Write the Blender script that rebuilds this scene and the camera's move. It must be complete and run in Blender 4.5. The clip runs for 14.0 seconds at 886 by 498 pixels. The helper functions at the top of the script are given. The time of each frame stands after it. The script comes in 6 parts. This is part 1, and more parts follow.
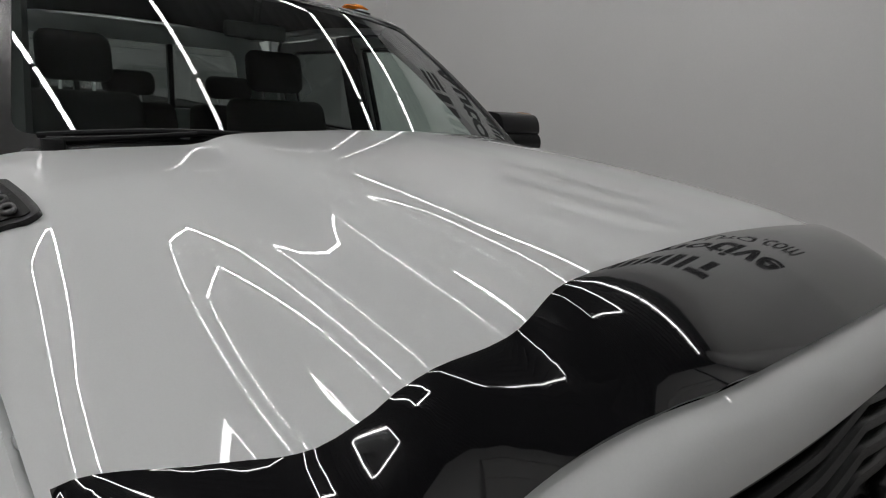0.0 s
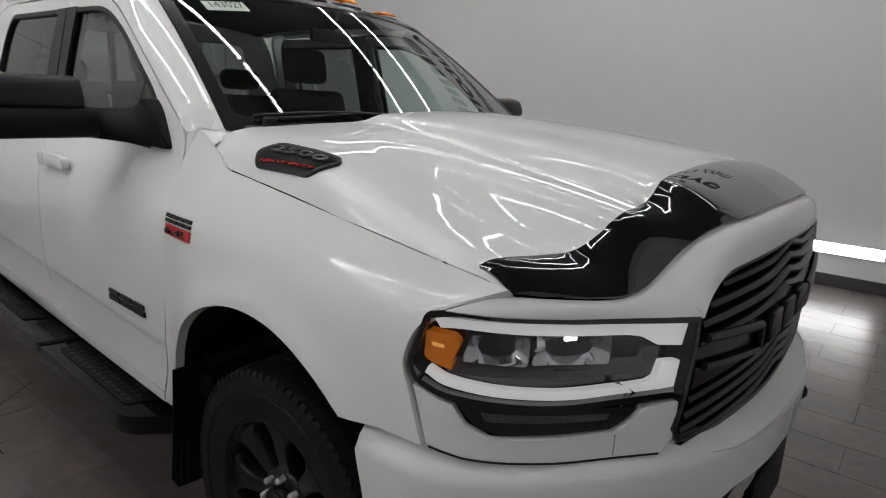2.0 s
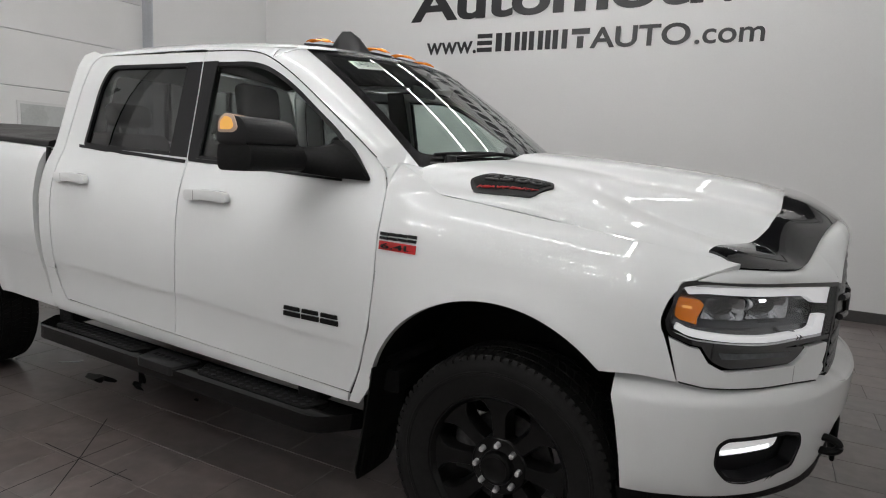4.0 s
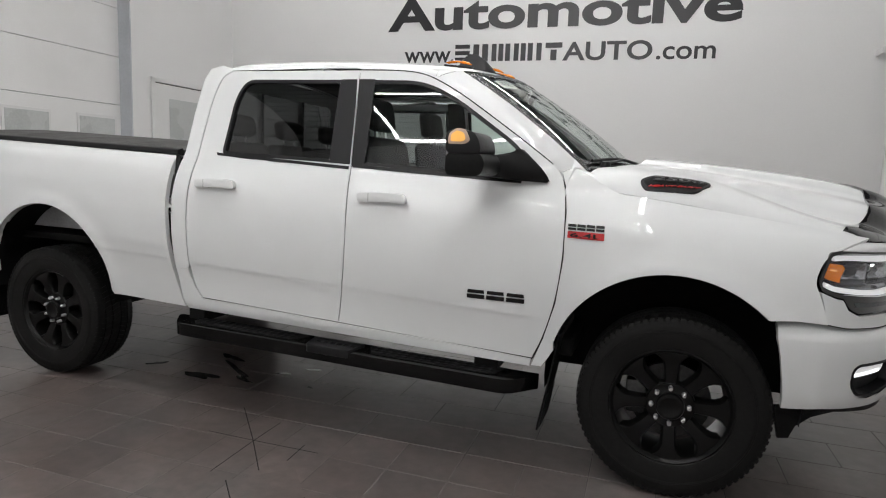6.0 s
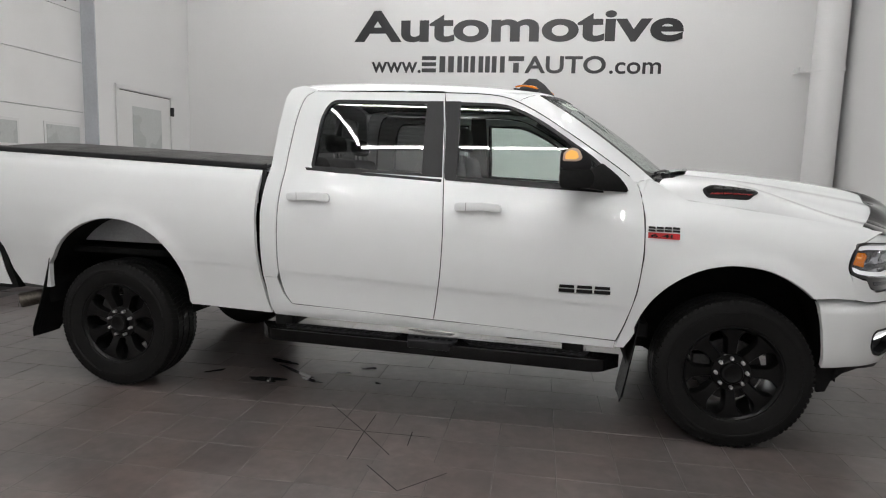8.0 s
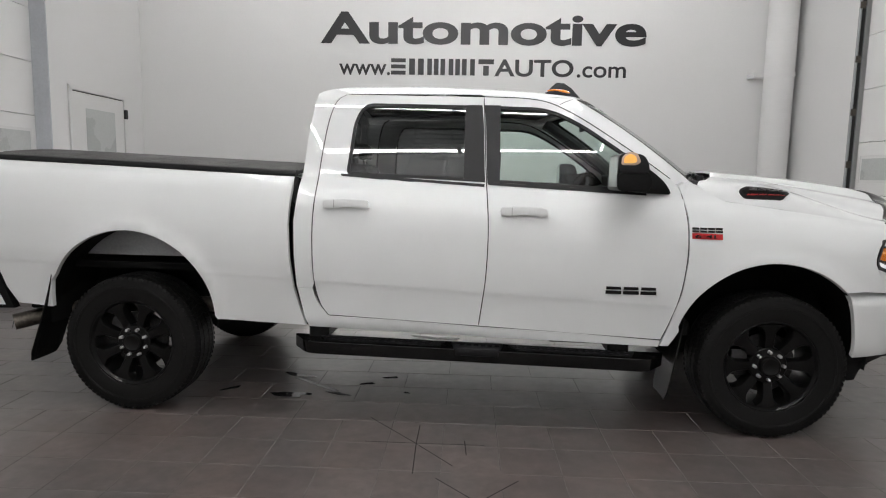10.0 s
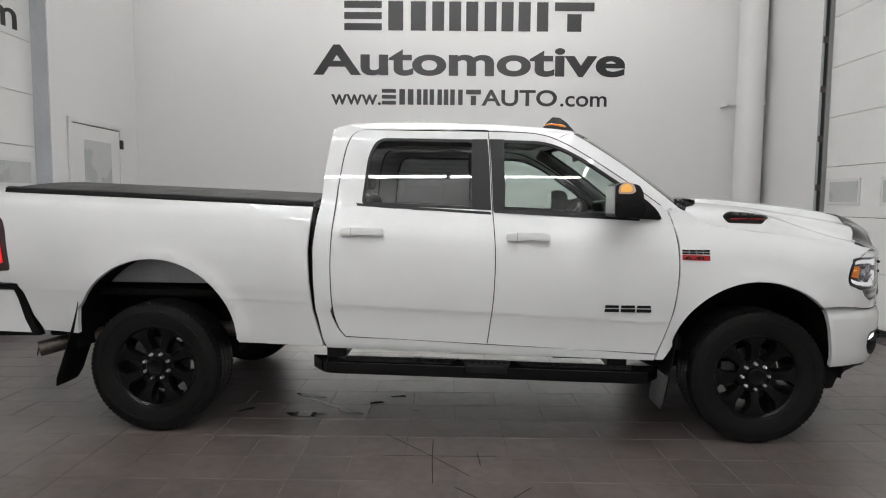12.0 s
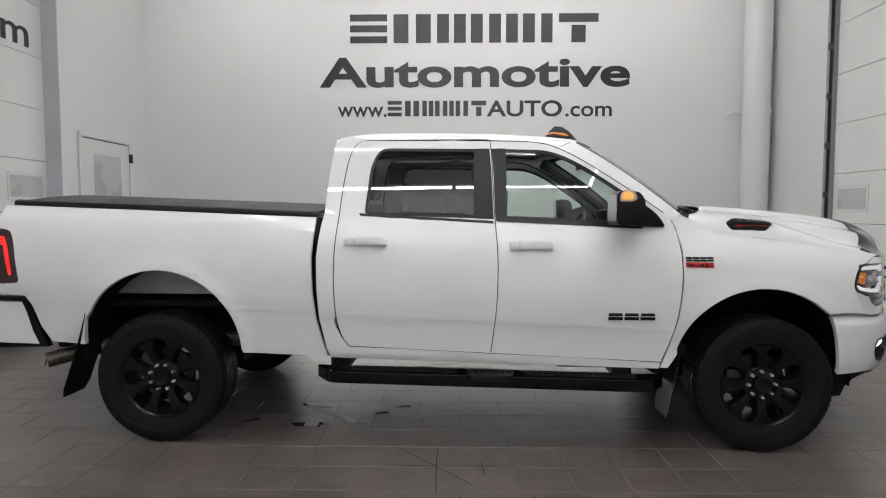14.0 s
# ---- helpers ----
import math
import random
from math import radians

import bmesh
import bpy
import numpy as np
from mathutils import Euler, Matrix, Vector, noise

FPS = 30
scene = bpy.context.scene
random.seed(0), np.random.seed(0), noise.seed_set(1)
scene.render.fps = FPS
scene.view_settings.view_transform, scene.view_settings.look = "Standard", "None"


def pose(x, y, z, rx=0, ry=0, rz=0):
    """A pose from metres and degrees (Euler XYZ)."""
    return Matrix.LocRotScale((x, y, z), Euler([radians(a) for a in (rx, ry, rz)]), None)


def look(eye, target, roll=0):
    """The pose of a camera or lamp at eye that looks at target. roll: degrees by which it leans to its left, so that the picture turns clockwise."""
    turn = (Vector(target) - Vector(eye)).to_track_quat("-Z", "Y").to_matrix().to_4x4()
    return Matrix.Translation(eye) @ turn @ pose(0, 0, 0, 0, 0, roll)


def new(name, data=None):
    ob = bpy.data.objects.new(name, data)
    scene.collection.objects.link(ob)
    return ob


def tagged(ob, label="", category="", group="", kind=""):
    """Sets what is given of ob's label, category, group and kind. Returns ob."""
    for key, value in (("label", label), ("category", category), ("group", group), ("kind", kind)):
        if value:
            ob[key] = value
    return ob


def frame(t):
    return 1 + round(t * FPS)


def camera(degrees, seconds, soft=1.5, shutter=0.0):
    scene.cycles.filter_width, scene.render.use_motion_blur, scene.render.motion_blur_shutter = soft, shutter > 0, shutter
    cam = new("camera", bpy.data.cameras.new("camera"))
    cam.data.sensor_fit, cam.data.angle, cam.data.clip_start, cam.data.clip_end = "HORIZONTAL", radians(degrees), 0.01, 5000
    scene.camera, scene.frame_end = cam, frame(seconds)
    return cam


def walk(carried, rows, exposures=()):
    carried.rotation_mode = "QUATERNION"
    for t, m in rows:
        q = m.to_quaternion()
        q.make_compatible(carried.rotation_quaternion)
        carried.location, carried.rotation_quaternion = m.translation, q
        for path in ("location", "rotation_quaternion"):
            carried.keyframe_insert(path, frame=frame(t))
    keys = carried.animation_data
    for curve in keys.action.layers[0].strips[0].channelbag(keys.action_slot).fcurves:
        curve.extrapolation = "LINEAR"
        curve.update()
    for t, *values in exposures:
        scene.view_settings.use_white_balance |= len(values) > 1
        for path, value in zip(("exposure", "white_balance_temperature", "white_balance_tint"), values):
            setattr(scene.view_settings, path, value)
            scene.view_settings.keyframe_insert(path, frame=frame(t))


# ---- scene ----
cam = camera(71.7, 14.0, soft=1.1)
PATH = [
    (0, (1.192, -0.954, 1.609), (-0.277, 0.327, 1.159), 3.1),
    (0.5, (1.287, -1.154, 1.599), (-0.135, 0.172, 1.13), 2.9),
    (1, (1.42, -1.415, 1.576), (0.058, -0.028, 1.105), 2.6),
    (1.5, (1.427, -1.613, 1.597), (0.107, -0.187, 1.124), 2.7),
    (2, (1.324, -1.869, 1.581), (0.074, -0.382, 1.107), 2.6),
    (2.5, (1.258, -2.149, 1.586), (0.097, -0.589, 1.121), 2.6),
    (3, (1.188, -2.461, 1.576), (0.119, -0.817, 1.183), 2.7),
    (3.5, (1.003, -2.672, 1.497), (-0.018, -0.979, 1.192), 2.9),
    (5.8, (-0.006, -3.677, 1.446), (-0.7, -1.821, 1.175), 2.4),
    (6, (-0.098, -3.804, 1.438), (-0.764, -1.936, 1.176), 2.3),
    (6.5, (-0.287, -3.992, 1.434), (-0.889, -2.102, 1.176), 2.1),
    (7, (-0.534, -4.107, 1.441), (-1.053, -2.192, 1.186), 2.0),
    (7.5, (-0.776, -4.306, 1.447), (-1.216, -2.371, 1.198), 1.9),
    (8, (-0.988, -4.467, 1.464), (-1.347, -2.515, 1.218), 1.7),
    (8.5, (-1.228, -4.455, 1.451), (-1.508, -2.49, 1.203), 1.6),
    (11, (-1.758, -4.636, 1.493), (-1.849, -2.65, 1.277), 0.7),
    (11.5, (-1.798, -4.732, 1.504), (-1.876, -2.743, 1.308), 0.6),
    (12, (-1.83, -4.766, 1.498), (-1.894, -2.773, 1.339), 0.5),
    (12.5, (-1.844, -4.764, 1.494), (-1.896, -2.77, 1.354), 0.3),
    (13, (-1.84, -4.771, 1.489), (-1.918, -2.777, 1.359), 0.2),
    (13.5, (-1.816, -4.763, 1.486), (-1.917, -2.769, 1.361), 0.0),
    (14, (-1.79, -4.776, 1.485), (-1.884, -2.782, 1.363), -0.0),
]
walk(cam, [(t, look(eye, target, roll)) for t, eye, target, roll in PATH],
     exposures=[(0, -0.60), (0.5, -0.36), (1.5, -0.32), (2.5, -0.28), (3.5, -0.06), (6.0, 0.20), (8.5, 0.24), (14.0, 0.15)])

# ---- world and lamps ----
ROOM = pose(0, 0, 0, 0, 0, 1.6)          # the walls stand a little turned to the truck
U0, U1, V0, V1, CEIL = -6.77, 2.86, -7.2, 4.89, 5.3

world = bpy.data.worlds.new("world")
scene.world = world
world.use_nodes = True
world.node_tree.nodes["Background"].inputs[0].default_value = (0.6, 0.62, 0.65, 1)
world.node_tree.nodes["Background"].inputs[1].default_value = 0.05


# ---- materials ----
def material(name, base, rough=0.5, metal=0.0, coat=0.0, grain=0.0, grain_scale=40.0, bump=0.0, bump_scale=200.0, stain=0.0, stain_scale=2.0,
             emit=None, strength=0.0, spec=0.5, coat_rough=0.03, per_piece=0.0):
    """A principled material whose colour and roughness vary at two scales, with fine relief."""
    m = bpy.data.materials.new(name)
    m.use_nodes = True
    nt = m.node_tree
    b = nt.nodes["Principled BSDF"]
    b.inputs["Base Color"].default_value = (*base, 1)
    b.inputs["Roughness"].default_value = rough
    b.inputs["Metallic"].default_value = metal
    b.inputs["Coat Weight"].default_value = coat
    b.inputs["Coat Roughness"].default_value = coat_rough
    b.inputs["Specular IOR Level"].default_value = spec
    if emit:
        b.inputs["Emission Color"].default_value = (*emit, 1)
        b.inputs["Emission Strength"].default_value = strength
    if grain or stain or bump or per_piece:
        tc = nt.nodes.new("ShaderNodeTexCoord")
        geo = nt.nodes.new("ShaderNodeNewGeometry")
        place = geo.outputs["Position"]
        colour = None

        def varied(colour, scale, amount, detail):
            n = nt.nodes.new("ShaderNodeTexNoise")
            n.inputs["Scale"].default_value, n.inputs["Detail"].default_value = scale, detail
            nt.links.new(place, n.inputs["Vector"])
            r = nt.nodes.new("ShaderNodeMapRange")
            r.inputs["From Min"].default_value, r.inputs["From Max"].default_value = 0.3, 0.7
            r.inputs["To Min"].default_value, r.inputs["To Max"].default_value = 1 - amount, 1 + amount
            nt.links.new(n.outputs["Fac"], r.inputs["Value"])
            mul = nt.nodes.new("ShaderNodeVectorMath")
            mul.operation = "SCALE"
            if colour is None:
                mul.inputs[0].default_value = base
            else:
                nt.links.new(colour, mul.inputs[0])
            nt.links.new(r.outputs[0], mul.inputs["Scale"])
            return mul.outputs[0], n

        if grain:
            colour, _ = varied(colour, grain_scale, grain, 4)
        if stain:
            colour, n = varied(colour, stain_scale, stain, 6)
            rr = nt.nodes.new("ShaderNodeMapRange")
            rr.inputs["From Min"].default_value, rr.inputs["From Max"].default_value = 0.3, 0.7
            rr.inputs["To Min"].default_value, rr.inputs["To Max"].default_value = max(rough - 0.1, 0.02), min(rough + 0.1, 1)
            nt.links.new(n.outputs["Fac"], rr.inputs["Value"])
            nt.links.new(rr.outputs[0], b.inputs["Roughness"])
        if per_piece:
            oi = nt.nodes.new("ShaderNodeObjectInfo")
            isl = nt.nodes.new("ShaderNodeMath")
            isl.operation = "ADD"
            nt.links.new(oi.outputs["Random"], isl.inputs[0])
            nt.links.new(geo.outputs["Random Per Island"], isl.inputs[1])
            fr = nt.nodes.new("ShaderNodeMath")
            fr.operation = "FRACT"
            nt.links.new(isl.outputs[0], fr.inputs[0])
            r = nt.nodes.new("ShaderNodeMapRange")
            r.inputs["To Min"].default_value, r.inputs["To Max"].default_value = 1 - per_piece, 1 + per_piece
            nt.links.new(fr.outputs[0], r.inputs["Value"])
            mul = nt.nodes.new("ShaderNodeVectorMath")
            mul.operation = "SCALE"
            if colour is None:
                mul.inputs[0].default_value = base
            else:
                nt.links.new(colour, mul.inputs[0])
            nt.links.new(r.outputs[0], mul.inputs["Scale"])
            colour = mul.outputs[0]
        if colour is not None:
            nt.links.new(colour, b.inputs["Base Color"])
        if bump:
            n = nt.nodes.new("ShaderNodeTexNoise")
            n.inputs["Scale"].default_value, n.inputs["Detail"].default_value = bump_scale, 3
            nt.links.new(place, n.inputs["Vector"])
            bp = nt.nodes.new("ShaderNodeBump")
            bp.inputs["Strength"].default_value, bp.inputs["Distance"].default_value = bump, 0.002
            nt.links.new(n.outputs["Fac"], bp.inputs["Height"])
            nt.links.new(bp.outputs[0], b.inputs["Normal"])
    return m


def glass_material(name, tint, gloss_rough=0.0, ior=1.5):
    """Thin glazing: tinted see-through with a mirror sheen that grows towards grazing angles, alike from both sides."""
    m = bpy.data.materials.new(name)
    m.use_nodes = True
    nt = m.node_tree
    nt.nodes.clear()
    out = nt.nodes.new("ShaderNodeOutputMaterial")
    mix = nt.nodes.new("ShaderNodeMixShader")
    f0 = 2 * ((ior - 1) / (ior + 1)) ** 2
    lw = nt.nodes.new("ShaderNodeLayerWeight")
    lw.inputs["Blend"].default_value = 0.5
    steep = nt.nodes.new("ShaderNodeMath")
    steep.operation = "POWER"
    steep.inputs[1].default_value = 4.2
    nt.links.new(lw.outputs["Facing"], steep.inputs[0])
    fres = nt.nodes.new("ShaderNodeMath")
    fres.operation = "MULTIPLY_ADD"
    fres.inputs[1].default_value, fres.inputs[2].default_value = 1 - f0, f0
    nt.links.new(steep.outputs[0], fres.inputs[0])
    tr = nt.nodes.new("ShaderNodeBsdfTransparent")
    tr.inputs[0].default_value = (*tint, 1)
    gl = nt.nodes.new("ShaderNodeBsdfGlossy")
    gl.inputs["Roughness"].default_value = gloss_rough
    nt.links.new(fres.outputs[0], mix.inputs[0])
    nt.links.new(tr.outputs[0], mix.inputs[1])
    nt.links.new(gl.outputs[0], mix.inputs[2])
    nt.links.new(mix.outputs[0], out.inputs[0])
    return m


M_PAINT = material("white_car_paint", (0.765, 0.78, 0.78), 0.5, spec=0.1, coat=1.0, coat_rough=0.004, grain=0.012, grain_scale=300, stain=0.015, stain_scale=3)
M_GLOSS = material("gloss_black_acrylic", (0.006, 0.006, 0.007), 0.05, coat=0.6, grain=0.1, grain_scale=60)
M_SATIN = material("satin_black_plastic", (0.009, 0.009, 0.010), 0.36, spec=0.28, grain=0.15, grain_scale=150, bump=0.15, bump_scale=700)
M_MATTE = material("black_textured_plastic", (0.006, 0.006, 0.006), 0.5, spec=0.14, grain=0.25, grain_scale=90, bump=0.35, bump_scale=900)
M_WELL = material("black_wheel_liner", (0.005, 0.005, 0.005), 0.85, spec=0.2, grain=0.3, grain_scale=30, bump=0.4, bump_scale=400)
M_RUBBER = material("tyre_rubber", (0.008, 0.0079, 0.0077), 0.55, spec=0.18, grain=0.25, grain_scale=45, stain=0.2, stain_scale=7, bump=0.3, bump_scale=500)
M_RIM = material("satin_black_alloy", (0.004, 0.004, 0.004), 0.28, spec=0.24, coat=0.0, coat_rough=0.2, grain=0.2, grain_scale=80)
M_CHROME = material("chrome", (0.86, 0.86, 0.87), 0.16, metal=0.6, grain=0.05, grain_scale=200)
M_STEEL = material("dull_steel", (0.10, 0.088, 0.075), 0.48, metal=0.7, grain=0.3, grain_scale=60, stain=0.25, stain_scale=12)
M_GALV = material("painted_sheet_metal", (0.34, 0.35, 0.36), 0.45, metal=0.2, grain=0.1, grain_scale=60, stain=0.1, stain_scale=5)
M_GAP = material("dark_seal", (0.008, 0.008, 0.008), 0.7, grain=0.2)
M_VINYL = material("bed_cover_vinyl", (0.055, 0.053, 0.052), 0.55, grain=0.15, grain_scale=120, stain=0.1, stain_scale=4, bump=0.4, bump_scale=1200)
M_CLOTH = material("dark_seat_cloth", (0.020, 0.020, 0.021), 0.9, grain=0.3, grain_scale=200, bump=0.3, bump_scale=800)
M_DASH = material("dark_dashboard", (0.018, 0.018, 0.019), 0.6, grain=0.2, grain_scale=150, bump=0.2, bump_scale=900)
M_TRIM = material("grey_interior_trim", (0.24, 0.24, 0.235), 0.7, grain=0.1, grain_scale=100)
M_RED = material("red_badge_enamel", (0.46, 0.012, 0.014), 0.35, grain=0.1, grain_scale=200)
M_BADGE = material("black_badge", (0.006, 0.006, 0.006), 0.3, spec=0.25, grain=0.1, grain_scale=200)
M_BADGE2 = material("dark_grey_badge", (0.05, 0.05, 0.052), 0.4, grain=0.1, grain_scale=200)
M_SILVER = material("silver_reflector", (0.50, 0.51, 0.53), 0.12, metal=0.95, grain=0.1, grain_scale=300)
M_GRILLE = material("gloss_black_grille", (0.004, 0.004, 0.004), 0.26, spec=0.22, grain=0.2, grain_scale=90)
M_BOARD = material("gloss_black_step", (0.004, 0.004, 0.004), 0.07, spec=0.25, grain=0.2, grain_scale=90)
M_LAMPBOX = material("dark_lamp_housing", (0.028, 0.029, 0.031), 0.2, metal=0.5, coat=0.5, grain=0.2, grain_scale=80)
M_LAMPSHELF = material("grey_lamp_shelf", (0.10, 0.105, 0.115), 0.25, metal=0.5, grain=0.2, grain_scale=90)
M_AMBER = material("amber_lens", (0.66, 0.17, 0.005), 0.2, coat=0.7, emit=(1.0, 0.30, 0.01), strength=0.10, grain=0.1, grain_scale=150)
M_AMBER_LIT = material("lit_amber_lens", (0.75, 0.42, 0.10), 0.2, emit=(1.0, 0.50, 0.12), strength=0.38)
M_MARK = material("pale_marker_lens", (0.62, 0.44, 0.33), 0.15, coat=0.6, grain=0.08, grain_scale=200)
# emission stands in for the silver's bright reflections; the fog lens shares it
M_GUIDE = material("silvery_light_guide", (0.80, 0.80, 0.81), 0.28, metal=0.4, emit=(1, 1, 1), strength=0.34, grain=0.05, grain_scale=120)
M_FOGLIT = material("lit_fog_strip", (0.85, 0.86, 0.86), 0.3, emit=(0.95, 1.0, 0.98), strength=1.2)
M_LED = material("white_light_guide", (0.80, 0.81, 0.83), 0.3, metal=0.3, emit=(1, 1, 1), strength=0.40)
M_LEDHOT = material("lit_lamp_projector", (0.9, 0.9, 0.9), 0.2, emit=(0.92, 0.96, 1), strength=6.0)
M_TAIL = material("red_tail_lens", (0.45, 0.01, 0.012), 0.12, coat=0.8, emit=(1, 0.03, 0.03), strength=0.5)
M_TAILDARK = material("dark_red_lens", (0.03, 0.004, 0.005), 0.1, coat=0.8)
M_GLASS = glass_material("clear_glass", (0.82, 0.91, 0.87))
M_GLASS_DARK = glass_material("privacy_glass", (0.26, 0.27, 0.27))
M_LENS = glass_material("lamp_lens", (0.96, 0.96, 0.97), ior=1.3)
M_WALL = material("white_wall_paint", (0.74, 0.74, 0.735), 0.55, grain=0.012, grain_scale=60, stain=0.02, stain_scale=0.7, bump=0.05, bump_scale=300)
M_JAMB = material("grey_door_jamb", (0.48, 0.50, 0.53), 0.5, grain=0.05, stain=0.06, stain_scale=2)
M_DOORPAINT = material("white_door_enamel", (0.72, 0.72, 0.71), 0.4, grain=0.015, stain=0.03, stain_scale=1.5)
M_PANEL = material("white_garage_panel", (0.78, 0.78, 0.77), 0.45, grain=0.02, grain_scale=90, stain=0.04, stain_scale=1.3, bump=0.08, bump_scale=500)
M_BASE = material("dark_rubber_base", (0.055, 0.053, 0.052), 0.5, grain=0.15, stain=0.15, stain_scale=4)
M_CEIL = material("ceiling_deck", (0.10, 0.10, 0.10), 0.7, grain=0.04, stain=0.05, stain_scale=1)
# lighter than the deck, in place of the shading between ribs and gaps
M_RIB_LIT = material("ceiling_rib_lit", (0.125, 0.125, 0.125), 0.6, grain=0.04, stain=0.08, stain_scale=1)
M_SIGN = material("black_vinyl_lettering", (0.016, 0.016, 0.018), 0.4, grain=0.1, grain_scale=80)
M_TILE = material("grey_slate_tile", (0.118, 0.108, 0.106), 0.28, spec=0.8, grain=0.14, grain_scale=16, bump=0.05, bump_scale=60, per_piece=0.11)


def brown_patches(m):
    """Adds broad brownish clouds and pale scuffs to a grey tile."""
    nt = m.node_tree
    b = nt.nodes["Principled BSDF"]
    src = b.inputs["Base Color"].links[0].from_socket
    geo = nt.nodes.new("ShaderNodeNewGeometry")
    for scale, detail, lo, hi, tint in ((0.9, 5, 0.32, 0.70, (1.14, 0.98, 0.91)), (11.0, 5, 0.35, 0.72, (0.74, 0.72, 0.72)), (4.2, 5, 0.38, 0.70, (1.30, 1.25, 1.22)), (2.0, 6, 0.46, 0.74, (0.74, 0.74, 0.76))):
        n = nt.nodes.new("ShaderNodeTexNoise")
        n.inputs["Scale"].default_value, n.inputs["Detail"].default_value, n.inputs["Roughness"].default_value = scale, detail, 0.62
        nt.links.new(geo.outputs["Position"], n.inputs["Vector"])
        r = nt.nodes.new("ShaderNodeMapRange")
        r.inputs["From Min"].default_value, r.inputs["From Max"].default_value = lo, hi
        nt.links.new(n.outputs["Fac"], r.inputs["Value"])
        mul = nt.nodes.new("ShaderNodeVectorMath")
        mul.operation = "MULTIPLY"
        nt.links.new(src, mul.inputs[0])
        mul.inputs[1].default_value = tint
        mix = nt.nodes.new("ShaderNodeMix")
        mix.data_type = "RGBA"
        nt.links.new(r.outputs[0], mix.inputs[0])
        nt.links.new(src, mix.inputs[6])
        nt.links.new(mul.outputs[0], mix.inputs[7])
        src = mix.outputs[2]
    nt.links.new(src, b.inputs["Base Color"])


brown_patches(M_TILE)
M_GROUT = material("floor_grout", (0.080, 0.075, 0.073), 0.8, grain=0.2, grain_scale=60, stain=0.2, stain_scale=2)
M_GROUT_PALE = material("pale_floor_grout", (0.135, 0.126, 0.122), 0.6, grain=0.2, grain_scale=40, stain=0.3, stain_scale=3)
M_CRACK = material("dark_floor_crack", (0.012, 0.012, 0.012), 0.8, grain=0.3)
M_WATER = material("water_on_floor", (0.02, 0.02, 0.02), 0.04, coat=0.3, grain=0.2)
M_TUBE = material("led_tube", (0.9, 0.9, 0.9), 0.4, emit=(1.0, 0.987, 0.982), strength=58.0)
M_TUBE_DIM = material("dimmed_led_tube", (0.9, 0.9, 0.9), 0.4, emit=(1.0, 0.987, 0.982), strength=25.0)
M_BAR = material("wall_bar_diffuser", (0.9, 0.9, 0.9), 0.4, emit=(1.0, 0.987, 0.982), strength=18.0)
M_DISC = material("worn_brake_iron", (0.05, 0.05, 0.05), 0.45, metal=0.7, grain=0.3, grain_scale=60)
M_STICKER = material("pale_green_sticker", (0.62, 0.70, 0.62), 0.6, grain=0.04)
M_INK = material("dark_ink", (0.05, 0.06, 0.06), 0.7, grain=0.1)
M_FROST = material("frosted_pane", (0.50, 0.52, 0.51), 0.3, grain=0.05, stain=0.05)
M_LEAF = material("dry_leaf", (0.16, 0.14, 0.03), 0.7, grain=0.3)


# ---- mesh helpers ----
from mathutils.geometry import delaunay_2d_cdt


def part(name, bm, mat, parent=None, label="", smooth=True, sharp=35):
    """Links a bmesh as one mesh object, under a thing or a part."""
    me = bpy.data.meshes.new(name)
    bm.normal_update()
    bm.to_mesh(me)
    bm.free()
    me.materials.append(mat)
    if smooth:
        me.shade_smooth()
        if "true_normal" in me.attributes:
            own = [0.0] * (3 * len(me.vertices))
            me.attributes["true_normal"].data.foreach_get("vector", own)
            skin = [0] * len(me.polygons)
            me.attributes["skin"].data.foreach_get("value", skin)
            flat = [tuple(f.normal) for f in me.polygons]
            loops = []
            for f in me.polygons:
                for v in f.vertices:
                    loops.append(tuple(own[3 * v:3 * v + 3]) if skin[f.index] else flat[f.index])
            me.normals_split_custom_set(loops)
        else:
            me.set_sharp_from_angle(angle=radians(sharp))
    ob = new(name, me)
    if parent is not None:
        ob.parent = parent
    if label:
        ob["label"] = label
    return ob


def thing(name, label, category, at=(0, 0, 0), group=""):
    ob = new(name)
    ob.empty_display_size = 0.2
    ob.matrix_basis = Matrix.Translation(at)
    return tagged(ob, label, category, group)


def box_bm(x0, x1, y0, y1, z0, z1, bevel=0.0, seg=2, bm=None):
    out = bm or bmesh.new()
    t = bmesh.new()
    bmesh.ops.create_cube(t, size=1)
    for v in t.verts:
        v.co = Vector(((x0 + x1) / 2 + v.co.x * (x1 - x0), (y0 + y1) / 2 + v.co.y * (y1 - y0), (z0 + z1) / 2 + v.co.z * (z1 - z0)))
    if bevel:
        bmesh.ops.bevel(t, geom=t.edges[:], offset=bevel, segments=seg, profile=0.5, affect="EDGES")
    join(out, t)
    return out


def join(bm, other, m=None):
    """Adds the geometry of another bmesh to bm, and frees it."""
    if m is not None:
        bmesh.ops.transform(other, matrix=m, verts=other.verts)
    me = bpy.data.meshes.new("t")
    other.to_mesh(me)
    other.free()
    bm.from_mesh(me)
    bpy.data.meshes.remove(me)
    return bm


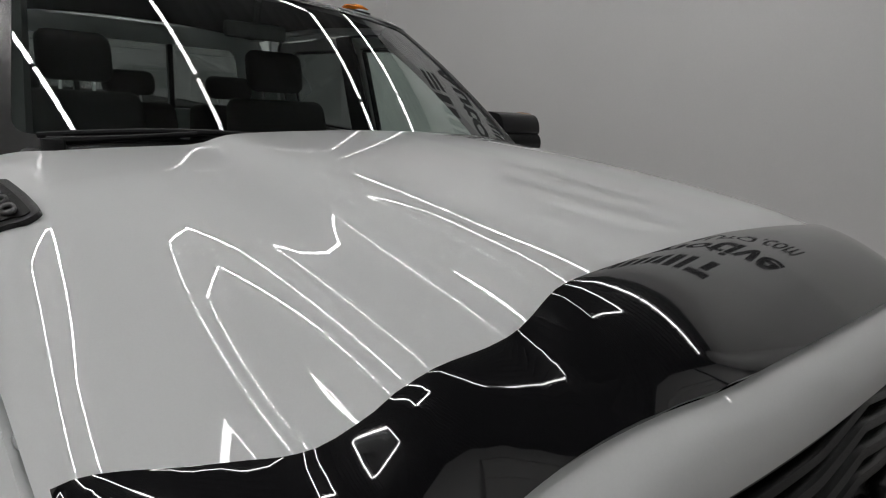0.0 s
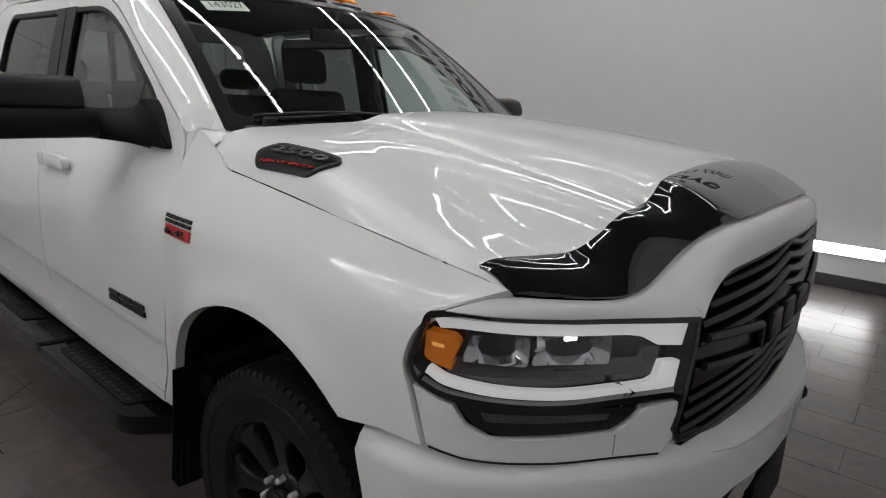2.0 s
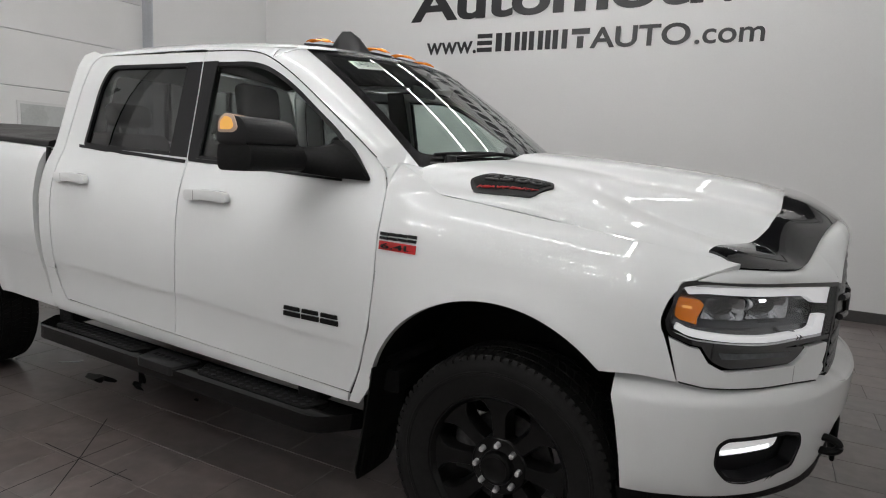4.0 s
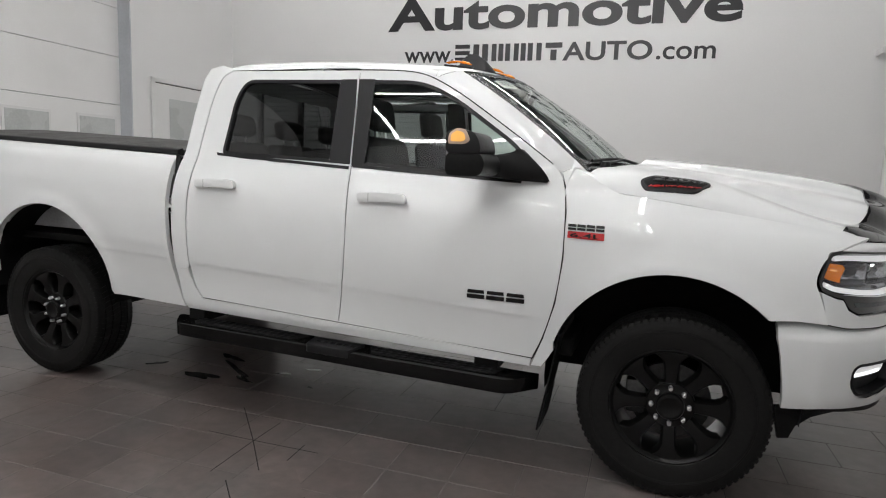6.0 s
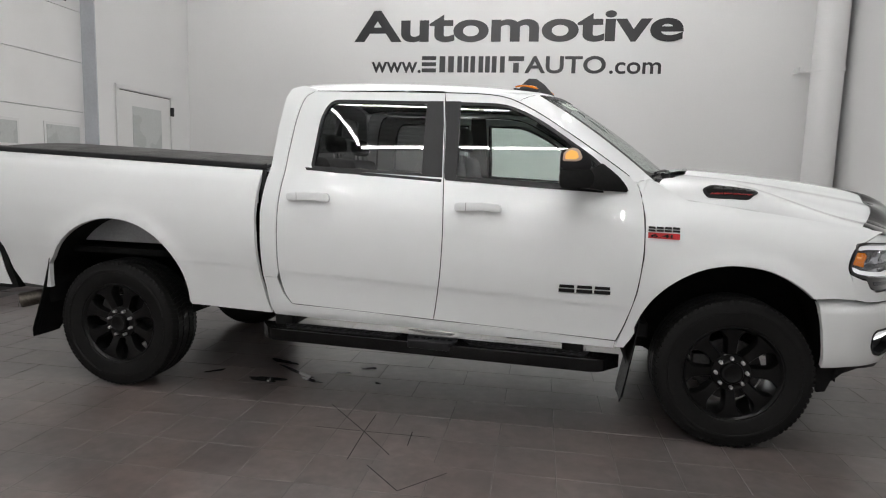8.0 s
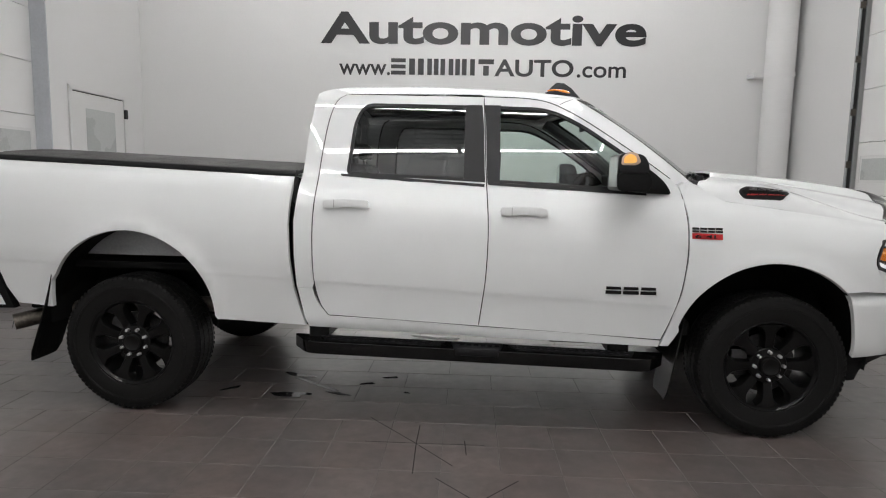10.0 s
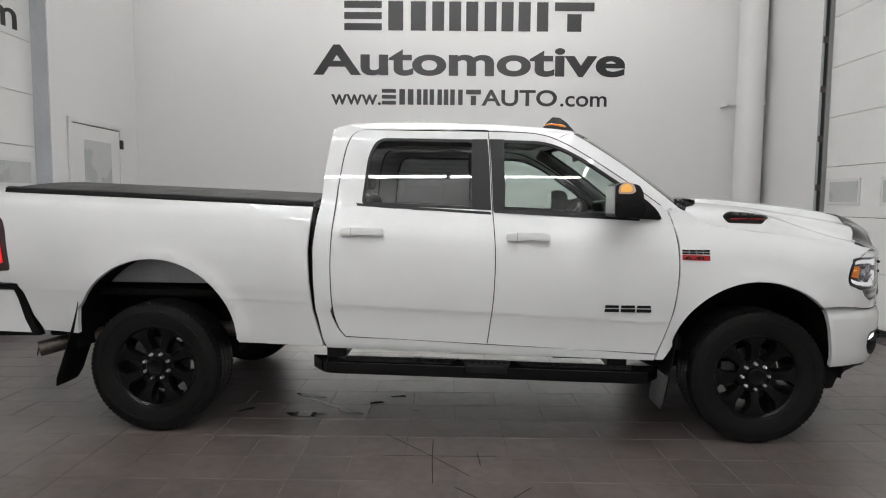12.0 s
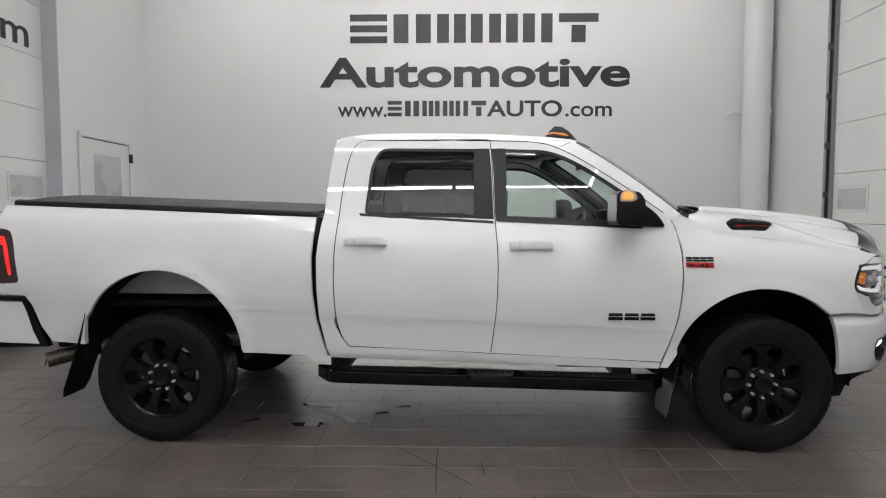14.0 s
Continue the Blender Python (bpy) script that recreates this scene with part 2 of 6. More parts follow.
def prism(poly, a0, a1, axis="y", bevel=0.0, seg=2):
    """A polygon pushed from a0 to a1 along an axis; its points lie in the other two, in their order."""
    bm = bmesh.new()
    def place(p, a):
        return {"y": (p[0], a, p[1]), "x": (a, p[0], p[1]), "z": (p[0], p[1], a)}[axis]
    lo = [bm.verts.new(place(p, a0)) for p in poly]
    hi = [bm.verts.new(place(p, a1)) for p in poly]
    n = len(poly)
    bm.faces.new(lo)
    bm.faces.new(hi)
    for i in range(n):
        bm.faces.new((lo[i], lo[(i + 1) % n], hi[(i + 1) % n], hi[i]))
    bmesh.ops.recalc_face_normals(bm, faces=bm.faces)
    if bevel:
        bmesh.ops.bevel(bm, geom=bm.edges[:], offset=bevel, segments=seg, profile=0.5, affect="EDGES", clamp_overlap=True)
    return bm


def rounded(poly, r, n=5):
    """A polygon with its corners rounded; r is one radius or one for each corner."""
    out = []
    k = len(poly)
    for i in range(k):
        ri = r[i] if isinstance(r, (list, tuple)) else r
        p, a, b = Vector(poly[i]), Vector(poly[i - 1]), Vector(poly[(i + 1) % k])
        da, db = (a - p), (b - p)
        d = min(ri, da.length * 0.48, db.length * 0.48)
        if d < 1e-4:
            out.append(tuple(p))
            continue
        s, e = p + da.normalized() * d, p + db.normalized() * d
        for j in range(n + 1):
            t = j / n
            out.append(tuple((1 - t) ** 2 * s + 2 * t * (1 - t) * p + t * t * e))
    return out


def spline(pts, n=8, closed=False):
    """A smooth line through points of any dimension."""
    P = [np.array(p, float) for p in pts]
    k = len(P)
    out = []
    for i in range(k if closed else k - 1):
        p1, p2 = P[i], P[(i + 1) % k]
        p0 = P[i - 1] if (closed or i > 0) else 2 * p1 - p2
        p3 = P[(i + 2) % k] if (closed or i + 2 < k) else 2 * p2 - p1
        for j in range(n):
            t = j / n
            out.append(tuple(0.5 * (2 * p1 + (p2 - p0) * t + (2 * p0 - 5 * p1 + 4 * p2 - p3) * t * t + (3 * p1 - p0 - 3 * p2 + p3) * t ** 3)))
    if not closed:
        out.append(tuple(P[-1]))
    return out


def table(xs, ys):
    """A smooth function through given values (monotone cubic)."""
    xs, ys = np.array(xs, float), np.array(ys, float)
    if xs[0] > xs[-1]:
        xs, ys = xs[::-1], ys[::-1]
    h, d = np.diff(xs), np.diff(ys) / np.diff(xs)
    m = np.zeros(len(xs))
    m[0], m[-1] = d[0], d[-1]
    for i in range(1, len(xs) - 1):
        if d[i - 1] * d[i] > 0:
            w1, w2 = 2 * h[i] + h[i - 1], h[i] + 2 * h[i - 1]
            m[i] = (w1 + w2) / (w1 / d[i - 1] + w2 / d[i])
    def f(x):
        x = min(max(x, xs[0]), xs[-1])
        i = min(int(np.searchsorted(xs, x, "right")) - 1, len(h) - 1)
        t = (x - xs[i]) / h[i]
        return float((1 + 2 * t) * (1 - t) ** 2 * ys[i] + t * (1 - t) ** 2 * h[i] * m[i] + t * t * (3 - 2 * t) * ys[i + 1] + t * t * (t - 1) * h[i] * m[i + 1])
    return f


def soft(f, lo, hi, sigma, even=False):
    """The same function with its bends rounded over a width."""
    n = 1600
    g = np.linspace(lo, hi, n)
    d = (hi - lo) / (n - 1)
    k = int(3 * sigma / d)
    w = np.exp(-0.5 * (np.arange(-k, k + 1) * d / sigma) ** 2)
    w /= w.sum()
    raw = np.array([f(x) for x in g])
    head = 2 * raw[0] - raw[k:0:-1] if not even else raw[k:0:-1]
    tail = 2 * raw[-1] - raw[-2:-k - 2:-1]
    val = np.convolve(np.concatenate([head, raw, tail]), w, "valid")
    def s(x):
        u = min(max((x - lo) / d, 0.0), n - 1.001)
        i = int(u)
        return float(val[i] + (val[i + 1] - val[i]) * (u - i))
    return s


def inside(poly, x, y):
    c = False
    j = len(poly) - 1
    for i in range(len(poly)):
        (xi, yi), (xj, yj) = poly[i], poly[j]
        if (yi > y) != (yj > y) and x < (xj - xi) * (y - yi) / (yj - yi) + xi:
            c = not c
        j = i
    return c


def resample(poly, step):
    out = []
    for i in range(len(poly)):
        a, b = Vector(poly[i][:2]), Vector(poly[(i + 1) % len(poly)][:2])
        n = max(1, math.ceil((b - a).length / step))
        out += [tuple(a.lerp(b, j / n)) for j in range(n)]
    return out


def sheet(outline, fn, out, holes=(), step=0.05, rim=0.018, lines=()):
    """A panel: the surface fn(a, b) within an outline in (a, b) less its holes, its edges turned inwards by rim. out: which way it faces.
    lines: values of b at which the mesh has a row of points, for creases."""
    loops = [resample(outline, step)] + [resample(h, step) for h in holes]
    pts, edges = [], []
    for lp in loops:
        o = len(pts)
        pts += [Vector(p) for p in lp]
        edges += [(o + i, o + (i + 1) % len(lp)) for i in range(len(lp))]
    bpts = np.array([tuple(p) for p in pts])
    lo, hi = bpts.min(0), bpts.max(0)
    bs = list(np.arange(lo[1] + step / 2, hi[1], step))
    bs = [b for b in bs if all(abs(b - q) > step * 0.4 for q in lines)] + list(lines)
    for a in np.arange(lo[0] + step / 2, hi[0], step):
        for b in bs:
            if inside(loops[0], a, b) and not any(inside(h, a, b) for h in loops[1:]) and np.hypot(bpts[:, 0] - a, bpts[:, 1] - b).min() > step * 0.45:
                pts.append(Vector((a, b)))
    v2, _, f2, *_ = delaunay_2d_cdt(pts, edges, [], 0, 1e-6)
    bm = bmesh.new()
    nl = bm.verts.layers.float_vector.new("true_normal")
    sl = bm.faces.layers.int.new("skin")
    vs = []
    o, e = Vector(out), 0.004
    for p in v2:
        v = bm.verts.new(fn(p.x, p.y))
        n = (fn(p.x + e, p.y) - fn(p.x - e, p.y)).cross(fn(p.x, p.y + e) - fn(p.x, p.y - e))
        v[nl] = (n if n.dot(o) >= 0 else -n).normalized() if n.length > 1e-12 else o.normalized()
        vs.append(v)
    for f in f2:
        c = sum((v2[i] for i in f), Vector((0, 0))) / len(f)
        if inside(loops[0], c.x, c.y) and not any(inside(h, c.x, c.y) for h in loops[1:]):
            try:
                bm.faces.new([vs[i] for i in f])[sl] = 1
            except ValueError:
                pass
    bmesh.ops.delete(bm, geom=[v for v in bm.verts if not v.link_faces], context="VERTS")
    return finish(bm, out, rim)


def finish(bm, out, rim):
    """Turns the faces outwards and folds the free edges in."""
    bm.normal_update()
    o = Vector(out)
    if sum((f.normal.dot(o) * f.calc_area() for f in bm.faces)) < 0:
        bmesh.ops.reverse_faces(bm, faces=bm.faces)
        bm.normal_update()
    if rim:
        edge = [e for e in bm.edges if len(e.link_faces) == 1]
        norm = {v: v.normal.copy() for e in edge for v in e.verts}
        made = bmesh.ops.extrude_edge_only(bm, edges=edge)["geom"]
        sl = bm.faces.layers.int.get("skin")
        if sl is not None:
            for g in made:
                if isinstance(g, bmesh.types.BMFace):
                    g[sl] = 0
        near = {tuple(round(c, 6) for c in v.co): n for v, n in norm.items()}
        for g in made:
            if isinstance(g, bmesh.types.BMVert):
                g.co -= near.get(tuple(round(c, 6) for c in g.co), o) * rim
        for e in edge:
            e.smooth = False
    return bm


def ruled(A, B, out, n=6, bulge=0.0, rim=0.0, dirn=None):
    """A band between two lines of as many points, swollen by bulge along its facing."""
    bm = bmesh.new()
    k = len(A)
    o = Vector(dirn or out)
    grid = []
    for i in range(k):
        a, b = Vector(A[i]), Vector(B[i])
        bl = bulge[i] if isinstance(bulge, (list, tuple)) else bulge
        grid.append([bm.verts.new(a.lerp(b, j / n) + o * bl * 4 * (j / n) * (1 - j / n)) for j in range(n + 1)])
    for i in range(k - 1):
        for j in range(n):
            try:
                bm.faces.new((grid[i][j], grid[i + 1][j], grid[i + 1][j + 1], grid[i][j + 1]))
            except ValueError:
                pass
    bmesh.ops.remove_doubles(bm, verts=bm.verts, dist=1e-5)
    return finish(bm, out, rim)


def tube(line, r, sides=10, closed=False, flat=1.0):
    """A round bar along a line of points; r is one radius or one for each point."""
    bm = bmesh.new()
    P = [Vector(p) for p in line]
    k = len(P)
    rings = []
    up = Vector((0, 0, 1))
    for i in range(k):
        d = (P[(i + 1) % k] - P[i - 1]) if closed else (P[min(i + 1, k - 1)] - P[max(i - 1, 0)])
        d.normalize()
        s = d.cross(up)
        if s.length < 1e-3:
            s = d.cross(Vector((0, 1, 0)))
        s.normalize()
        t = s.cross(d).normalized()
        ri = r[i] if isinstance(r, (list, tuple)) else r
        rings.append([bm.verts.new(P[i] + (s * math.cos(2 * math.pi * j / sides) + t * flat * math.sin(2 * math.pi * j / sides)) * ri) for j in range(sides)])
    for i in range(k if closed else k - 1):
        for j in range(sides):
            a, b = rings[i], rings[(i + 1) % k]
            bm.faces.new((a[j], a[(j + 1) % sides], b[(j + 1) % sides], b[j]))
    if not closed:
        bm.faces.new(rings[0])
        bm.faces.new(rings[-1])
    bmesh.ops.recalc_face_normals(bm, faces=bm.faces)
    return bm


def lathe(profile, n=64, axis="y"):
    """A profile of (radius, along) turned round the y axis."""
    bm = bmesh.new()
    rings = [[bm.verts.new((r * math.cos(2 * math.pi * i / n), a, r * math.sin(2 * math.pi * i / n))) for i in range(n)] for r, a in profile]
    for p, q in zip(rings, rings[1:]):
        for i in range(n):
            bm.faces.new((p[i], p[(i + 1) % n], q[(i + 1) % n], q[i]))
    bmesh.ops.recalc_face_normals(bm, faces=bm.faces)
    return bm

# ---- the room ----
def placed(ob, m=ROOM):
    ob.matrix_basis = m @ ob.matrix_basis
    return ob


def structure(name, bm, mat, label, category, smooth=False):
    return placed(tagged(part(name, bm, mat, None, smooth=smooth), label, category, kind="structure"))


structure("floor", box_bm(U0 - 0.6, U1 + 0.6, V0 - 0.3, V1 + 0.3, -0.2, -0.002), M_GROUT, "dark grey tiled showroom floor with fine grout joints", "floor")
ceiling_bm = box_bm(U0 - 0.6, U1 + 0.6, V0 - 0.3, V1 + 0.3, CEIL + 0.04, CEIL + 0.2)
rib = V0
while rib < V1:
    box_bm(U0, U1, rib, rib + 0.09, CEIL, CEIL + 0.039, bm=ceiling_bm)
    rib += 0.19
ceiling_bm.faces.ensure_lookup_table()
for f in ceiling_bm.faces[6:]:
    f.material_index = 1
structure("ceiling", ceiling_bm, M_CEIL, "ribbed dark grey metal deck ceiling", "ceiling").data.materials.append(M_RIB_LIT)
structure("wall_north", box_bm(U0 - 0.3, U1 + 0.3, V1, V1 + 0.25, -0.1, CEIL), M_WALL, "smooth white painted showroom wall behind the truck", "wall")
# unseen wall behind the camera, placed near so its bounce brightens the truck
structure("wall_south", box_bm(U0 - 0.3, U1 + 0.3, V0 - 0.25, V0, -0.1, CEIL), M_WALL, "plain white wall out of view, set close for bounced light", "wall")

# west wall: a stretch with a door beside the corner, and a tall garage opening
W_DOOR0, W_DOOR1, W_TOP = 3.18, 4.34, 2.46
G_TOP = 4.6
west = box_bm(U0 - 0.25, U0, 2.80, V1, -0.1, CEIL)
box_bm(U0 - 0.25, U0, -3.4, 2.80, G_TOP, CEIL, bm=west)
box_bm(U0 - 0.25, U0, V0, -3.4, -0.1, CEIL, bm=west)
structure("wall_west", west, M_WALL, "white painted side wall with a garage opening", "wall")
structure("trim", box_bm(U0 - 0.249, U0 + 0.003, 2.785, 2.803, 0, G_TOP), M_JAMB, "grey painted door jamb lining", "jamb")

east = box_bm(U1, U1 + 0.25, 3.36, V1, -0.1, CEIL)
box_bm(U1, U1 + 0.25, -2.6, 3.36, G_TOP, CEIL, bm=east)
box_bm(U1, U1 + 0.25, V0, -2.6, -0.1, CEIL, bm=east)
structure("wall_east", east, M_WALL, "white painted side wall with a garage opening", "wall")


def baseboard(name, x0, x1, y0, y1):
    structure(name, box_bm(x0, x1, y0, y1, 0.0, 0.115, 0.003, 1), M_BASE, "dark grey rubber baseboard", "baseboard")


baseboard("baseboard", U0, U1, V1 - 0.014, V1)
baseboard("baseboard_1", U0, U0 + 0.014, 2.81, V1 - 0.016)
baseboard("baseboard_2", U1 - 0.014, U1, 3.45, V1 - 0.016)


def garage_door(name, u, side, v0, v1, first, windows, label):
    """A sectional door of stacked panels with pressed rectangles; side: which way it faces along u."""
    g = tagged(new(name), label, "garage door", kind="structure")
    placed(g)
    h, z = 0.62, first
    k = 0
    while z < G_TOP + 0.3:
        z0, z1 = max(z, 0.01), min(z + h - 0.006, G_TOP + 0.25)
        if z1 - z0 > 0.05:
            p = part("panel", box_bm(u - 0.02, u + 0.02, v0, v1, z0, z1, 0.004, 1), M_PANEL, g, smooth=False)
            if k in windows:
                a = v1 - 0.08
                while a - 0.62 > v0:
                    f = box_bm(u + side * 0.021, u + side * 0.030, a - 0.60, a, z0 + 0.14, z0 + 0.46, 0.003, 1)
                    q = part("frame", f, M_DOORPAINT, p, smooth=False)
                    part("pane", box_bm(u + side * 0.031, u + side * 0.034, a - 0.565, a - 0.035, z0 + 0.175, z0 + 0.425), M_FROST, p, "pale frosted window pane", smooth=False)
                    a -= 0.95
        z += h
        k += 1
    return g


garage_door("door_1", U0 - 0.21, 1, -3.35, 2.79, 0.24, (2,), "white sectional garage door with small frosted panes, closed")
garage_door("door_2", U1 + 0.05, -1, -2.55, 3.20, 0.10, (2,), "white sectional garage door with small frosted panes, closed")

# the personnel door in the west wall
d3 = placed(tagged(new("door_3"), "white steel personnel door with a frosted pane, closed", "door", kind="structure"))
fr = box_bm(U0 + 0.002, U0 + 0.03, W_DOOR0 - 0.06, W_DOOR0, 0, W_TOP + 0.06, 0.004, 1)
box_bm(U0 + 0.002, U0 + 0.03, W_DOOR1, W_DOOR1 + 0.06, 0, W_TOP + 0.06, 0.004, 1, bm=fr)
box_bm(U0 + 0.002, U0 + 0.03, W_DOOR0 - 0.06, W_DOOR1 + 0.06, W_TOP + 0.003, W_TOP + 0.063, 0.004, 1, bm=fr)
part("door_frame", fr, M_DOORPAINT, d3, smooth=False)
part("door_leaf", box_bm(U0 + 0.002, U0 + 0.016, W_DOOR0 + 0.006, W_DOOR1 - 0.006, 0.008, W_TOP - 0.006, 0.002, 1), M_DOORPAINT, d3, smooth=False)
# dark strip on the leaf, drawn for the shadow line along its top
part("shadow_gap", box_bm(U0 + 0.0165, U0 + 0.0185, W_DOOR0 + 0.02, W_DOOR1 - 0.02, W_TOP - 0.012, W_TOP - 0.002), M_GAP, d3, smooth=False)
part("pane", box_bm(U0 + 0.0175, U0 + 0.021, W_DOOR0 + 0.27, W_DOOR1 - 0.23, 1.35, W_TOP - 0.2, 0.002, 1), M_FROST, d3, "frosted vision pane", smooth=False)
part("hinge", box_bm(U0 + 0.017, U0 + 0.05, W_DOOR1 - 0.004, W_DOOR1 + 0.055, 2.20, 2.33, 0.004, 1), M_GAP, d3, "dark hinge", smooth=False)
part("hinge", box_bm(U0 + 0.017, U0 + 0.05, W_DOOR1 - 0.004, W_DOOR1 + 0.055, 0.30, 0.43, 0.004, 1), M_GAP, d3, "dark hinge", smooth=False)

# the garage door's vertical rail with its rollers, by the east wall
rail = placed(thing("door_track", "galvanised vertical garage door track with rollers", "door track", (U1 - 0.03, 3.26, 0)))
part("rail", box_bm(-0.035, 0.035, -0.02, 0.02, 0.0, CEIL - 0.1, 0.003, 1), M_GALV, rail, smooth=False)
# the rail is solid: a dark strip on its face paints the slot's shade
part("rail_groove", box_bm(-0.02, 0.02, -0.0235, -0.0205, 0.02, CEIL - 0.12), M_GAP, rail, "dark strip in place of a shaded slot", smooth=False)
for k in range(8):
    part("bracket", box_bm(-0.05, 0.012, -0.035, -0.0245, 0.42 + 0.62 * k, 0.50 + 0.62 * k, 0.003, 1), M_STEEL, rail, "steel roller bracket", smooth=False)

# the white downpipe in the north-east corner
pipe = placed(thing("downpipe", "white painted round steel downpipe against the wall", "pipe", (2.60, V1 - 0.21, 0)))
cyl = lathe([(0.001, 0), (0.195, 0), (0.195, CEIL - 0.02), (0.001, CEIL - 0.02)], 40)
part("shaft", join(bmesh.new(), cyl, Matrix.Rotation(radians(90), 4, "X")), M_WALL, pipe)
cyl = lathe([(0.196, -0.03), (0.206, -0.03), (0.206, 0.03), (0.196, 0.03)], 40)
part("collar", join(bmesh.new(), cyl, Matrix.Translation((0, 0, 2.98)) @ Matrix.Rotation(radians(90), 4, "X")), M_WALL, pipe)
part("bracket", box_bm(-0.34, -0.19, 0.02, 0.06, 2.955, 3.005, 0.004, 1), M_WALL, pipe, smooth=False)
part("bracket_foot", box_bm(-0.36, -0.335, -0.03, 0.21, 2.945, 3.015, 0.004, 1), M_WALL, pipe, smooth=False)

# ---- lamps of the room ----
def led_bar(name, a, b, width, label, depth=0.05, group="ceiling light bars", mat=M_TUBE):
    """A linear lamp from a to b: a slim housing with a glowing diffuser."""
    a, b = Vector(a), Vector(b)
    t = placed(thing(name, label, "light bar", (a + b) / 2, group))
    L = (b - a).length
    ang = math.atan2(b.y - a.y, b.x - a.x)
    t.matrix_basis = ROOM @ Matrix.Translation((a + b) / 2) @ Matrix.Rotation(ang, 4, "Z")
    part("housing", box_bm(-L / 2, L / 2, -width / 2, width / 2, 0.012, depth, 0.004, 1), M_DOORPAINT, t, smooth=False)
    part("diffuser", box_bm(-L / 2 + 0.006, L / 2 - 0.006, -width * 0.42, width * 0.42, -0.012, 0.011, 0.004, 1), mat, t, "glowing white diffuser", smooth=False)
    for x in (-L * 0.35, L * 0.35):
        part("rod", tube([(x, 0, depth - 0.002), (x, 0, CEIL - a.z + 0.01)], 0.006, 6), M_GALV, t)
    return t


Z_L = 5.0


def light_ring(u0, u1, v0, v1, mat=M_TUBE):
    """Four linear lamps that frame a rectangle under the ceiling, hung by rods."""
    text = "long white linear ceiling light out of view, switched on"
    for v in (v0, v1):
        n = max(1, round((u1 - u0) / 2.2))
        for k in range(n):
            a, b = u0 + (u1 - u0) * k / n, u0 + (u1 - u0) * (k + 1) / n
            led_bar("ceiling_light", (a + 0.03, v, Z_L), (b - 0.03, v, Z_L), 0.055, text, mat=mat)
    for u in (u0, u1):
        led_bar("ceiling_light", (u, v0 + 0.06, Z_L), (u, v1 - 0.06, Z_L), 0.055, text, mat=mat)


light_ring(-4.45, 0.15, -6.60, -4.88)
light_ring(-3.45, 0.60, 0.20, 2.68, M_TUBE_DIM)
# assumed ring, added to brighten the camera side of the truck
light_ring(-4.30, 0.15, -2.55, -1.35)
# row known from reflections; its outer bars are added to brighten the side walls
for k in range(4):
    led_bar("ceiling_light", (-6.4 + 2.2 * k, 3.80, Z_L), (-4.26 + 2.2 * k, 3.80, Z_L), 0.055, "long white linear ceiling light out of view, switched on", mat=M_TUBE_DIM)

for v, f in ((V1, -1),):
    low = placed(thing("wall_light_bar", "long glowing white light bar low on the white wall", "light bar", (-1.70, v, 0.37), "wall light bars"))
    part("housing", box_bm(-2.74, 2.74, min(f * 0.035, f * 0.001), max(f * 0.035, f * 0.001), -0.058, 0.058, 0.004, 1), M_DOORPAINT, low, smooth=False)
    part("diffuser", box_bm(-2.735, 2.735, min(f * 0.042, f * 0.0355), max(f * 0.042, f * 0.0355), -0.05, 0.05, 0.003, 1), M_BAR, low, "glowing white diffuser", smooth=False)


# ---- the lettering on the north wall ----
def word(text, x0, x1, z0, cap, sign, offset=0.0):
    """A word between x0 and x1 standing on z0, its capitals cap high."""
    cu = bpy.data.curves.new("word", "FONT")
    cu.body, cu.size, cu.extrude, cu.offset = text, 1.0, 0.004, offset
    cu.resolution_u = 6
    ob = new("word", cu)
    bpy.context.view_layer.update()
    bb = [Vector(c) for c in ob.bound_box]
    lo, hi = min(b.x for b in bb), max(b.x for b in bb)
    dg = bpy.context.evaluated_depsgraph_get()
    me = bpy.data.meshes.new_from_object(ob.evaluated_get(dg))
    sx, sz = (x1 - x0) / (hi - lo), cap / 0.70
    for v in me.vertices:
        v.co = Vector((x0 + (v.co.x - lo) * sx, v.co.z * 0.5, z0 + v.co.y * sz))
    bpy.data.objects.remove(ob)
    bpy.data.curves.remove(cu)
    ob = new("word", me)
    me.materials.clear()
    me.materials.append(M_SIGN)
    ob.parent = sign
    return ob


def letters(text, x0, x1, z0, cap, sign, offset=0.0, m=None):
    """The same word, each letter a part of its own."""
    whole = word(text, x0, x1, z0, cap, sign, offset)
    bm = bmesh.new()
    bm.from_mesh(whole.data)
    bpy.data.objects.remove(whole)
    bmesh.ops.remove_doubles(bm, verts=bm.verts, dist=1e-5)
    todo, made = set(bm.verts), []
    while todo:
        island, stack = set(), [todo.pop()]
        while stack:
            v = stack.pop()
            island.add(v)
            for e in v.link_edges:
                w = e.other_vert(v)
                if w in todo:
                    todo.discard(w)
                    stack.append(w)
        made.append(island)
    spans = [(min(v.co.x for v in s), max(v.co.x for v in s), s) for s in made]
    spans.sort(key=lambda q: q[0])
    joined = []
    for a, b, s in spans:
        if joined and (a + b) / 2 < joined[-1][1] and (a + b) / 2 > joined[-1][0]:
            joined[-1][2].update(s)
        else:
            joined.append([a, b, set(s)])
    for a, b, s in joined:
        nb = bmesh.new()
        new_v = {v: nb.verts.new(v.co) for v in s}
        for f in bm.faces:
            if f.verts[0] in s:
                nb.faces.new([new_v[v] for v in f.verts])
        o = part("letter", nb, M_SIGN, sign, smooth=False)
        if m is not None:
            o.matrix_basis = m
    bm.free()


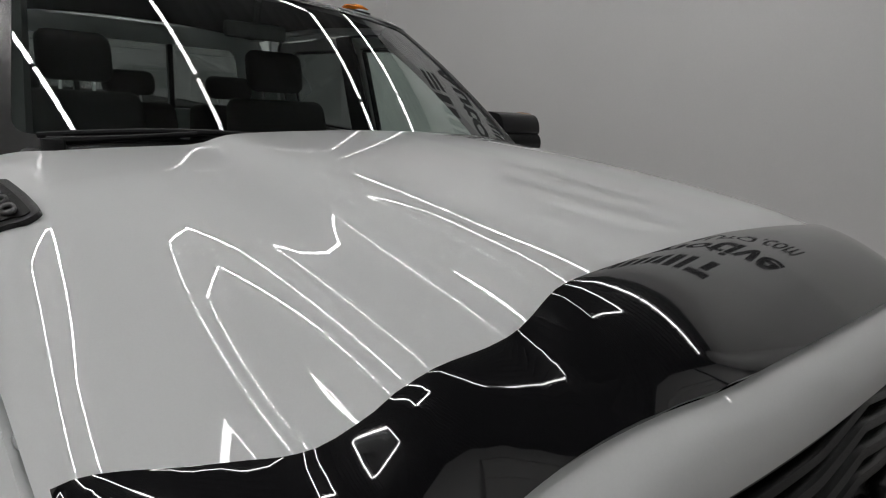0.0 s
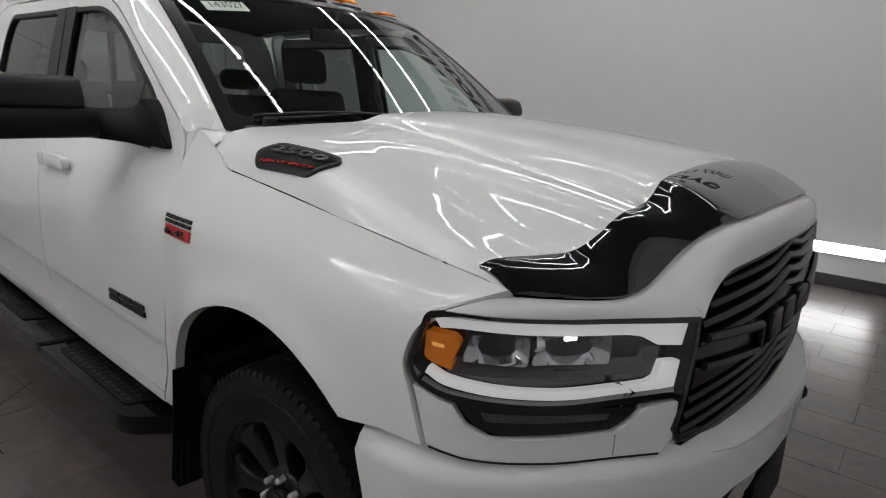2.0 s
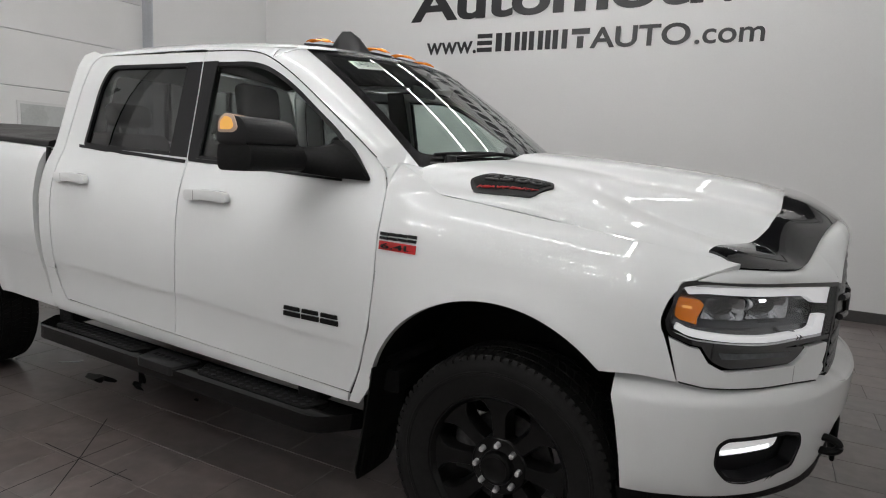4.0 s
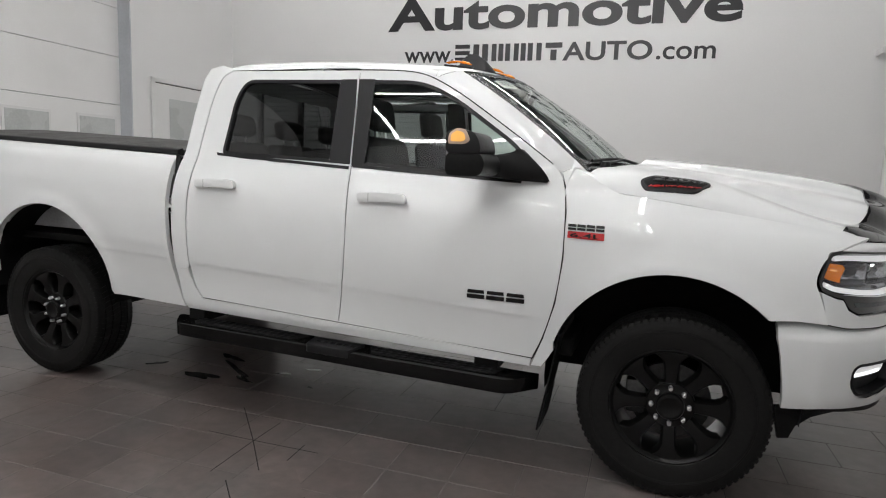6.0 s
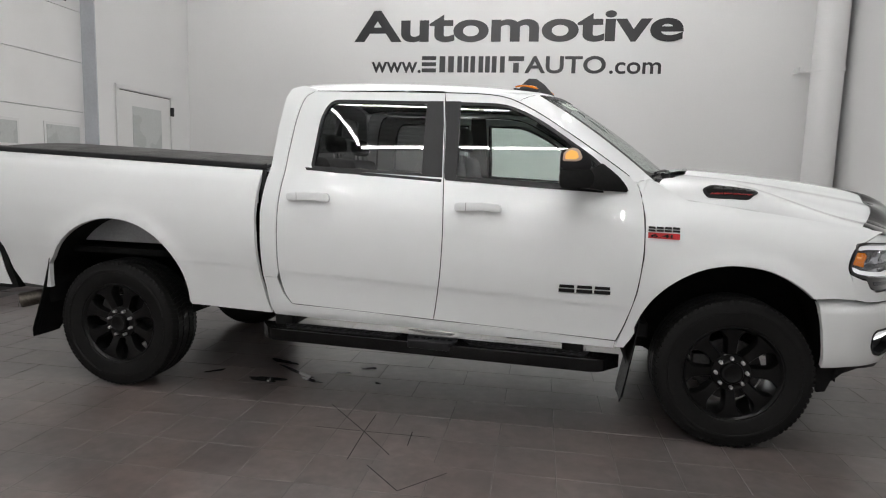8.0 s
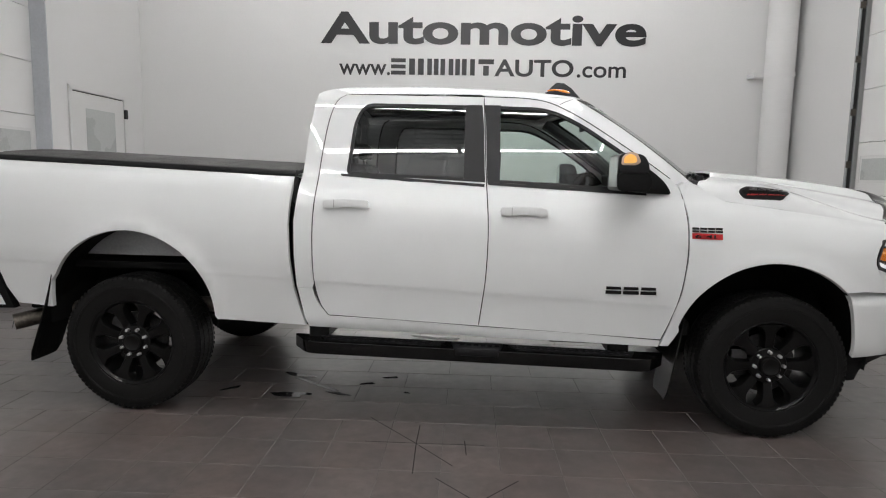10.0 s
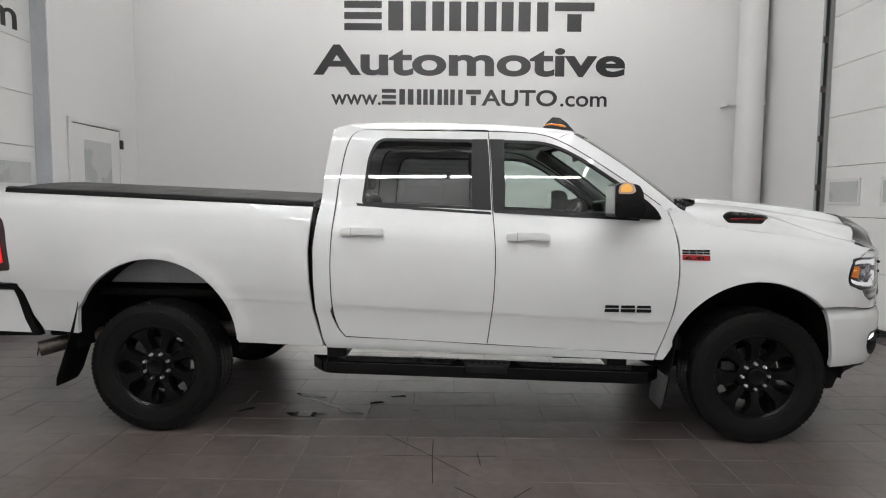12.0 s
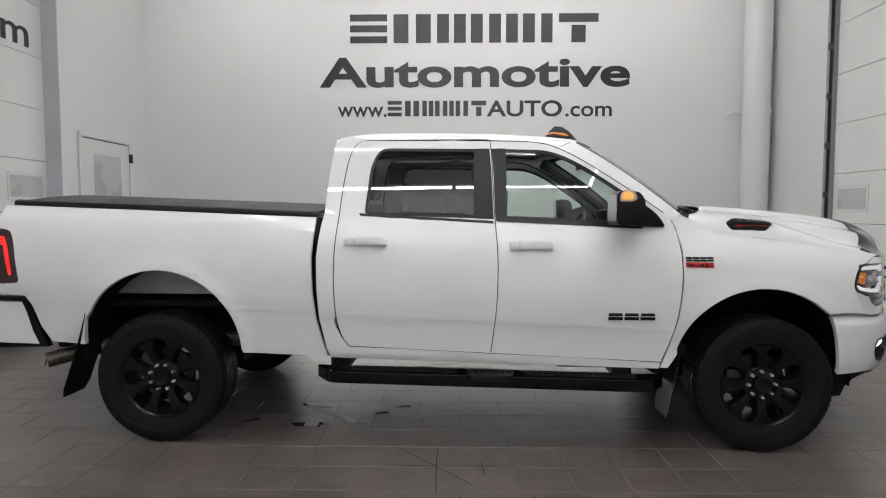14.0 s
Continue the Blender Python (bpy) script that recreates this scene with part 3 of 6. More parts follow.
# strokes of plain bars, in unit cells (x0, x1, z0, z1)
BARS = {
    "three_bars": [(0, 1, 0.76, 1), (0, 1, 0.38, 0.62), (0, 1, 0, 0.24)],
    "cup": [(0, 0.40, 0, 1), (0.60, 1, 0, 1)],
    "comb": [(0, 0.26, 0, 1), (0.37, 0.63, 0, 1), (0.74, 1, 0, 1)],
    "post": [(0, 1, 0, 1)],
    "tee": [(0, 1, 0.70, 1), (0.32, 0.68, 0, 0.60)],
}


def bars(kinds, widths, x0, x1, z0, cap, gap, sign, lean=0.0):
    """A row of plain bar shapes in place of a firm's name."""
    total = sum(widths) + gap * (len(widths) - 1)
    s = (x1 - x0) / total
    x = x0
    for kind, w in zip(kinds, widths):
        bm = bmesh.new()
        n = 0
        for a, b, c, d in BARS[kind]:
            n += 1
            t = prism([(x + a * w * s + lean * c * cap, z0 + c * cap), (x + b * w * s + lean * c * cap, z0 + c * cap),
                       (x + b * w * s + lean * d * cap, z0 + d * cap), (x + a * w * s + lean * d * cap, z0 + d * cap)], -0.001 * n, 0.0003 * n)
            join(bm, t)
        part("bar_shape", bm, M_SIGN, sign, smooth=False)
        x += (w + gap) * s


sign = placed(thing("wall_lettering", "black cut vinyl lettering on the white wall", "wall sign", (0, V1 - 0.006, 0)))
bars(["three_bars", "cup", "comb", "comb", "post", "tee"], [1, 1, 1.22, 1.22, 0.3, 1.05], -3.54, 0.27, 4.075, 0.435, 0.17, sign)
letters("Automotive", -4.02, 0.765, 3.42, 0.43, sign, 0.028)
letters("www.", -3.745, -2.98, 2.955, 0.235, sign, 0.012)
bars(["three_bars", "cup", "comb", "comb", "post", "tee"], [1, 1, 1.22, 1.22, 0.32, 1.05], -2.965, -1.44, 2.96, 0.235, 0.24, sign)
letters("AUTO", -1.43, -0.27, 2.96, 0.235, sign, 0.02)
letters(".com", -0.22, 0.495, 2.955, 0.235, sign, 0.012)

wside = placed(thing("door_lettering", "black cut vinyl lettering on the garage door", "wall sign", (U0 - 0.183, 0, 0)))
on_door = Matrix.Translation((0, 0, 3.42)) @ Matrix.Rotation(radians(90), 4, "Z")
letters("www.", -3.20, -2.10, 0.0, 0.32, wside, 0.012, on_door)
letters("AUTO", 0.03, 1.27, 0.0, 0.32, wside, 0.02, on_door)
first = len(wside.children)
bars(["three_bars", "cup", "comb", "comb", "post", "tee"], [1, 1, 1.22, 1.22, 0.32, 1.05], -2.05, -0.02, 0.0, 0.32, 0.24, wside)
for o in wside.children[first:]:
    o.matrix_basis = on_door
letters(".com", 0.0, 1.25, 0.0, 0.32, wside, 0.012, Matrix.Translation((0, 1.30, 3.42)) @ Matrix.Rotation(radians(90), 4, "Z"))

# ---- the pickup truck: surfaces ----
truck = thing("pickup_truck", "white four-door heavy-duty pickup truck with black wheels and black bed cover", "truck")


def group(name, label="", parent=None):
    """A part that holds sub-parts."""
    ob = new(name)
    ob.empty_display_size = 0.1
    ob.parent = parent or truck
    if label:
        ob["label"] = label
    return ob


# half width of the cab by the height over the window line
cab_prof = table([-1.0, -0.93, -0.88, -0.83, -0.77, -0.69, -0.650, -0.641, -0.630, -0.618, -0.58, -0.45, -0.30, -0.20, -0.12, -0.07, -0.03, 0.0, 0.02, 0.42, 0.52],
                 [0.940, 0.972, 0.994, 0.9985, 0.9995, 1.006, 1.0120, 1.0133, 1.0168, 1.018, 1.0205, 1.0255, 1.0215, 1.0085, 0.986, 0.9660, 0.9478, 0.9385, 0.933, 0.830, 0.800])
cab_prof = soft(cab_prof, -1.0, 0.52, 0.005)


def belt(x):
    return 1.467 - 0.042 * (x + 2.46)


def cab_y(x, z):
    front = max(0.0, x + 0.95)
    return cab_prof(z - belt(x)) - 0.10 * front ** 2 * min(max((z - 1.2) / 0.25, 0), 1)


def seam(x):
    """The height of the seam between bonnet and wing."""
    return 1.357 - 0.1326 * (x + 0.30)


wing_prof = table([-0.90, -0.75, -0.60, -0.545, -0.535, -0.45, -0.33, -0.20, -0.12, -0.07, -0.03, 0.0, 0.03, 0.06, 0.14],
                  [0.965, 0.99, 1.010, 1.022, 1.027, 1.036, 1.038, 1.028, 1.006, 0.978, 0.945, 0.915, 0.90, 0.885, 0.86])
wing_prof = soft(wing_prof, -0.90, 0.14, 0.018)
F_ARCH, R_ARCH = (-0.028, 0.498, 0.527), (-3.76, 0.605, 0.514)


def flare(x, z, arch, size=0.016, reach=0.06):
    d = abs(math.hypot(x - arch[0], z - arch[1]) - arch[2])
    return size * math.exp(-((d / reach) ** 2))


def wing_y(x, z):
    d = z - seam(x)
    low = min(max(-d / 0.22, 0.15), 1)
    y = wing_prof(d) - 0.25 * max(0.0, x - 0.20) ** 2 * low + flare(x, z, F_ARCH)
    k = min(max((x + 0.62) / 0.35, 0), 1)
    k = k * k * (3 - 2 * k)
    return cab_y(min(x, -0.5), z) * (1 - k) + y * k


def rail_z(x):
    return 1.452 - 0.0372 * (x + 2.74)


bed_prof = table([-0.98, -0.88, -0.78, -0.68, -0.620, -0.609, -0.598, -0.586, -0.50, -0.35, -0.22, -0.12, -0.06, -0.025, 0.0],
                 [0.958, 0.984, 0.996, 1.008, 1.0185, 1.0200, 1.0238, 1.025, 1.036, 1.040, 1.030, 1.012, 0.993, 0.972, 0.950])


bed_prof = soft(bed_prof, -0.98, 0.0, 0.005)


def bed_y(x, z):
    return bed_prof(z - rail_z(x)) + flare(x, z, R_ARCH)


def arc(arch, a0, a1, n=28):
    return [(arch[0] + arch[2] * math.cos(radians(a0 + (a1 - a0) * i / n)), arch[1] + arch[2] * math.sin(radians(a0 + (a1 - a0) * i / n))) for i in range(n + 1)]


def side_sheet(name, outline, yf, parent, mat=M_PAINT, holes=(), step=0.05, rim=0.018, lift=0.0, label="", lines=(), rake=0.0):
    """The same panel on both sides of the truck; the near one is returned first. rake: how the rows of the mesh fall towards the front."""
    made = []
    if rake:
        tilt = lambda poly: [(p[0], p[1] + rake * p[0]) for p in poly]
        for s in (-1, 1):
            bm = sheet(tilt(outline), lambda a, b: Vector((a, s * (yf(a, b - rake * a) + lift), b - rake * a)), (0, s, 0), [tilt(h) for h in holes], step, rim, lines)
            made.append(part(name, bm, mat, parent[0 if s < 0 else 1] if isinstance(parent, (list, tuple)) else parent, label))
        return made
    for s in (-1, 1):
        bm = sheet(outline, lambda a, b: Vector((a, s * (yf(a, b) + lift), b)), (0, s, 0), holes, step, rim, lines)
        made.append(part(name, bm, mat, parent[0 if s < 0 else 1] if isinstance(parent, (list, tuple)) else parent, label))
    return made


# ---- cab ----
cab = group("cab", "white crew cab with black window frames")
REAR_SEAM = spline([(-2.483, 1.944), (-2.545, 1.90), (-2.585, 1.78), (-2.612, 1.60), (-2.625, 1.467), (-2.643, 1.25), (-2.648, 1.04), (-2.637, 0.828), (-2.605, 0.705), (-2.557, 0.640)], 6)
B_SEAM = spline([(-1.672, 0.604), (-1.660, 0.692), (-1.636, 0.904), (-1.629, 1.184), (-1.650, 1.497), (-1.662, 1.751), (-1.674, 1.937)], 6)
A_TOP = spline([(-1.674, 1.937), (-1.47, 1.932), (-1.34, 1.918), (-1.238, 1.885), (-1.079, 1.800), (-0.831, 1.638), (-0.654, 1.515), (-0.575, 1.452), (-0.538, 1.385), (-0.517, 1.253), (-0.513, 1.047), (-0.537, 0.84), (-0.585, 0.666), (-0.630, 0.560)], 6)
REAR_WIN = rounded([(-2.375, 1.886), (-1.765, 1.880), (-1.765, 1.446), (-2.462, 1.470), (-2.430, 1.780)], [0.09, 0.01, 0.005, 0.03, 0.2])
FRONT_WIN = rounded([(-1.600, 1.878), (-1.300, 1.872), (-1.110, 1.785), (-0.760, 1.548), (-0.665, 1.400), (-1.598, 1.436)], [0.01, 0.16, 0.1, 0.1, 0.02, 0.01])
G = 0.0030

def gap_in(poly, d):
    """Shrinks a closed outline by d."""
    P = [Vector(p) for p in poly]
    n = len(P)
    area = sum(P[i].x * P[(i + 1) % n].y - P[(i + 1) % n].x * P[i].y for i in range(n))
    s = 1 if area > 0 else -1
    out = []
    for i in range(n):
        t = (P[(i + 1) % n] - P[i - 1])
        if t.length < 1e-9:
            out.append(tuple(P[i]))
            continue
        t.normalize()
        out.append(tuple(P[i] + Vector((-t.y, t.x)) * d * s))
    return out


rear_door_poly = REAR_SEAM + B_SEAM
front_door_poly = B_SEAM[::-1][::-1] + A_TOP[1:]
doors = {}
for key, poly, win in (("rear", rear_door_poly, REAR_WIN), ("front", front_door_poly, FRONT_WIN)):
    pair = [group(key + "_door", "white %s door, closed" % key) for _ in range(2)]
    doors[key] = pair
    side_sheet("door_skin", gap_in(poly, G), cab_y, pair, holes=[win], step=0.045, rim=0.022, lines=[1.467 - 0.042 * 2.46 - d for d in (0.655, 0.642, 0.6355, 0.629, 0.616)], rake=0.042)

# black window surround, middle post covers and glazing
for key, win in (("rear", REAR_WIN), ("front", FRONT_WIN)):
    inner = gap_in(win, 0.014)
    side_sheet("window_seal", gap_in(win, -0.004), cab_y, doors[key], M_SATIN, holes=[inner], step=0.04, rim=0.02, lift=0.002)
    side_sheet("window_pane", gap_in(win, 0.010), cab_y, doors[key], M_GLASS_DARK if key == "rear" else M_GLASS, step=0.06, rim=0, lift=-0.012,
               label="dark tinted side glass" if key == "rear" else "clear side glass")
side_sheet("post_cover", [(-1.770, 1.886), (-1.681, 1.886), (-1.668, 1.751), (-1.657, 1.48), (-1.653, 1.438), (-1.770, 1.442)], cab_y, doors["rear"], M_SATIN, step=0.05, rim=0.01, lift=0.004)
side_sheet("post_cover", [(-1.668, 1.886), (-1.575, 1.886), (-1.570, 1.436), (-1.641, 1.438), (-1.645, 1.48), (-1.656, 1.751)], cab_y, doors["front"], M_SATIN, step=0.05, rim=0.01, lift=0.004)
for key, x0, x1 in (("rear", -2.50, -1.657), ("front", -1.643, -0.74)):
    side_sheet("belt_strip", [(x0, belt(x0) + 0.006), (x1, belt(x1) - 0.006 - (-0.008 if key == "front" else 0)), (x1, belt(x1) - 0.022 - (-0.008 if key == "front" else 0)), (x0 + 0.01, belt(x0) - 0.010)],
               cab_y, doors[key], M_SATIN, step=0.05, rim=0.01, lift=0.004)

# sill, rear corner, pillars
side_sheet("sill", [(-2.675, 0.565), (-2.70, 0.62), (-2.74, 0.80), (-2.652, 0.80), (-2.640, 0.76), (-2.612, 0.700), (-2.560, 0.6355)] + [(-2.2, 0.6245), (-1.672, 0.6000), (-1.1, 0.580), (-0.634, 0.556), (-0.640, 0.520)],
           cab_y, cab, step=0.05)
corner = [(-2.652, 0.8012), (-2.742, 0.8012), (-2.755, 1.0), (-2.757, 1.2), (-2.735, 1.40), (-2.72, 1.47), (-2.700, 1.70), (-2.670, 1.90), (-2.640, 1.955), (-2.560, 1.975), (-2.478, 1.951)] + [(a - 0.004, b) for a, b in REAR_SEAM if b > 0.802]
side_sheet("rear_corner", corner, cab_y, cab, step=0.05, lines=())

roof_c = table([-2.70, -2.67, -2.60, -2.45, -2.1, -1.68, -1.35, -1.15, -1.0, -0.9], [1.965, 2.006, 2.036, 2.050, 2.054, 2.045, 2.026, 2.006, 1.975, 1.945])


def roof_z(x, y):
    a = abs(y)
    return roof_c(x) - 0.036 * (a / 0.6) ** 2 - 0.035 * max(0, (a - 0.64) / 0.14) ** 2


HEAD = [(-0.965 - 0.20 * (y / 0.72) ** 2, y) for y in np.linspace(-0.72, 0.72, 25)]
roof_poly = [(-2.672, y) for y in np.linspace(0.70, -0.70, 15)] + [(-2.62, -0.75), (-2.3, -0.765), (-1.7, -0.765), (-1.35, -0.75)] + HEAD + [(-1.35, 0.75), (-1.7, 0.765), (-2.3, 0.765), (-2.62, 0.75)]
part("roof_panel", sheet(roof_poly, lambda a, b: Vector((a, b, roof_z(a, b))), (0, 0, 1), step=0.06, rim=0.01), M_PAINT, cab)


def ws(y, v):
    """The windscreen: v runs from its foot to its head."""
    e = (y / 0.75) ** 2
    return Vector((-0.25 * (1 - v) - 0.955 * v - 0.19 * e, y, 1.470 * (1 - v) + 1.966 * v - 0.035 * e * v + 0.025 * 4 * v * (1 - v)))


def ws_half(v):
    return 0.815 * (1 - v) + 0.712 * v


for s in (-1, 1):
    # roof rail and windscreen pillar, from roof and glass down to the door seam
    up, dn = [], []
    top = [p for p in A_TOP if p[0] < -0.56][:]
    for i in range(31):
        t = i / 30
        x = -2.50 + 1.26 * t
        z = 1.944 + 0.006 * t if x < -1.674 else np.interp(x, [p[0] for p in top], [p[1] for p in top]) + G
        yv = s * 0.745
        up.append((x, yv, roof_z(x, yv)))
        dn.append((x, s * cab_y(x, z), z))
    part("roof_rail", ruled(up, dn, (0, s, 0.6), 6, 0.010), M_PAINT, cab)
    up, dn = [], []
    for i in range(31):
        v = 1 - 1.05 * i / 30
        p = ws(s * (ws_half(v) + 0.012), v)
        up.append(p + Vector((0, 0, 0.004)))
        x = -1.24 + 0.735 * (i / 30)
        z = float(np.interp(x, [q[0] for q in top] + [-0.52], [q[1] for q in top] + [1.462])) + G
        dn.append((x, s * cab_y(x, z), z))
    part("windscreen_pillar", ruled(up, dn, (0.3, s, 0.6), 6, 0.008), M_PAINT, cab)

# the roof's front corners, from the roof's edge to the head of the glass
for s in (-1, 1):
    ys = np.linspace(0.58, 0.722, 12)
    A = [(-0.965 - 0.20 * (y / 0.72) ** 2 - 0.004, s * y, roof_z(-0.965 - 0.20 * (y / 0.72) ** 2, y) + 0.001) for y in ys] + [(-1.242, s * 0.747, roof_z(-1.242, 0.747) + 0.001)]
    B = [ws(s * (y + 0.010 * i / 12), 0.985) + Vector((0.003, 0, 0.009)) for i, y in enumerate(ys)] + [ws(s * 0.738, 0.97) + Vector((0.003, 0, 0.008))]
    part("roof_corner", ruled(A, B, (0.4, s * 0.3, 0.9), 3, 0.002), M_PAINT, cab)
    # the wedge between roof rail and windscreen pillar
    zd = float(np.interp(-1.24, [p[0] for p in A_TOP[:30]], [p[1] for p in A_TOP[:30]])) + G
    foot, rear = Vector((-1.24, s * cab_y(-1.24, zd), zd)), Vector((-1.24, s * 0.745, roof_z(-1.24, 0.745)))
    fore = ws(s * (ws_half(1.0) + 0.012), 1.0) + Vector((0, 0, 0.004))
    swell = [Vector((0, s * 0.5, 0.85)) * 0.009 * 4 * t * (1 - t) for t in np.linspace(0, 1, 9)]
    A = [foot.lerp(rear, t) + w for t, w in zip(np.linspace(0, 1, 9), swell)]
    B = [foot.lerp(fore, t) + w for t, w in zip(np.linspace(0, 1, 9), swell)]
    part("pillar_head", ruled(A, B, (0.2, s, 0.6), 3), M_PAINT, cab)

ws_fn = lambda y, v: ws(y * ws_half(v), v)
part("windscreen", sheet([(-1, 0), (1, 0), (1, 1), (-1, 1)], ws_fn, (1, 0, 1), step=0.05, rim=0), M_GLASS, cab, "raked clear windscreen")
band = sheet([(-1, -0.03), (1, -0.03), (1, 1), (-1, 1)], lambda y, v: ws(y * ws_half(v) * 1.012, v) + Vector((0.002, 0, 0.003)), (1, 0, 1),
             holes=[rounded([(-0.955, 0.05), (0.955, 0.05), (0.94, 0.945), (-0.94, 0.945)], 0.06)], step=0.05, rim=0)
part("windscreen_frit", band, M_GRILLE, cab, "black windscreen border")

# rear wall of the cab with its window
def cab_back(y, z):
    return Vector((-2.70 - 0.075 * min(max((1.95 - z) / 0.5, 0), 1) + 0.05 * (abs(y) / 0.9) ** 4, y, z))


BACK_WIN = rounded([(-0.60, 1.88), (0.60, 1.88), (0.66, 1.52), (-0.66, 1.52)], 0.05)
part("cab_back", sheet([(-0.74, 1.955), (-0.80, 1.85), (-0.93, 1.47), (-0.95, 0.62), (0.95, 0.62), (0.93, 1.47), (0.80, 1.85), (0.74, 1.955), (0.4, 1.985), (-0.4, 1.985)], cab_back, (-1, 0, 0), holes=[BACK_WIN], step=0.08), M_PAINT, cab)
part("back_window", sheet(BACK_WIN, lambda a, b: cab_back(a, b) + Vector((0.01, 0, 0)), (-1, 0, 0), step=0.2, rim=0), M_GLASS_DARK, cab, "tinted rear cab window")
for y in (-0.24, 0.24):
    part("window_bar", box_bm(-2.742, -2.70, y - 0.014, y + 0.014, 1.52, 1.885, 0.004, 1), M_SATIN, cab, smooth=False)

# ---- front wings ----
wing_pair = [group("front_wing", "white front wing with flared wheel arch") for _ in range(2)]
wing_poly = [(-0.632, 0.525), (-0.580, 0.666), (-0.531, 0.84), (-0.507, 1.047), (-0.511, 1.253), (-0.531, 1.375), (-0.553, 1.436), (-0.530, 1.452), (-0.513, 1.457), (-0.49, 1.453), (-0.462, 1.445)] + \
    spline([(-0.435, 1.433), (-0.40, 1.412), (-0.36, 1.390), (-0.30, seam(-0.30)), (-0.20, seam(-0.2)), (-0.03, seam(-0.03)), (0.2, seam(0.2)), (0.45, seam(0.45)), (0.69, seam(0.69))], 4) + \
    spline([(0.645, 1.206), (0.585, 1.178), (0.530, 1.130), (0.506, 1.070), (0.505, 1.030), (0.520, 0.995), (0.536, 0.95), (0.562, 0.872)], 4) + \
    [(0.45, 0.878), (0.345, 0.872)] + arc(F_ARCH, 47, 164) + [(-0.530, 0.615), (-0.552, 0.575), (-0.585, 0.525)]
side_sheet("wing_skin", wing_poly, wing_y, wing_pair, step=0.04, rim=0.03, lines=())

# the corner between wing, pillar foot and windscreen
for s in (-1, 1):
    A = [(x, s * (wing_y(x, z) - 0.001), z) for x, z in spline([(-0.514, 1.4565), (-0.49, 1.4525), (-0.462, 1.4445), (-0.435, 1.4325), (-0.405, 1.4145)], 5)]
    B = spline([(-0.512, s * 0.893, 1.460), (-0.477, s * 0.856, 1.4575), (-0.442, s * 0.816, 1.448), (-0.425, s * 0.842, 1.440), (-0.410, s * 0.872, 1.428)], 5)
    part("cowl_corner", ruled(A, B, (0.2, s * 0.4, 0.8), 6, 0.005, dirn=(0.15, s * 0.6, 0.75)), M_PAINT, wing_pair[0 if s < 0 else 1])

    fold = spline([(-0.575, 1.452), (-0.553, 1.446), (-0.53, 1.454), (-0.49, 1.448), (-0.435, 1.427), (-0.38, 1.397), (-0.33, 1.368)], 4)
    A = [(x, s * (wing_y(x, z) - 0.007), z - 0.005) for x, z in fold]
    B = [(x, s * 0.80, z + 0.006) for x, z in fold]
    part("inner_fold", ruled(A, B, (0.2, s * 0.4, 0.8), 4, 0.004), M_PAINT, wing_pair[0 if s < 0 else 1])

# ---- bonnet ----
h_rear = table([0.0, 0.10, 0.20, 0.30, 0.38, 0.41, 0.45, 0.48, 0.55, 0.65, 0.75, 0.83, 0.88, 0.90, 0.912, 0.93], [0.199, 0.1978, 0.1942, 0.1882, 0.1815, 0.177, 0.158, 0.151, 0.144, 0.132, 0.117, 0.096, 0.064, 0.036, 0.005, -0.04])
h_front = table([0.0, 0.10, 0.20, 0.30, 0.37, 0.415, 0.445, 0.475, 0.52, 0.58, 0.62, 0.66, 0.70, 0.76, 0.86, 0.898, 0.93], [0.219, 0.2178, 0.2144, 0.2090, 0.2035, 0.196, 0.173, 0.152, 0.141, 0.129, 0.108, 0.066, 0.034, 0.028, 0.020, 0.004, -0.04])
h_rear, h_front = soft(h_rear, 0, 0.93, 0.011, True), soft(h_front, 0, 0.93, 0.012, True)
crest = table([-0.45, -0.20, 0.0, 0.20, 0.40, 0.50, 0.60, 0.70, 0.75, 0.85, 0.97], [1.552, 1.543, 1.531, 1.515, 1.495, 1.483, 1.469, 1.451, 1.438, 1.394, 1.328])


crest = soft(crest, -0.45, 0.97, 0.05)
# the stone guard: its rear and front lines over the half width, and their heights
g_xr = table([0.0, 0.39, 0.44, 0.63, 0.70, 0.80, 0.90], [0.765, 0.772, 0.772, 0.750, 0.699, 0.652, 0.598])
g_xf = table([0.0, 0.326, 0.434, 0.582, 0.66, 0.735, 0.80, 0.85, 0.90], [0.958, 0.950, 0.929, 0.885, 0.862, 0.830, 0.780, 0.736, 0.676])
g_zf = table([0.0, 0.326, 0.434, 0.52, 0.582, 0.63, 0.67, 0.735, 0.82, 0.91], [1.352, 1.346, 1.337, 1.312, 1.276, 1.239, 1.214, 1.207, 1.210, 1.214])

g_xr, g_xf, g_zf = soft(g_xr, 0, 0.90, 0.02, True), soft(g_xf, 0, 0.90, 0.02, True), soft(g_zf, 0, 0.91, 0.018, True)


def bonnet_free(x, y):
    a = abs(y)
    t = min(max((x + 0.05) / 0.73, 0), 1)
    t = t * t * (3 - 2 * t)
    h = h_rear(a) * (1 - t) + h_front(a) * t
    top = h_rear(0.0) * (1 - t) + h_front(0.0) * t
    low = seam(max(x, -0.30))
    return low + h * ((crest(max(x, -0.30)) - low) / top) + max(0, -0.30 - x) * 0.06


def guard_z(x, y):
    a = abs(y)
    xr = g_xr(a)
    zr = bonnet_free(xr, a) + 0.011
    s = min(max((x - xr) / (g_xf(a) - xr), 0.0), 1.15)
    return zr + (g_zf(a) - zr) * (0.35 * s + 0.65 * s * s)


def bonnet_z(x, y):
    z = bonnet_free(x, y)
    return min(z, guard_z(x, y) - 0.010) if x > g_xr(abs(y)) else z


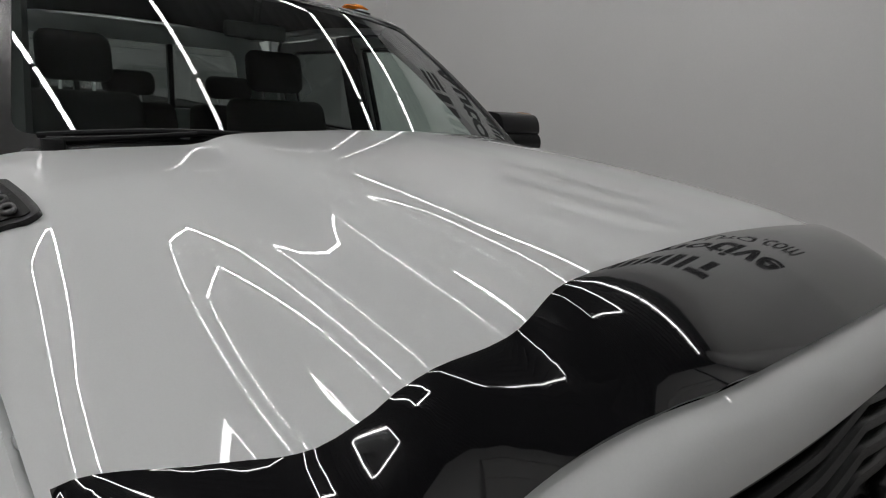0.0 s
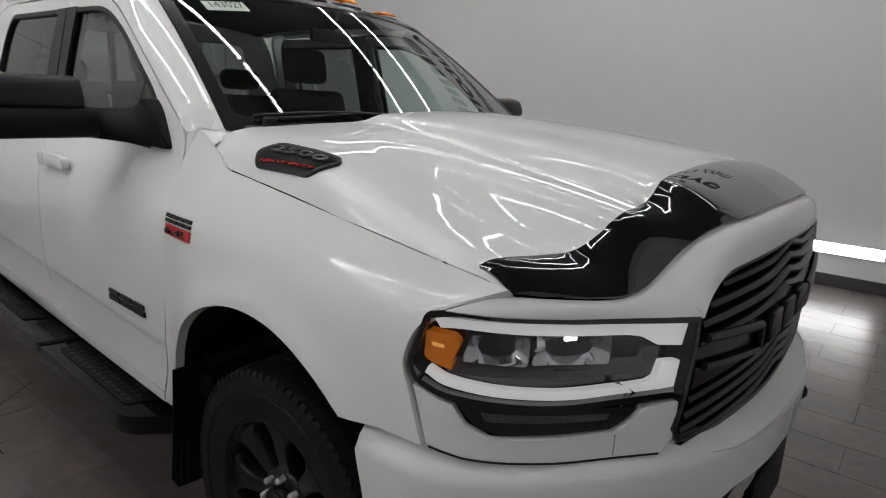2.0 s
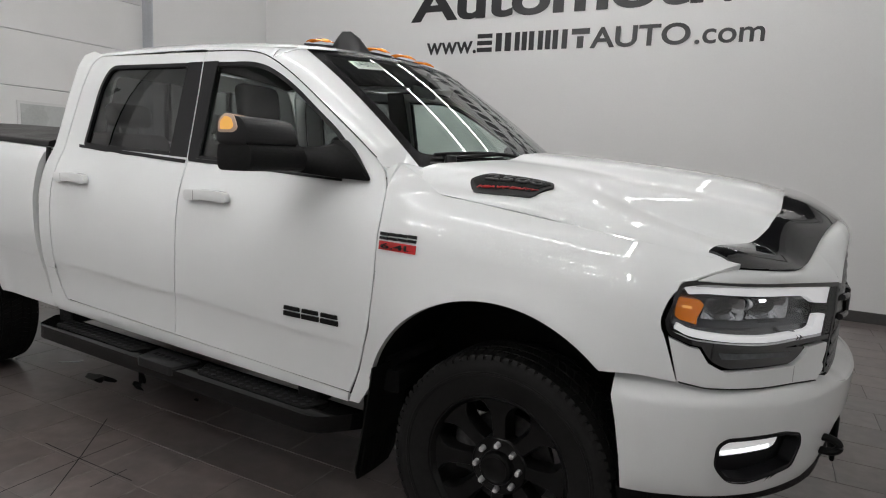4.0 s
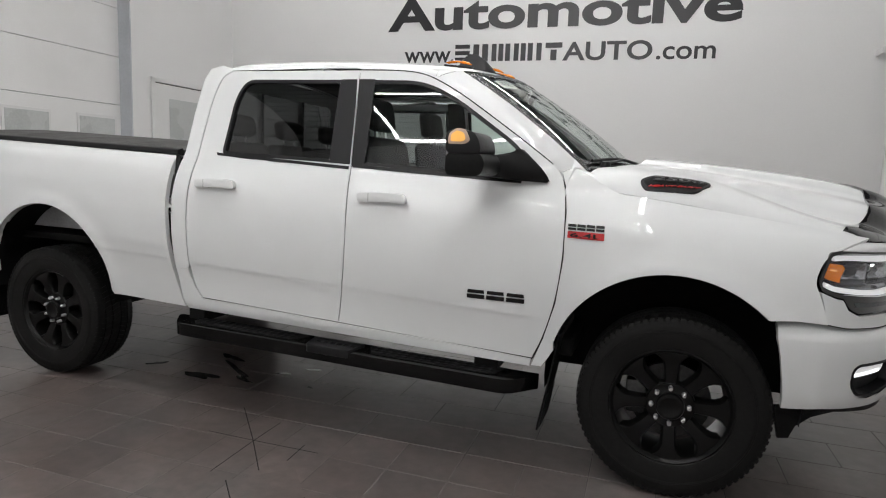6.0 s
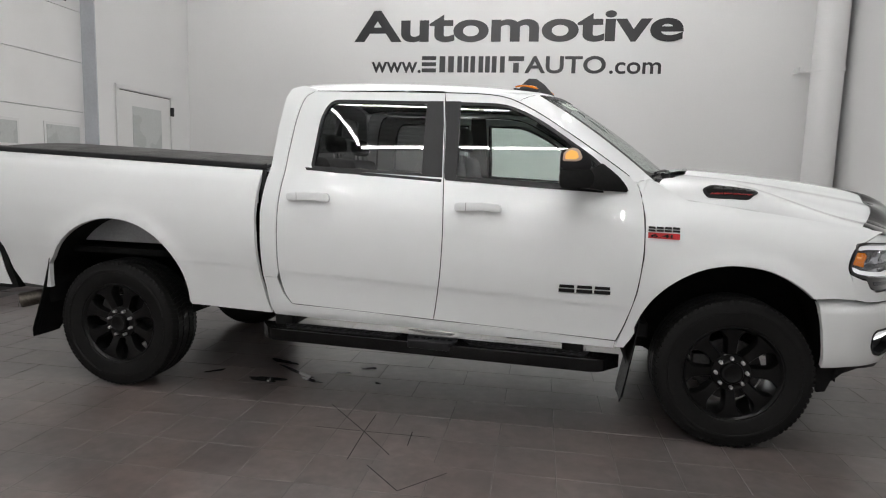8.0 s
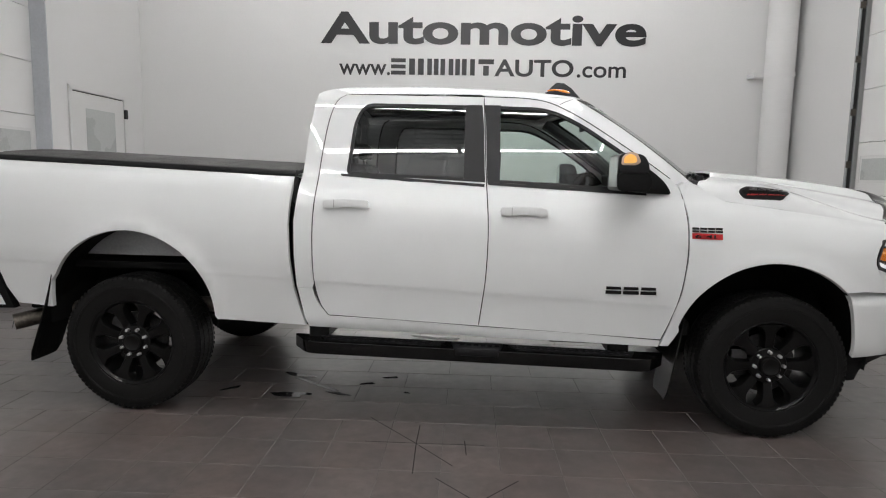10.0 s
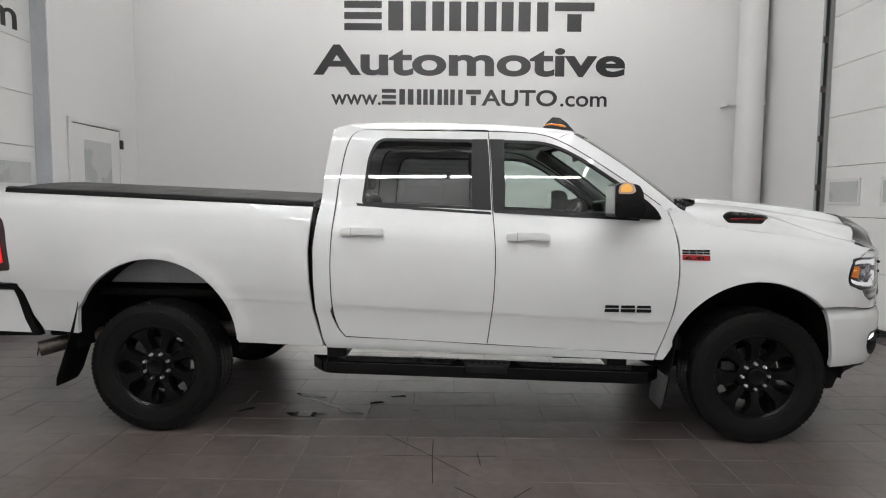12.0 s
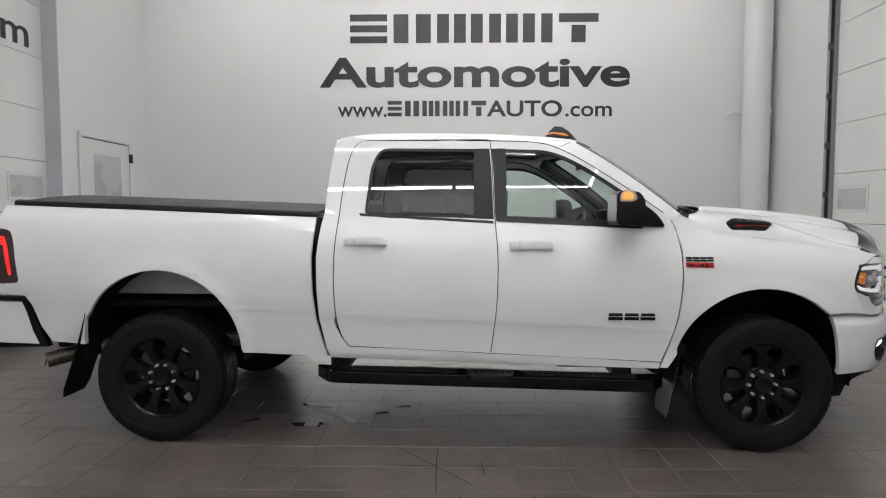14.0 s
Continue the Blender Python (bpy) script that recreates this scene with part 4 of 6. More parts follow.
BON_FRONT = [(g_xf(a) - 0.020, a) for a in (0.897, 0.86, 0.82, 0.78, 0.74, 0.70, 0.66, 0.62, 0.58, 0.52, 0.44, 0.36, 0.28, 0.15, 0.0)]
bon_half = [(-0.437, 0.862), (-0.40, 0.893), (-0.355, 0.909), (-0.30, 0.9138), (0.2, 0.9128), (0.58, 0.9028)] + BON_FRONT
bonnet_poly = [(x, -y) for x, y in bon_half] + [(x, y) for x, y in bon_half[::-1][1:]] + [(-0.40, 0.78), (-0.34, 0.72), (-0.26, 0.55), (-0.20, 0.38), (-0.17, 0.2), (-0.16, 0.0), (-0.17, -0.2), (-0.20, -0.38), (-0.26, -0.55), (-0.34, -0.72), (-0.40, -0.78)]
bonnet = part("bonnet", sheet(bonnet_poly, lambda a, b: Vector((a, b, bonnet_z(a, b))), (0, 0, 1), step=0.028, rim=0.016), M_PAINT, truck, "white sculpted bonnet with a raised middle", sharp=60)

# black stone guard along the bonnet's front edge
g_rear = [(g_xr(a), a) for a in (0.893, 0.86, 0.80, 0.74, 0.70, 0.67, 0.64, 0.60, 0.52, 0.45, 0.40, 0.36, 0.30, 0.15, 0.0)]
g_front = [(g_xf(a), a) for a in (0.893, 0.86, 0.82, 0.78, 0.735, 0.70, 0.66, 0.62, 0.582, 0.52, 0.44, 0.36, 0.28, 0.15, 0.0)]
guard_poly = [(x, -y) for x, y in g_rear] + [(x, y) for x, y in g_rear[::-1][1:]] + [(x, y) for x, y in g_front] + [(x, -y) for x, y in g_front[::-1][1:]]
part("stone_guard", sheet(guard_poly, lambda a, b: Vector((a, b, guard_z(a, b))), (0, 0, 1), step=0.022, rim=0.012), M_GLOSS, truck, "glossy black acrylic bonnet stone guard", sharp=60)

# ---- front face ----
# plan of the headlamps: s = 0 at the outer rear end, 1 at the grille
LAMP_PLAN = spline([(0.515, 0.999), (0.60, 0.972), (0.69, 0.918), (0.78, 0.825), (0.86, 0.715), (0.915, 0.640), (0.960, 0.575)], 10)
lp_s = np.linspace(0, 1, len(LAMP_PLAN))
lp_len = np.concatenate([[0], np.cumsum([math.dist(a, b) for a, b in zip(LAMP_PLAN, LAMP_PLAN[1:])])])
lp_len /= lp_len[-1]


def lamp_pt(s, z, side=-1, d=0.0):
    """A place on the lamp's face; d: how far in front of it."""
    x = float(np.interp(s, lp_len, [p[0] for p in LAMP_PLAN]))
    y = float(np.interp(s, lp_len, [p[1] for p in LAMP_PLAN]))
    s2 = min(s + 0.02, 1.0)
    tx = float(np.interp(s2, lp_len, [p[0] for p in LAMP_PLAN])) - float(np.interp(s2 - 0.04, lp_len, [p[0] for p in LAMP_PLAN]))
    ty = float(np.interp(s2, lp_len, [p[1] for p in LAMP_PLAN])) - float(np.interp(s2 - 0.04, lp_len, [p[1] for p in LAMP_PLAN]))
    L = math.hypot(tx, ty)
    nx, ny = -ty / L, tx / L
    lean = -0.06 * max(0.0, z - 1.08)
    return Vector((x + nx * d + lean, side * (y + ny * d), z))


def lamp_sheet(name, poly, mat, parent, d=0.0, holes=(), step=0.03, rim=0.012, label=""):
    """On both lamps: a sheet with its outline in (s, z)."""
    made = []
    for side in (-1, 1):
        K = 0.65
        bm = sheet([(a * K, b) for a, b in poly], lambda a, b: lamp_pt(a / K, b, side, d), (0.7, side * 0.7, 0), [[(a * K, b) for a, b in h] for h in holes], step, rim)
        made.append(part(name, bm, mat, parent[0 if side < 0 else 1] if isinstance(parent, (list, tuple)) else parent, label))
    return made


LAMP_OUT = rounded([(0.06, 1.160), (0.16, 1.175), (1.0, 1.158), (1.0, 1.14), (0.975, 0.985), (0.50, 0.968), (0.12, 0.985), (0.02, 1.010), (0.0, 1.045)], [0.02, 0.1, 0.01, 0.01, 0.02, 0.1, 0.06, 0.02, 0.03])
lamps = [group("headlamp", "clear headlamp with dark housing and white light guides, lit") for _ in range(2)]
lamp_sheet("housing", LAMP_OUT, M_LAMPBOX, lamps, -0.060, rim=-0.052)
lamp_sheet("lens", gap_in(LAMP_OUT, 0.002), M_LENS, lamps, 0.0, rim=0, label="clear lens")
lamp_sheet("bezel", gap_in(LAMP_OUT, -0.004), M_GLOSS, lamps, 0.001, holes=[gap_in(LAMP_OUT, 0.011)], step=0.03, rim=0.02)
lamp_sheet("light_guide", spline([(0.075, 1.148), (0.25, 1.153), (0.55, 1.147), (0.975, 1.142)], 5) + [(0.955, 1.092), (0.86, 1.096), (0.80, 1.116)] + spline([(0.75, 1.121), (0.45, 1.126), (0.2, 1.132), (0.10, 1.128)], 5),
           M_GUIDE, lamps, -0.018, rim=0.02, label="silvery upper light guide")
lamp_sheet("light_guide", spline([(0.045, 1.022), (0.15, 1.000), (0.5, 0.983), (0.80, 0.988), (0.945, 0.996)], 5) + [(0.955, 1.056), (0.885, 1.056), (0.868, 1.018), (0.84, 1.010)] + spline([(0.78, 1.006), (0.5, 1.002), (0.16, 1.019), (0.055, 1.038)], 5),
           M_LED, lamps, -0.018, rim=0.02, label="glowing white lower light guide")
lamp_sheet("turn_signal", rounded([(0.048, 1.118), (0.150, 1.114), (0.172, 1.100), (0.142, 1.058), (0.146, 1.040), (0.060, 1.052), (0.040, 1.062)], 0.008), M_AMBER, lamps, -0.016, rim=0.03, label="amber turn signal")
lamp_sheet("signal_glow", rounded([(0.070, 1.096), (0.115, 1.094), (0.115, 1.086), (0.070, 1.088)], 0.003), M_AMBER_LIT, lamps, -0.0145, step=0.02, rim=0.001, label="lit spot in the amber lens")
# projector bowls with their shields
for side in (0, 1):
    sg = -1 if side == 0 else 1
    for s0, s1 in ((0.175, 0.415), (0.425, 0.71)):
        bowl = [(s0 + 0.03, 1.116), (s1, 1.114), (s1 - 0.005, 1.050), (s0 - 0.01, 1.054)]
        def hollow(a, b):
            u, w = (a / 0.65 - s0) / (s1 - s0), (b - 1.050) / 0.066
            return lamp_pt(a / 0.65, b, sg, -0.036 - 0.045 * math.sin(math.pi * min(max(u, 0), 1)) * math.sin(math.pi * min(max(w, 0), 1)))
        bm = sheet([(a * 0.65, b) for a, b in rounded(bowl, 0.016)], hollow, (0.7, sg * 0.7, 0), step=0.012, rim=0)
        part("reflector", bm, M_SILVER, lamps[side], "bright faceted reflector")
    part("projector", join(bmesh.new(), lathe([(0.001, -0.010), (0.010, -0.008), (0.016, 0.0), (0.018, 0.010)], 24), Matrix.Translation(lamp_pt(0.455, 1.096, sg, -0.050)) @ Matrix.Rotation(radians(-50 if sg < 0 else -130), 4, "Z") @ Matrix.Rotation(radians(180), 4, "Z")), M_CHROME, lamps[side], "chromed projector")
    for k in range(9):
        s = 0.205 + 0.02 * k
        a, b = lamp_pt(s, 1.110, sg, -0.062), lamp_pt(s + 0.012, 1.056, sg, -0.062)
        part("fin", tube([a, b], 0.0022, 5), M_LAMPBOX, lamps[side])
    for k in range(11):
        s = 0.50 + 0.017 * k
        a, b = lamp_pt(s - 0.02, 1.080, sg, -0.066), lamp_pt(s + 0.008, 1.054, sg, -0.066)
        part("fin", tube([a, b], 0.0022, 5), M_LAMPBOX, lamps[side])
    part("shelf", ruled([lamp_pt(s, 1.056, sg, -0.052) for s in np.linspace(0.12, 0.84, 16)], [lamp_pt(s, 1.030, sg, -0.026) for s in np.linspace(0.12, 0.84, 16)], (0.5, sg * 0.5, 0.5), 2), M_LAMPSHELF, lamps[side])

LOW_OUT = rounded([(0.17, 0.978), (0.80, 0.962), (0.76, 0.935), (0.71, 0.915), (0.30, 0.913), (0.22, 0.935)], [0.01, 0.01, 0.02, 0.03, 0.04, 0.03])
lamp_sheet("led_panel", rounded([(0.545, 1.107), (0.600, 1.106), (0.597, 1.097), (0.549, 1.097)], 0.005), M_LEDHOT, lamps, -0.060, step=0.02, rim=0.004, label="lit white lamp element")
lamp_sheet("led_strip", rounded([(0.50, 1.044), (0.64, 1.042), (0.64, 1.037), (0.51, 1.038)], 0.002), M_LAMPSHELF, lamps, -0.036, step=0.02, rim=0.004)
lows = lamp_sheet("lower_lamp", LOW_OUT, M_GLOSS, lamps, -0.004, rim=0.03, label="black lower lamp strip")
lamp_sheet("lower_lens", rounded([(0.25, 0.962), (0.70, 0.952), (0.685, 0.938), (0.27, 0.942)], 0.004), M_LAMPSHELF, lamps, -0.0025, step=0.02, rim=0.002, label="grey reflector strip behind glass")

# painted frame round the lamp: brow above it, panel below it
brow_pair = [group("lamp_brow", "white panel between bonnet and headlamp") for _ in range(2)]
for side in (-1, 1):
    A = [(g_xf(a) - 0.006, side * a) for a in np.linspace(0.894, 0.590, 25)]
    A = [(x, y, guard_z(x, y) - 0.012) for x, y in A]
    n = len(A)
    B = [lamp_pt(0.13 + 0.87 * i / (n - 1), 1.174 - 0.012 * i / (n - 1), side, 0.004) for i in range(n)]
    C = [lamp_pt(0.13 + 0.87 * i / (n - 1), 1.150, side, -0.02) for i in range(n)]
    bm = ruled(A, B, (0.5, side * 0.3, 0.8), 8, [0.010 - 0.004 * i / (n - 1) for i in range(n)], dirn=(0.60, side * 0.12, 0.62))
    join(bm, ruled(B, C, (0.5, side * 0.3, -0.8), 1))
    part("brow_skin", bm, M_PAINT, brow_pair[0 if side < 0 else 1])
    # the wing's inner turn towards the lamp
    E1 = spline([(0.69, side * 0.893, 1.212), (0.645, side * wing_y(0.645, 1.206), 1.206), (0.585, side * wing_y(0.585, 1.178), 1.178)], 4)
    part("brow_corner", ruled(E1, [lamp_pt(0.13 - 0.10 * i / (len(E1) - 1), 1.174 - 0.01 * i / (len(E1) - 1), side, 0.0) if i else A[0] for i in range(len(E1))], (0.4, side * 0.6, 0.6), 4, 0.004), M_PAINT, brow_pair[0 if side < 0 else 1])
panel_poly = [(0.02, 1.000), (0.12, 0.975), (0.16, 0.972), (0.205, 0.930), (0.29, 0.905), (0.715, 0.907), (0.775, 0.932), (0.81, 0.962), (0.93, 0.972), (0.945, 0.970), (0.945, 0.905), (0.935, 0.880), (0.90, 0.852), (0.5, 0.852), (0.20, 0.858), (0.075, 0.872)]
lamp_sheet("lamp_apron", panel_poly, M_PAINT, truck, 0.004, step=0.025, rim=0.02, label="white panel below the headlamp")
# dark strip laid on the surface as the shadow line between apron and bumper
lamp_sheet("apron_gap", [(0.085, 0.868), (0.20, 0.856), (0.5, 0.850), (0.895, 0.850), (0.895, 0.8480), (0.5, 0.8480), (0.20, 0.8540), (0.085, 0.8660)], M_GAP, truck, 0.006, step=0.03, rim=0.02, label="dark strip for the shadow line above the bumper")
lamp_sheet("apron_joint", [(0.717, 0.905), (0.7215, 0.905), (0.7215, 0.856), (0.717, 0.856)], M_TRIM, truck, 0.0045, step=0.02, rim=0, label="fine vertical panel joint")


# grille
def grille_x(y, z):
    a = abs(y)
    return 1.008 - 0.048 * (a / 0.57) ** 2.2 - 0.10 * max(0.0, z - 1.15) - 0.03 * max(0.0, 0.95 - z)


grille = group("grille", "wide black slatted grille")
GR = [(-0.575, 1.158), (-0.545, 1.20), (-0.49, 1.235), (-0.40, 1.250), (0.0, 1.262), (0.40, 1.250), (0.49, 1.235), (0.545, 1.20), (0.575, 1.158), (0.592, 0.985), (0.612, 0.905), (0.590, 0.873), (0.40, 0.845), (0.0, 0.828), (-0.40, 0.845), (-0.590, 0.873), (-0.612, 0.905), (-0.592, 0.985)]
part("backing", sheet(GR, lambda a, b: Vector((grille_x(a, b) - 0.075, a, b)), (1, 0, 0), step=0.06, rim=0), M_WELL, grille)
part("surround", sheet(gap_in(GR, -0.004), lambda a, b: Vector((grille_x(a, b) - 0.006, a, b)), (1, 0, 0), holes=[gap_in(GR, 0.014)], step=0.03, rim=0.06), M_SATIN, grille, sharp=50)


def grille_half(z):
    return float(np.interp(z, [0.83, 0.873, 0.905, 0.985, 1.158, 1.20, 1.235, 1.255], [0.42, 0.575, 0.600, 0.582, 0.566, 0.535, 0.475, 0.30]))


def slat(z, h, dep=0.035):
    bm = bmesh.new()
    half = grille_half(z) - 0.005
    prof = [(-dep, -h), (-0.006, -h * 0.8), (0.0, -h * 0.2), (-0.004, h * 0.55), (-0.016, h), (-dep, h)]
    rows = []
    for y in np.linspace(-half, half, 45):
        notch = 0.022 * (1 - min(abs(abs(y) - 0.0) / 0.16, 1)) - 0.004 * math.sin(min(abs(y) / half, 1) * 3.14)
        zz = z + notch - 0.012 * (abs(y) / half) ** 2
        rows.append([bm.verts.new((grille_x(y, zz) + a, y, zz + b)) for a, b in prof])
    for p, q in zip(rows, rows[1:]):
        for j in range(len(prof) - 1):
            bm.faces.new((p[j], q[j], q[j + 1], p[j + 1]))
    bmesh.ops.recalc_face_normals(bm, faces=bm.faces)
    return finish(bm, (1, 0, 0), 0)


for z, h in ((1.226, 0.012), (1.188, 0.014), (1.148, 0.015), (1.108, 0.014), (0.978, 0.014), (0.942, 0.014), (0.908, 0.013), (0.874, 0.012)):
    part("slat", slat(z, h), M_GRILLE, grille)
part("centre_bar", slat(1.042, 0.052, 0.03), M_GRILLE, grille)
# three raised blocks and the open side frames on the middle bar
for y0, y1 in ((-0.205, -0.085), (-0.065, 0.065), (0.085, 0.225)):
    part("emblem_block", prism([(y0, 1.014), (y1, 1.014), (y1 - 0.012, 1.090), (y0 + 0.012, 1.090)], grille_x(0.15, 1.05) - 0.012, grille_x(0.1, 1.05) + 0.016, "x", 0.006, 2), M_GRILLE, grille, "raised black emblem block")
for s in (-1, 1):
    yy = [s * 0.255, s * 0.56]
    for z in (1.075, 1.012):
        part("side_frame", tube([(grille_x(y, z) + 0.008, y, z + 0.004 * k) for k, y in enumerate(np.linspace(yy[0], yy[1], 10))], 0.011, 8), M_GRILLE, grille)
    part("side_frame", tube([(grille_x(yy[0], 1.04) + 0.008, yy[0], 1.010), (grille_x(yy[0], 1.04) + 0.008, yy[0], 1.078)], 0.011, 8), M_GRILLE, grille)

# white nose between bonnet and grille
A = [(g_xf(abs(y)) - 0.006, y) for y in np.linspace(-0.60, 0.60, 61)]
A = [(x, y, guard_z(x, y) - 0.012) for x, y in A]
gy = spline([(p[0], p[1]) for p in GR[:9]], 10)
gl = np.concatenate([[0], np.cumsum([math.dist(a, b) for a, b in zip(gy, gy[1:])])])
gl = gl / gl[-1]
B = []
for i in range(61):
    t = i / 60
    y, z = float(np.interp(t, gl, [p[0] for p in gy])), float(np.interp(t, gl, [p[1] for p in gy]))
    B.append((grille_x(y, z) + 0.004, y, z))
C = [(x - 0.05, y, z - 0.004) for x, y, z in B]
bm = ruled(A, B, (0.6, 0, 0.8), 10, [0.007 + 0.016 * min(1.0, (0.60 - abs(a[1])) / 0.15) for a in A], dirn=(0.62, 0, 0.62))
join(bm, ruled(B, C, (0.2, 0, -0.9), 1))
part("nose_panel", bm, M_PAINT, truck, "white rounded nose above the grille", sharp=60)

# ---- front bumper ----
bumper = group("front_bumper", "white front bumper with fog lamps")
BUMP_PLAN = spline([(0.385, 1.024), (0.48, 1.018), (0.57, 0.998), (0.66, 0.950), (0.76, 0.868), (0.85, 0.765), (0.925, 0.640), (0.985, 0.500), (1.03, 0.35), (1.058, 0.18), (1.066, 0.0)], 8)
bp_len = np.concatenate([[0], np.cumsum([math.dist(a, b) for a, b in zip(BUMP_PLAN, BUMP_PLAN[1:])])])
BL = float(bp_len[-1])
bump_prof = table([0.44, 0.50, 0.56, 0.62, 0.70, 0.775, 0.805, 0.817, 0.828, 0.848, 0.862, 0.872], [-0.060, -0.026, -0.006, 0.0, 0.006, 0.009, 0.008, 0.004, -0.004, -0.018, -0.030, -0.055])


def bump_pt(s, z, side=-1, d=0.0):
    """s runs in metres from the wheel arch to the middle."""
    x = float(np.interp(s, bp_len, [p[0] for p in BUMP_PLAN]))
    y = float(np.interp(s, bp_len, [p[1] for p in BUMP_PLAN]))
    s2 = min(max(s, 0.03), BL - 0.001)
    a, b = s2 - 0.03, min(s2 + 0.03, BL)
    tx = float(np.interp(b, bp_len, [p[0] for p in BUMP_PLAN]) - np.interp(a, bp_len, [p[0] for p in BUMP_PLAN]))
    ty = float(np.interp(b, bp_len, [p[1] for p in BUMP_PLAN]) - np.interp(a, bp_len, [p[1] for p in BUMP_PLAN]))
    L = math.hypot(tx, ty)
    d += bump_prof(z)
    return Vector((x - ty / L * d, side * (y + tx / L * d), z))


FOG = rounded([(0.318, 0.680), (0.345, 0.702), (0.56, 0.708), (0.640, 0.690), (0.652, 0.655), (0.625, 0.585), (0.43, 0.556), (0.36, 0.568), (0.318, 0.615)], 0.022)
for side in (-1, 1):
    low_edge = [(0.046, 0.497), (0.043, 0.55), (0.036, 0.61), (0.018, 0.72), (0.0, 0.80), (0.0, 0.868)]
    outline = low_edge + [(0.25, 0.872), (0.60, 0.865), (0.80, 0.850), (0.88, 0.815), (0.98, 0.800), (BL, 0.800), (BL, 0.690), (1.0, 0.685), (0.92, 0.660), (0.85, 0.605), (0.80, 0.545), (0.74, 0.512), (0.5, 0.502), (0.2, 0.510)]
    bm = sheet(outline, lambda a, b: bump_pt(a, b, side), (0.7, side * 0.7, 0), holes=[FOG], step=0.035, rim=0.03)
    bmesh.ops.remove_doubles(bm, verts=bm.verts, dist=1e-5)
    part("bumper_skin", bm, M_PAINT, bumper, "", sharp=50)
    # fog lamp recess
    bm = sheet(FOG, lambda a, b: bump_pt(a, b, side, -0.045), (0.7, side * 0.7, 0), step=0.03, rim=-0.05)
    part("fog_recess", bm, M_SATIN, bumper, "black fog lamp recess")
    fl = rounded([(0.330, 0.678), (0.36, 0.694), (0.555, 0.698), (0.545, 0.664), (0.52, 0.652), (0.335, 0.640)], 0.010)
    part("fog_lens", sheet(fl, lambda a, b: bump_pt(a, b, side, -0.016), (0.7, side * 0.7, 0), step=0.02, rim=0.02), M_GUIDE, bumper, "clear fog lamp")
    part("fog_bezel", sheet(gap_in(FOG, -0.003), lambda a, b: bump_pt(a, b, side, 0.002), (0.7, side * 0.7, 0), holes=[gap_in(FOG, 0.009)], step=0.03, rim=0.045), M_SATIN, bumper)
    fg = rounded([(0.337, 0.656), (0.52, 0.668), (0.52, 0.656), (0.345, 0.645)], 0.005)
    part("fog_light", sheet(fg, lambda a, b: bump_pt(a, b, side, -0.0135), (0.7, side * 0.7, 0), step=0.02, rim=0.003), M_FOGLIT, bumper, "lit white fog lamp strip")
    # recovery hook
    hk = spline([(0.90, side * 0.53, 0.630), (0.985, side * 0.53, 0.634), (1.018, side * 0.53, 0.622), (1.020, side * 0.53, 0.600), (0.99, side * 0.53, 0.588), (0.90, side * 0.53, 0.59)], 5)
    part("tow_hook", tube(hk, 0.013, 10), M_MATTE, bumper, "black tow hook")
    # dark lower air dam
    dam = [(0.028, 0.492), (0.2, 0.505), (0.5, 0.497), (0.74, 0.508), (0.78, 0.50), (0.95, 0.50), (BL, 0.50), (BL, 0.43), (0.95, 0.43), (0.55, 0.46), (0.30, 0.486), (0.19, 0.460), (0.125, 0.415), (0.102, 0.356), (0.055, 0.350), (0.036, 0.43)]
    part("air_dam", sheet(dam, lambda a, b: bump_pt(a, max(b, 0.47), side, -0.012 - 0.10 * max(0, 0.47 - b)) + Vector((0, 0, b - max(b, 0.47))), (0.7, side * 0.7, 0), step=0.035, rim=0.02), M_MATTE, bumper, "black lower air dam")
part("plate_bracket", box_bm(1.030, 1.048, -0.19, 0.19, 0.42, 0.60, 0.008, 2), M_MATTE, bumper, "black number plate bracket")
# black sheet standing in for the shade inside the bumper's lower opening
part("valance", sheet([(-0.60, 0.44), (0.60, 0.44), (0.56, 0.795), (-0.56, 0.795)], lambda a, b: Vector((0.955 - 0.12 * (abs(a) / 0.6) ** 2, a, b)), (1, 0, 0), step=0.1, rim=0), M_WELL, bumper, "black sheet in place of the shaded opening behind the bumper")

A, B = [], []
by = [p[1] for p in BUMP_PLAN]
for y in np.linspace(-0.605, 0.605, 49):
    a = abs(y)
    zb = float(np.interp(a, [0, 0.40, 0.59, 0.612], [0.824, 0.841, 0.868, 0.900]))
    A.append((grille_x(y, zb) - 0.012, y, zb))
    sv = float(np.interp(a * 1.06, by[::-1], bp_len[::-1]))
    zt = float(np.interp(sv, [0.60, 0.80, 0.88, 0.98, BL], [0.865, 0.850, 0.815, 0.800, 0.800]))
    q = bump_pt(sv, zt - 0.004, -1 if y < 0 else 1)
    B.append((q.x - 0.004, q.y, q.z))
part("grille_lip", ruled(A, B, (0.3, 0, 1), 5, 0.004, dirn=(0.3, 0, 0.9)), M_PAINT, bumper, sharp=60)

# ---- bed ----
bed = group("bed", "white pickup bed side with flared arch")
bed_poly = [(-2.764, 1.448), (-2.780, 1.30), (-2.788, 1.18), (-2.782, 0.98), (-2.764, 0.80), (-2.727, 0.66), (-2.697, 0.572), (-3.0, 0.582), (-3.232, 0.592)] + \
    [(R_ARCH[0] + R_ARCH[2] * 1.0, 0.615)] + arc(R_ARCH, 4, 152) + [(-4.250, 0.80), (-4.265, 0.635), (-4.49, 0.650), (-4.552, 0.749), (-4.597, 0.895), (-4.635, 0.955), (-4.79, 0.965), (-4.795, 1.0), (-4.795, 1.50)] + [(-4.785, 1.528), (-4.0, 1.499)]
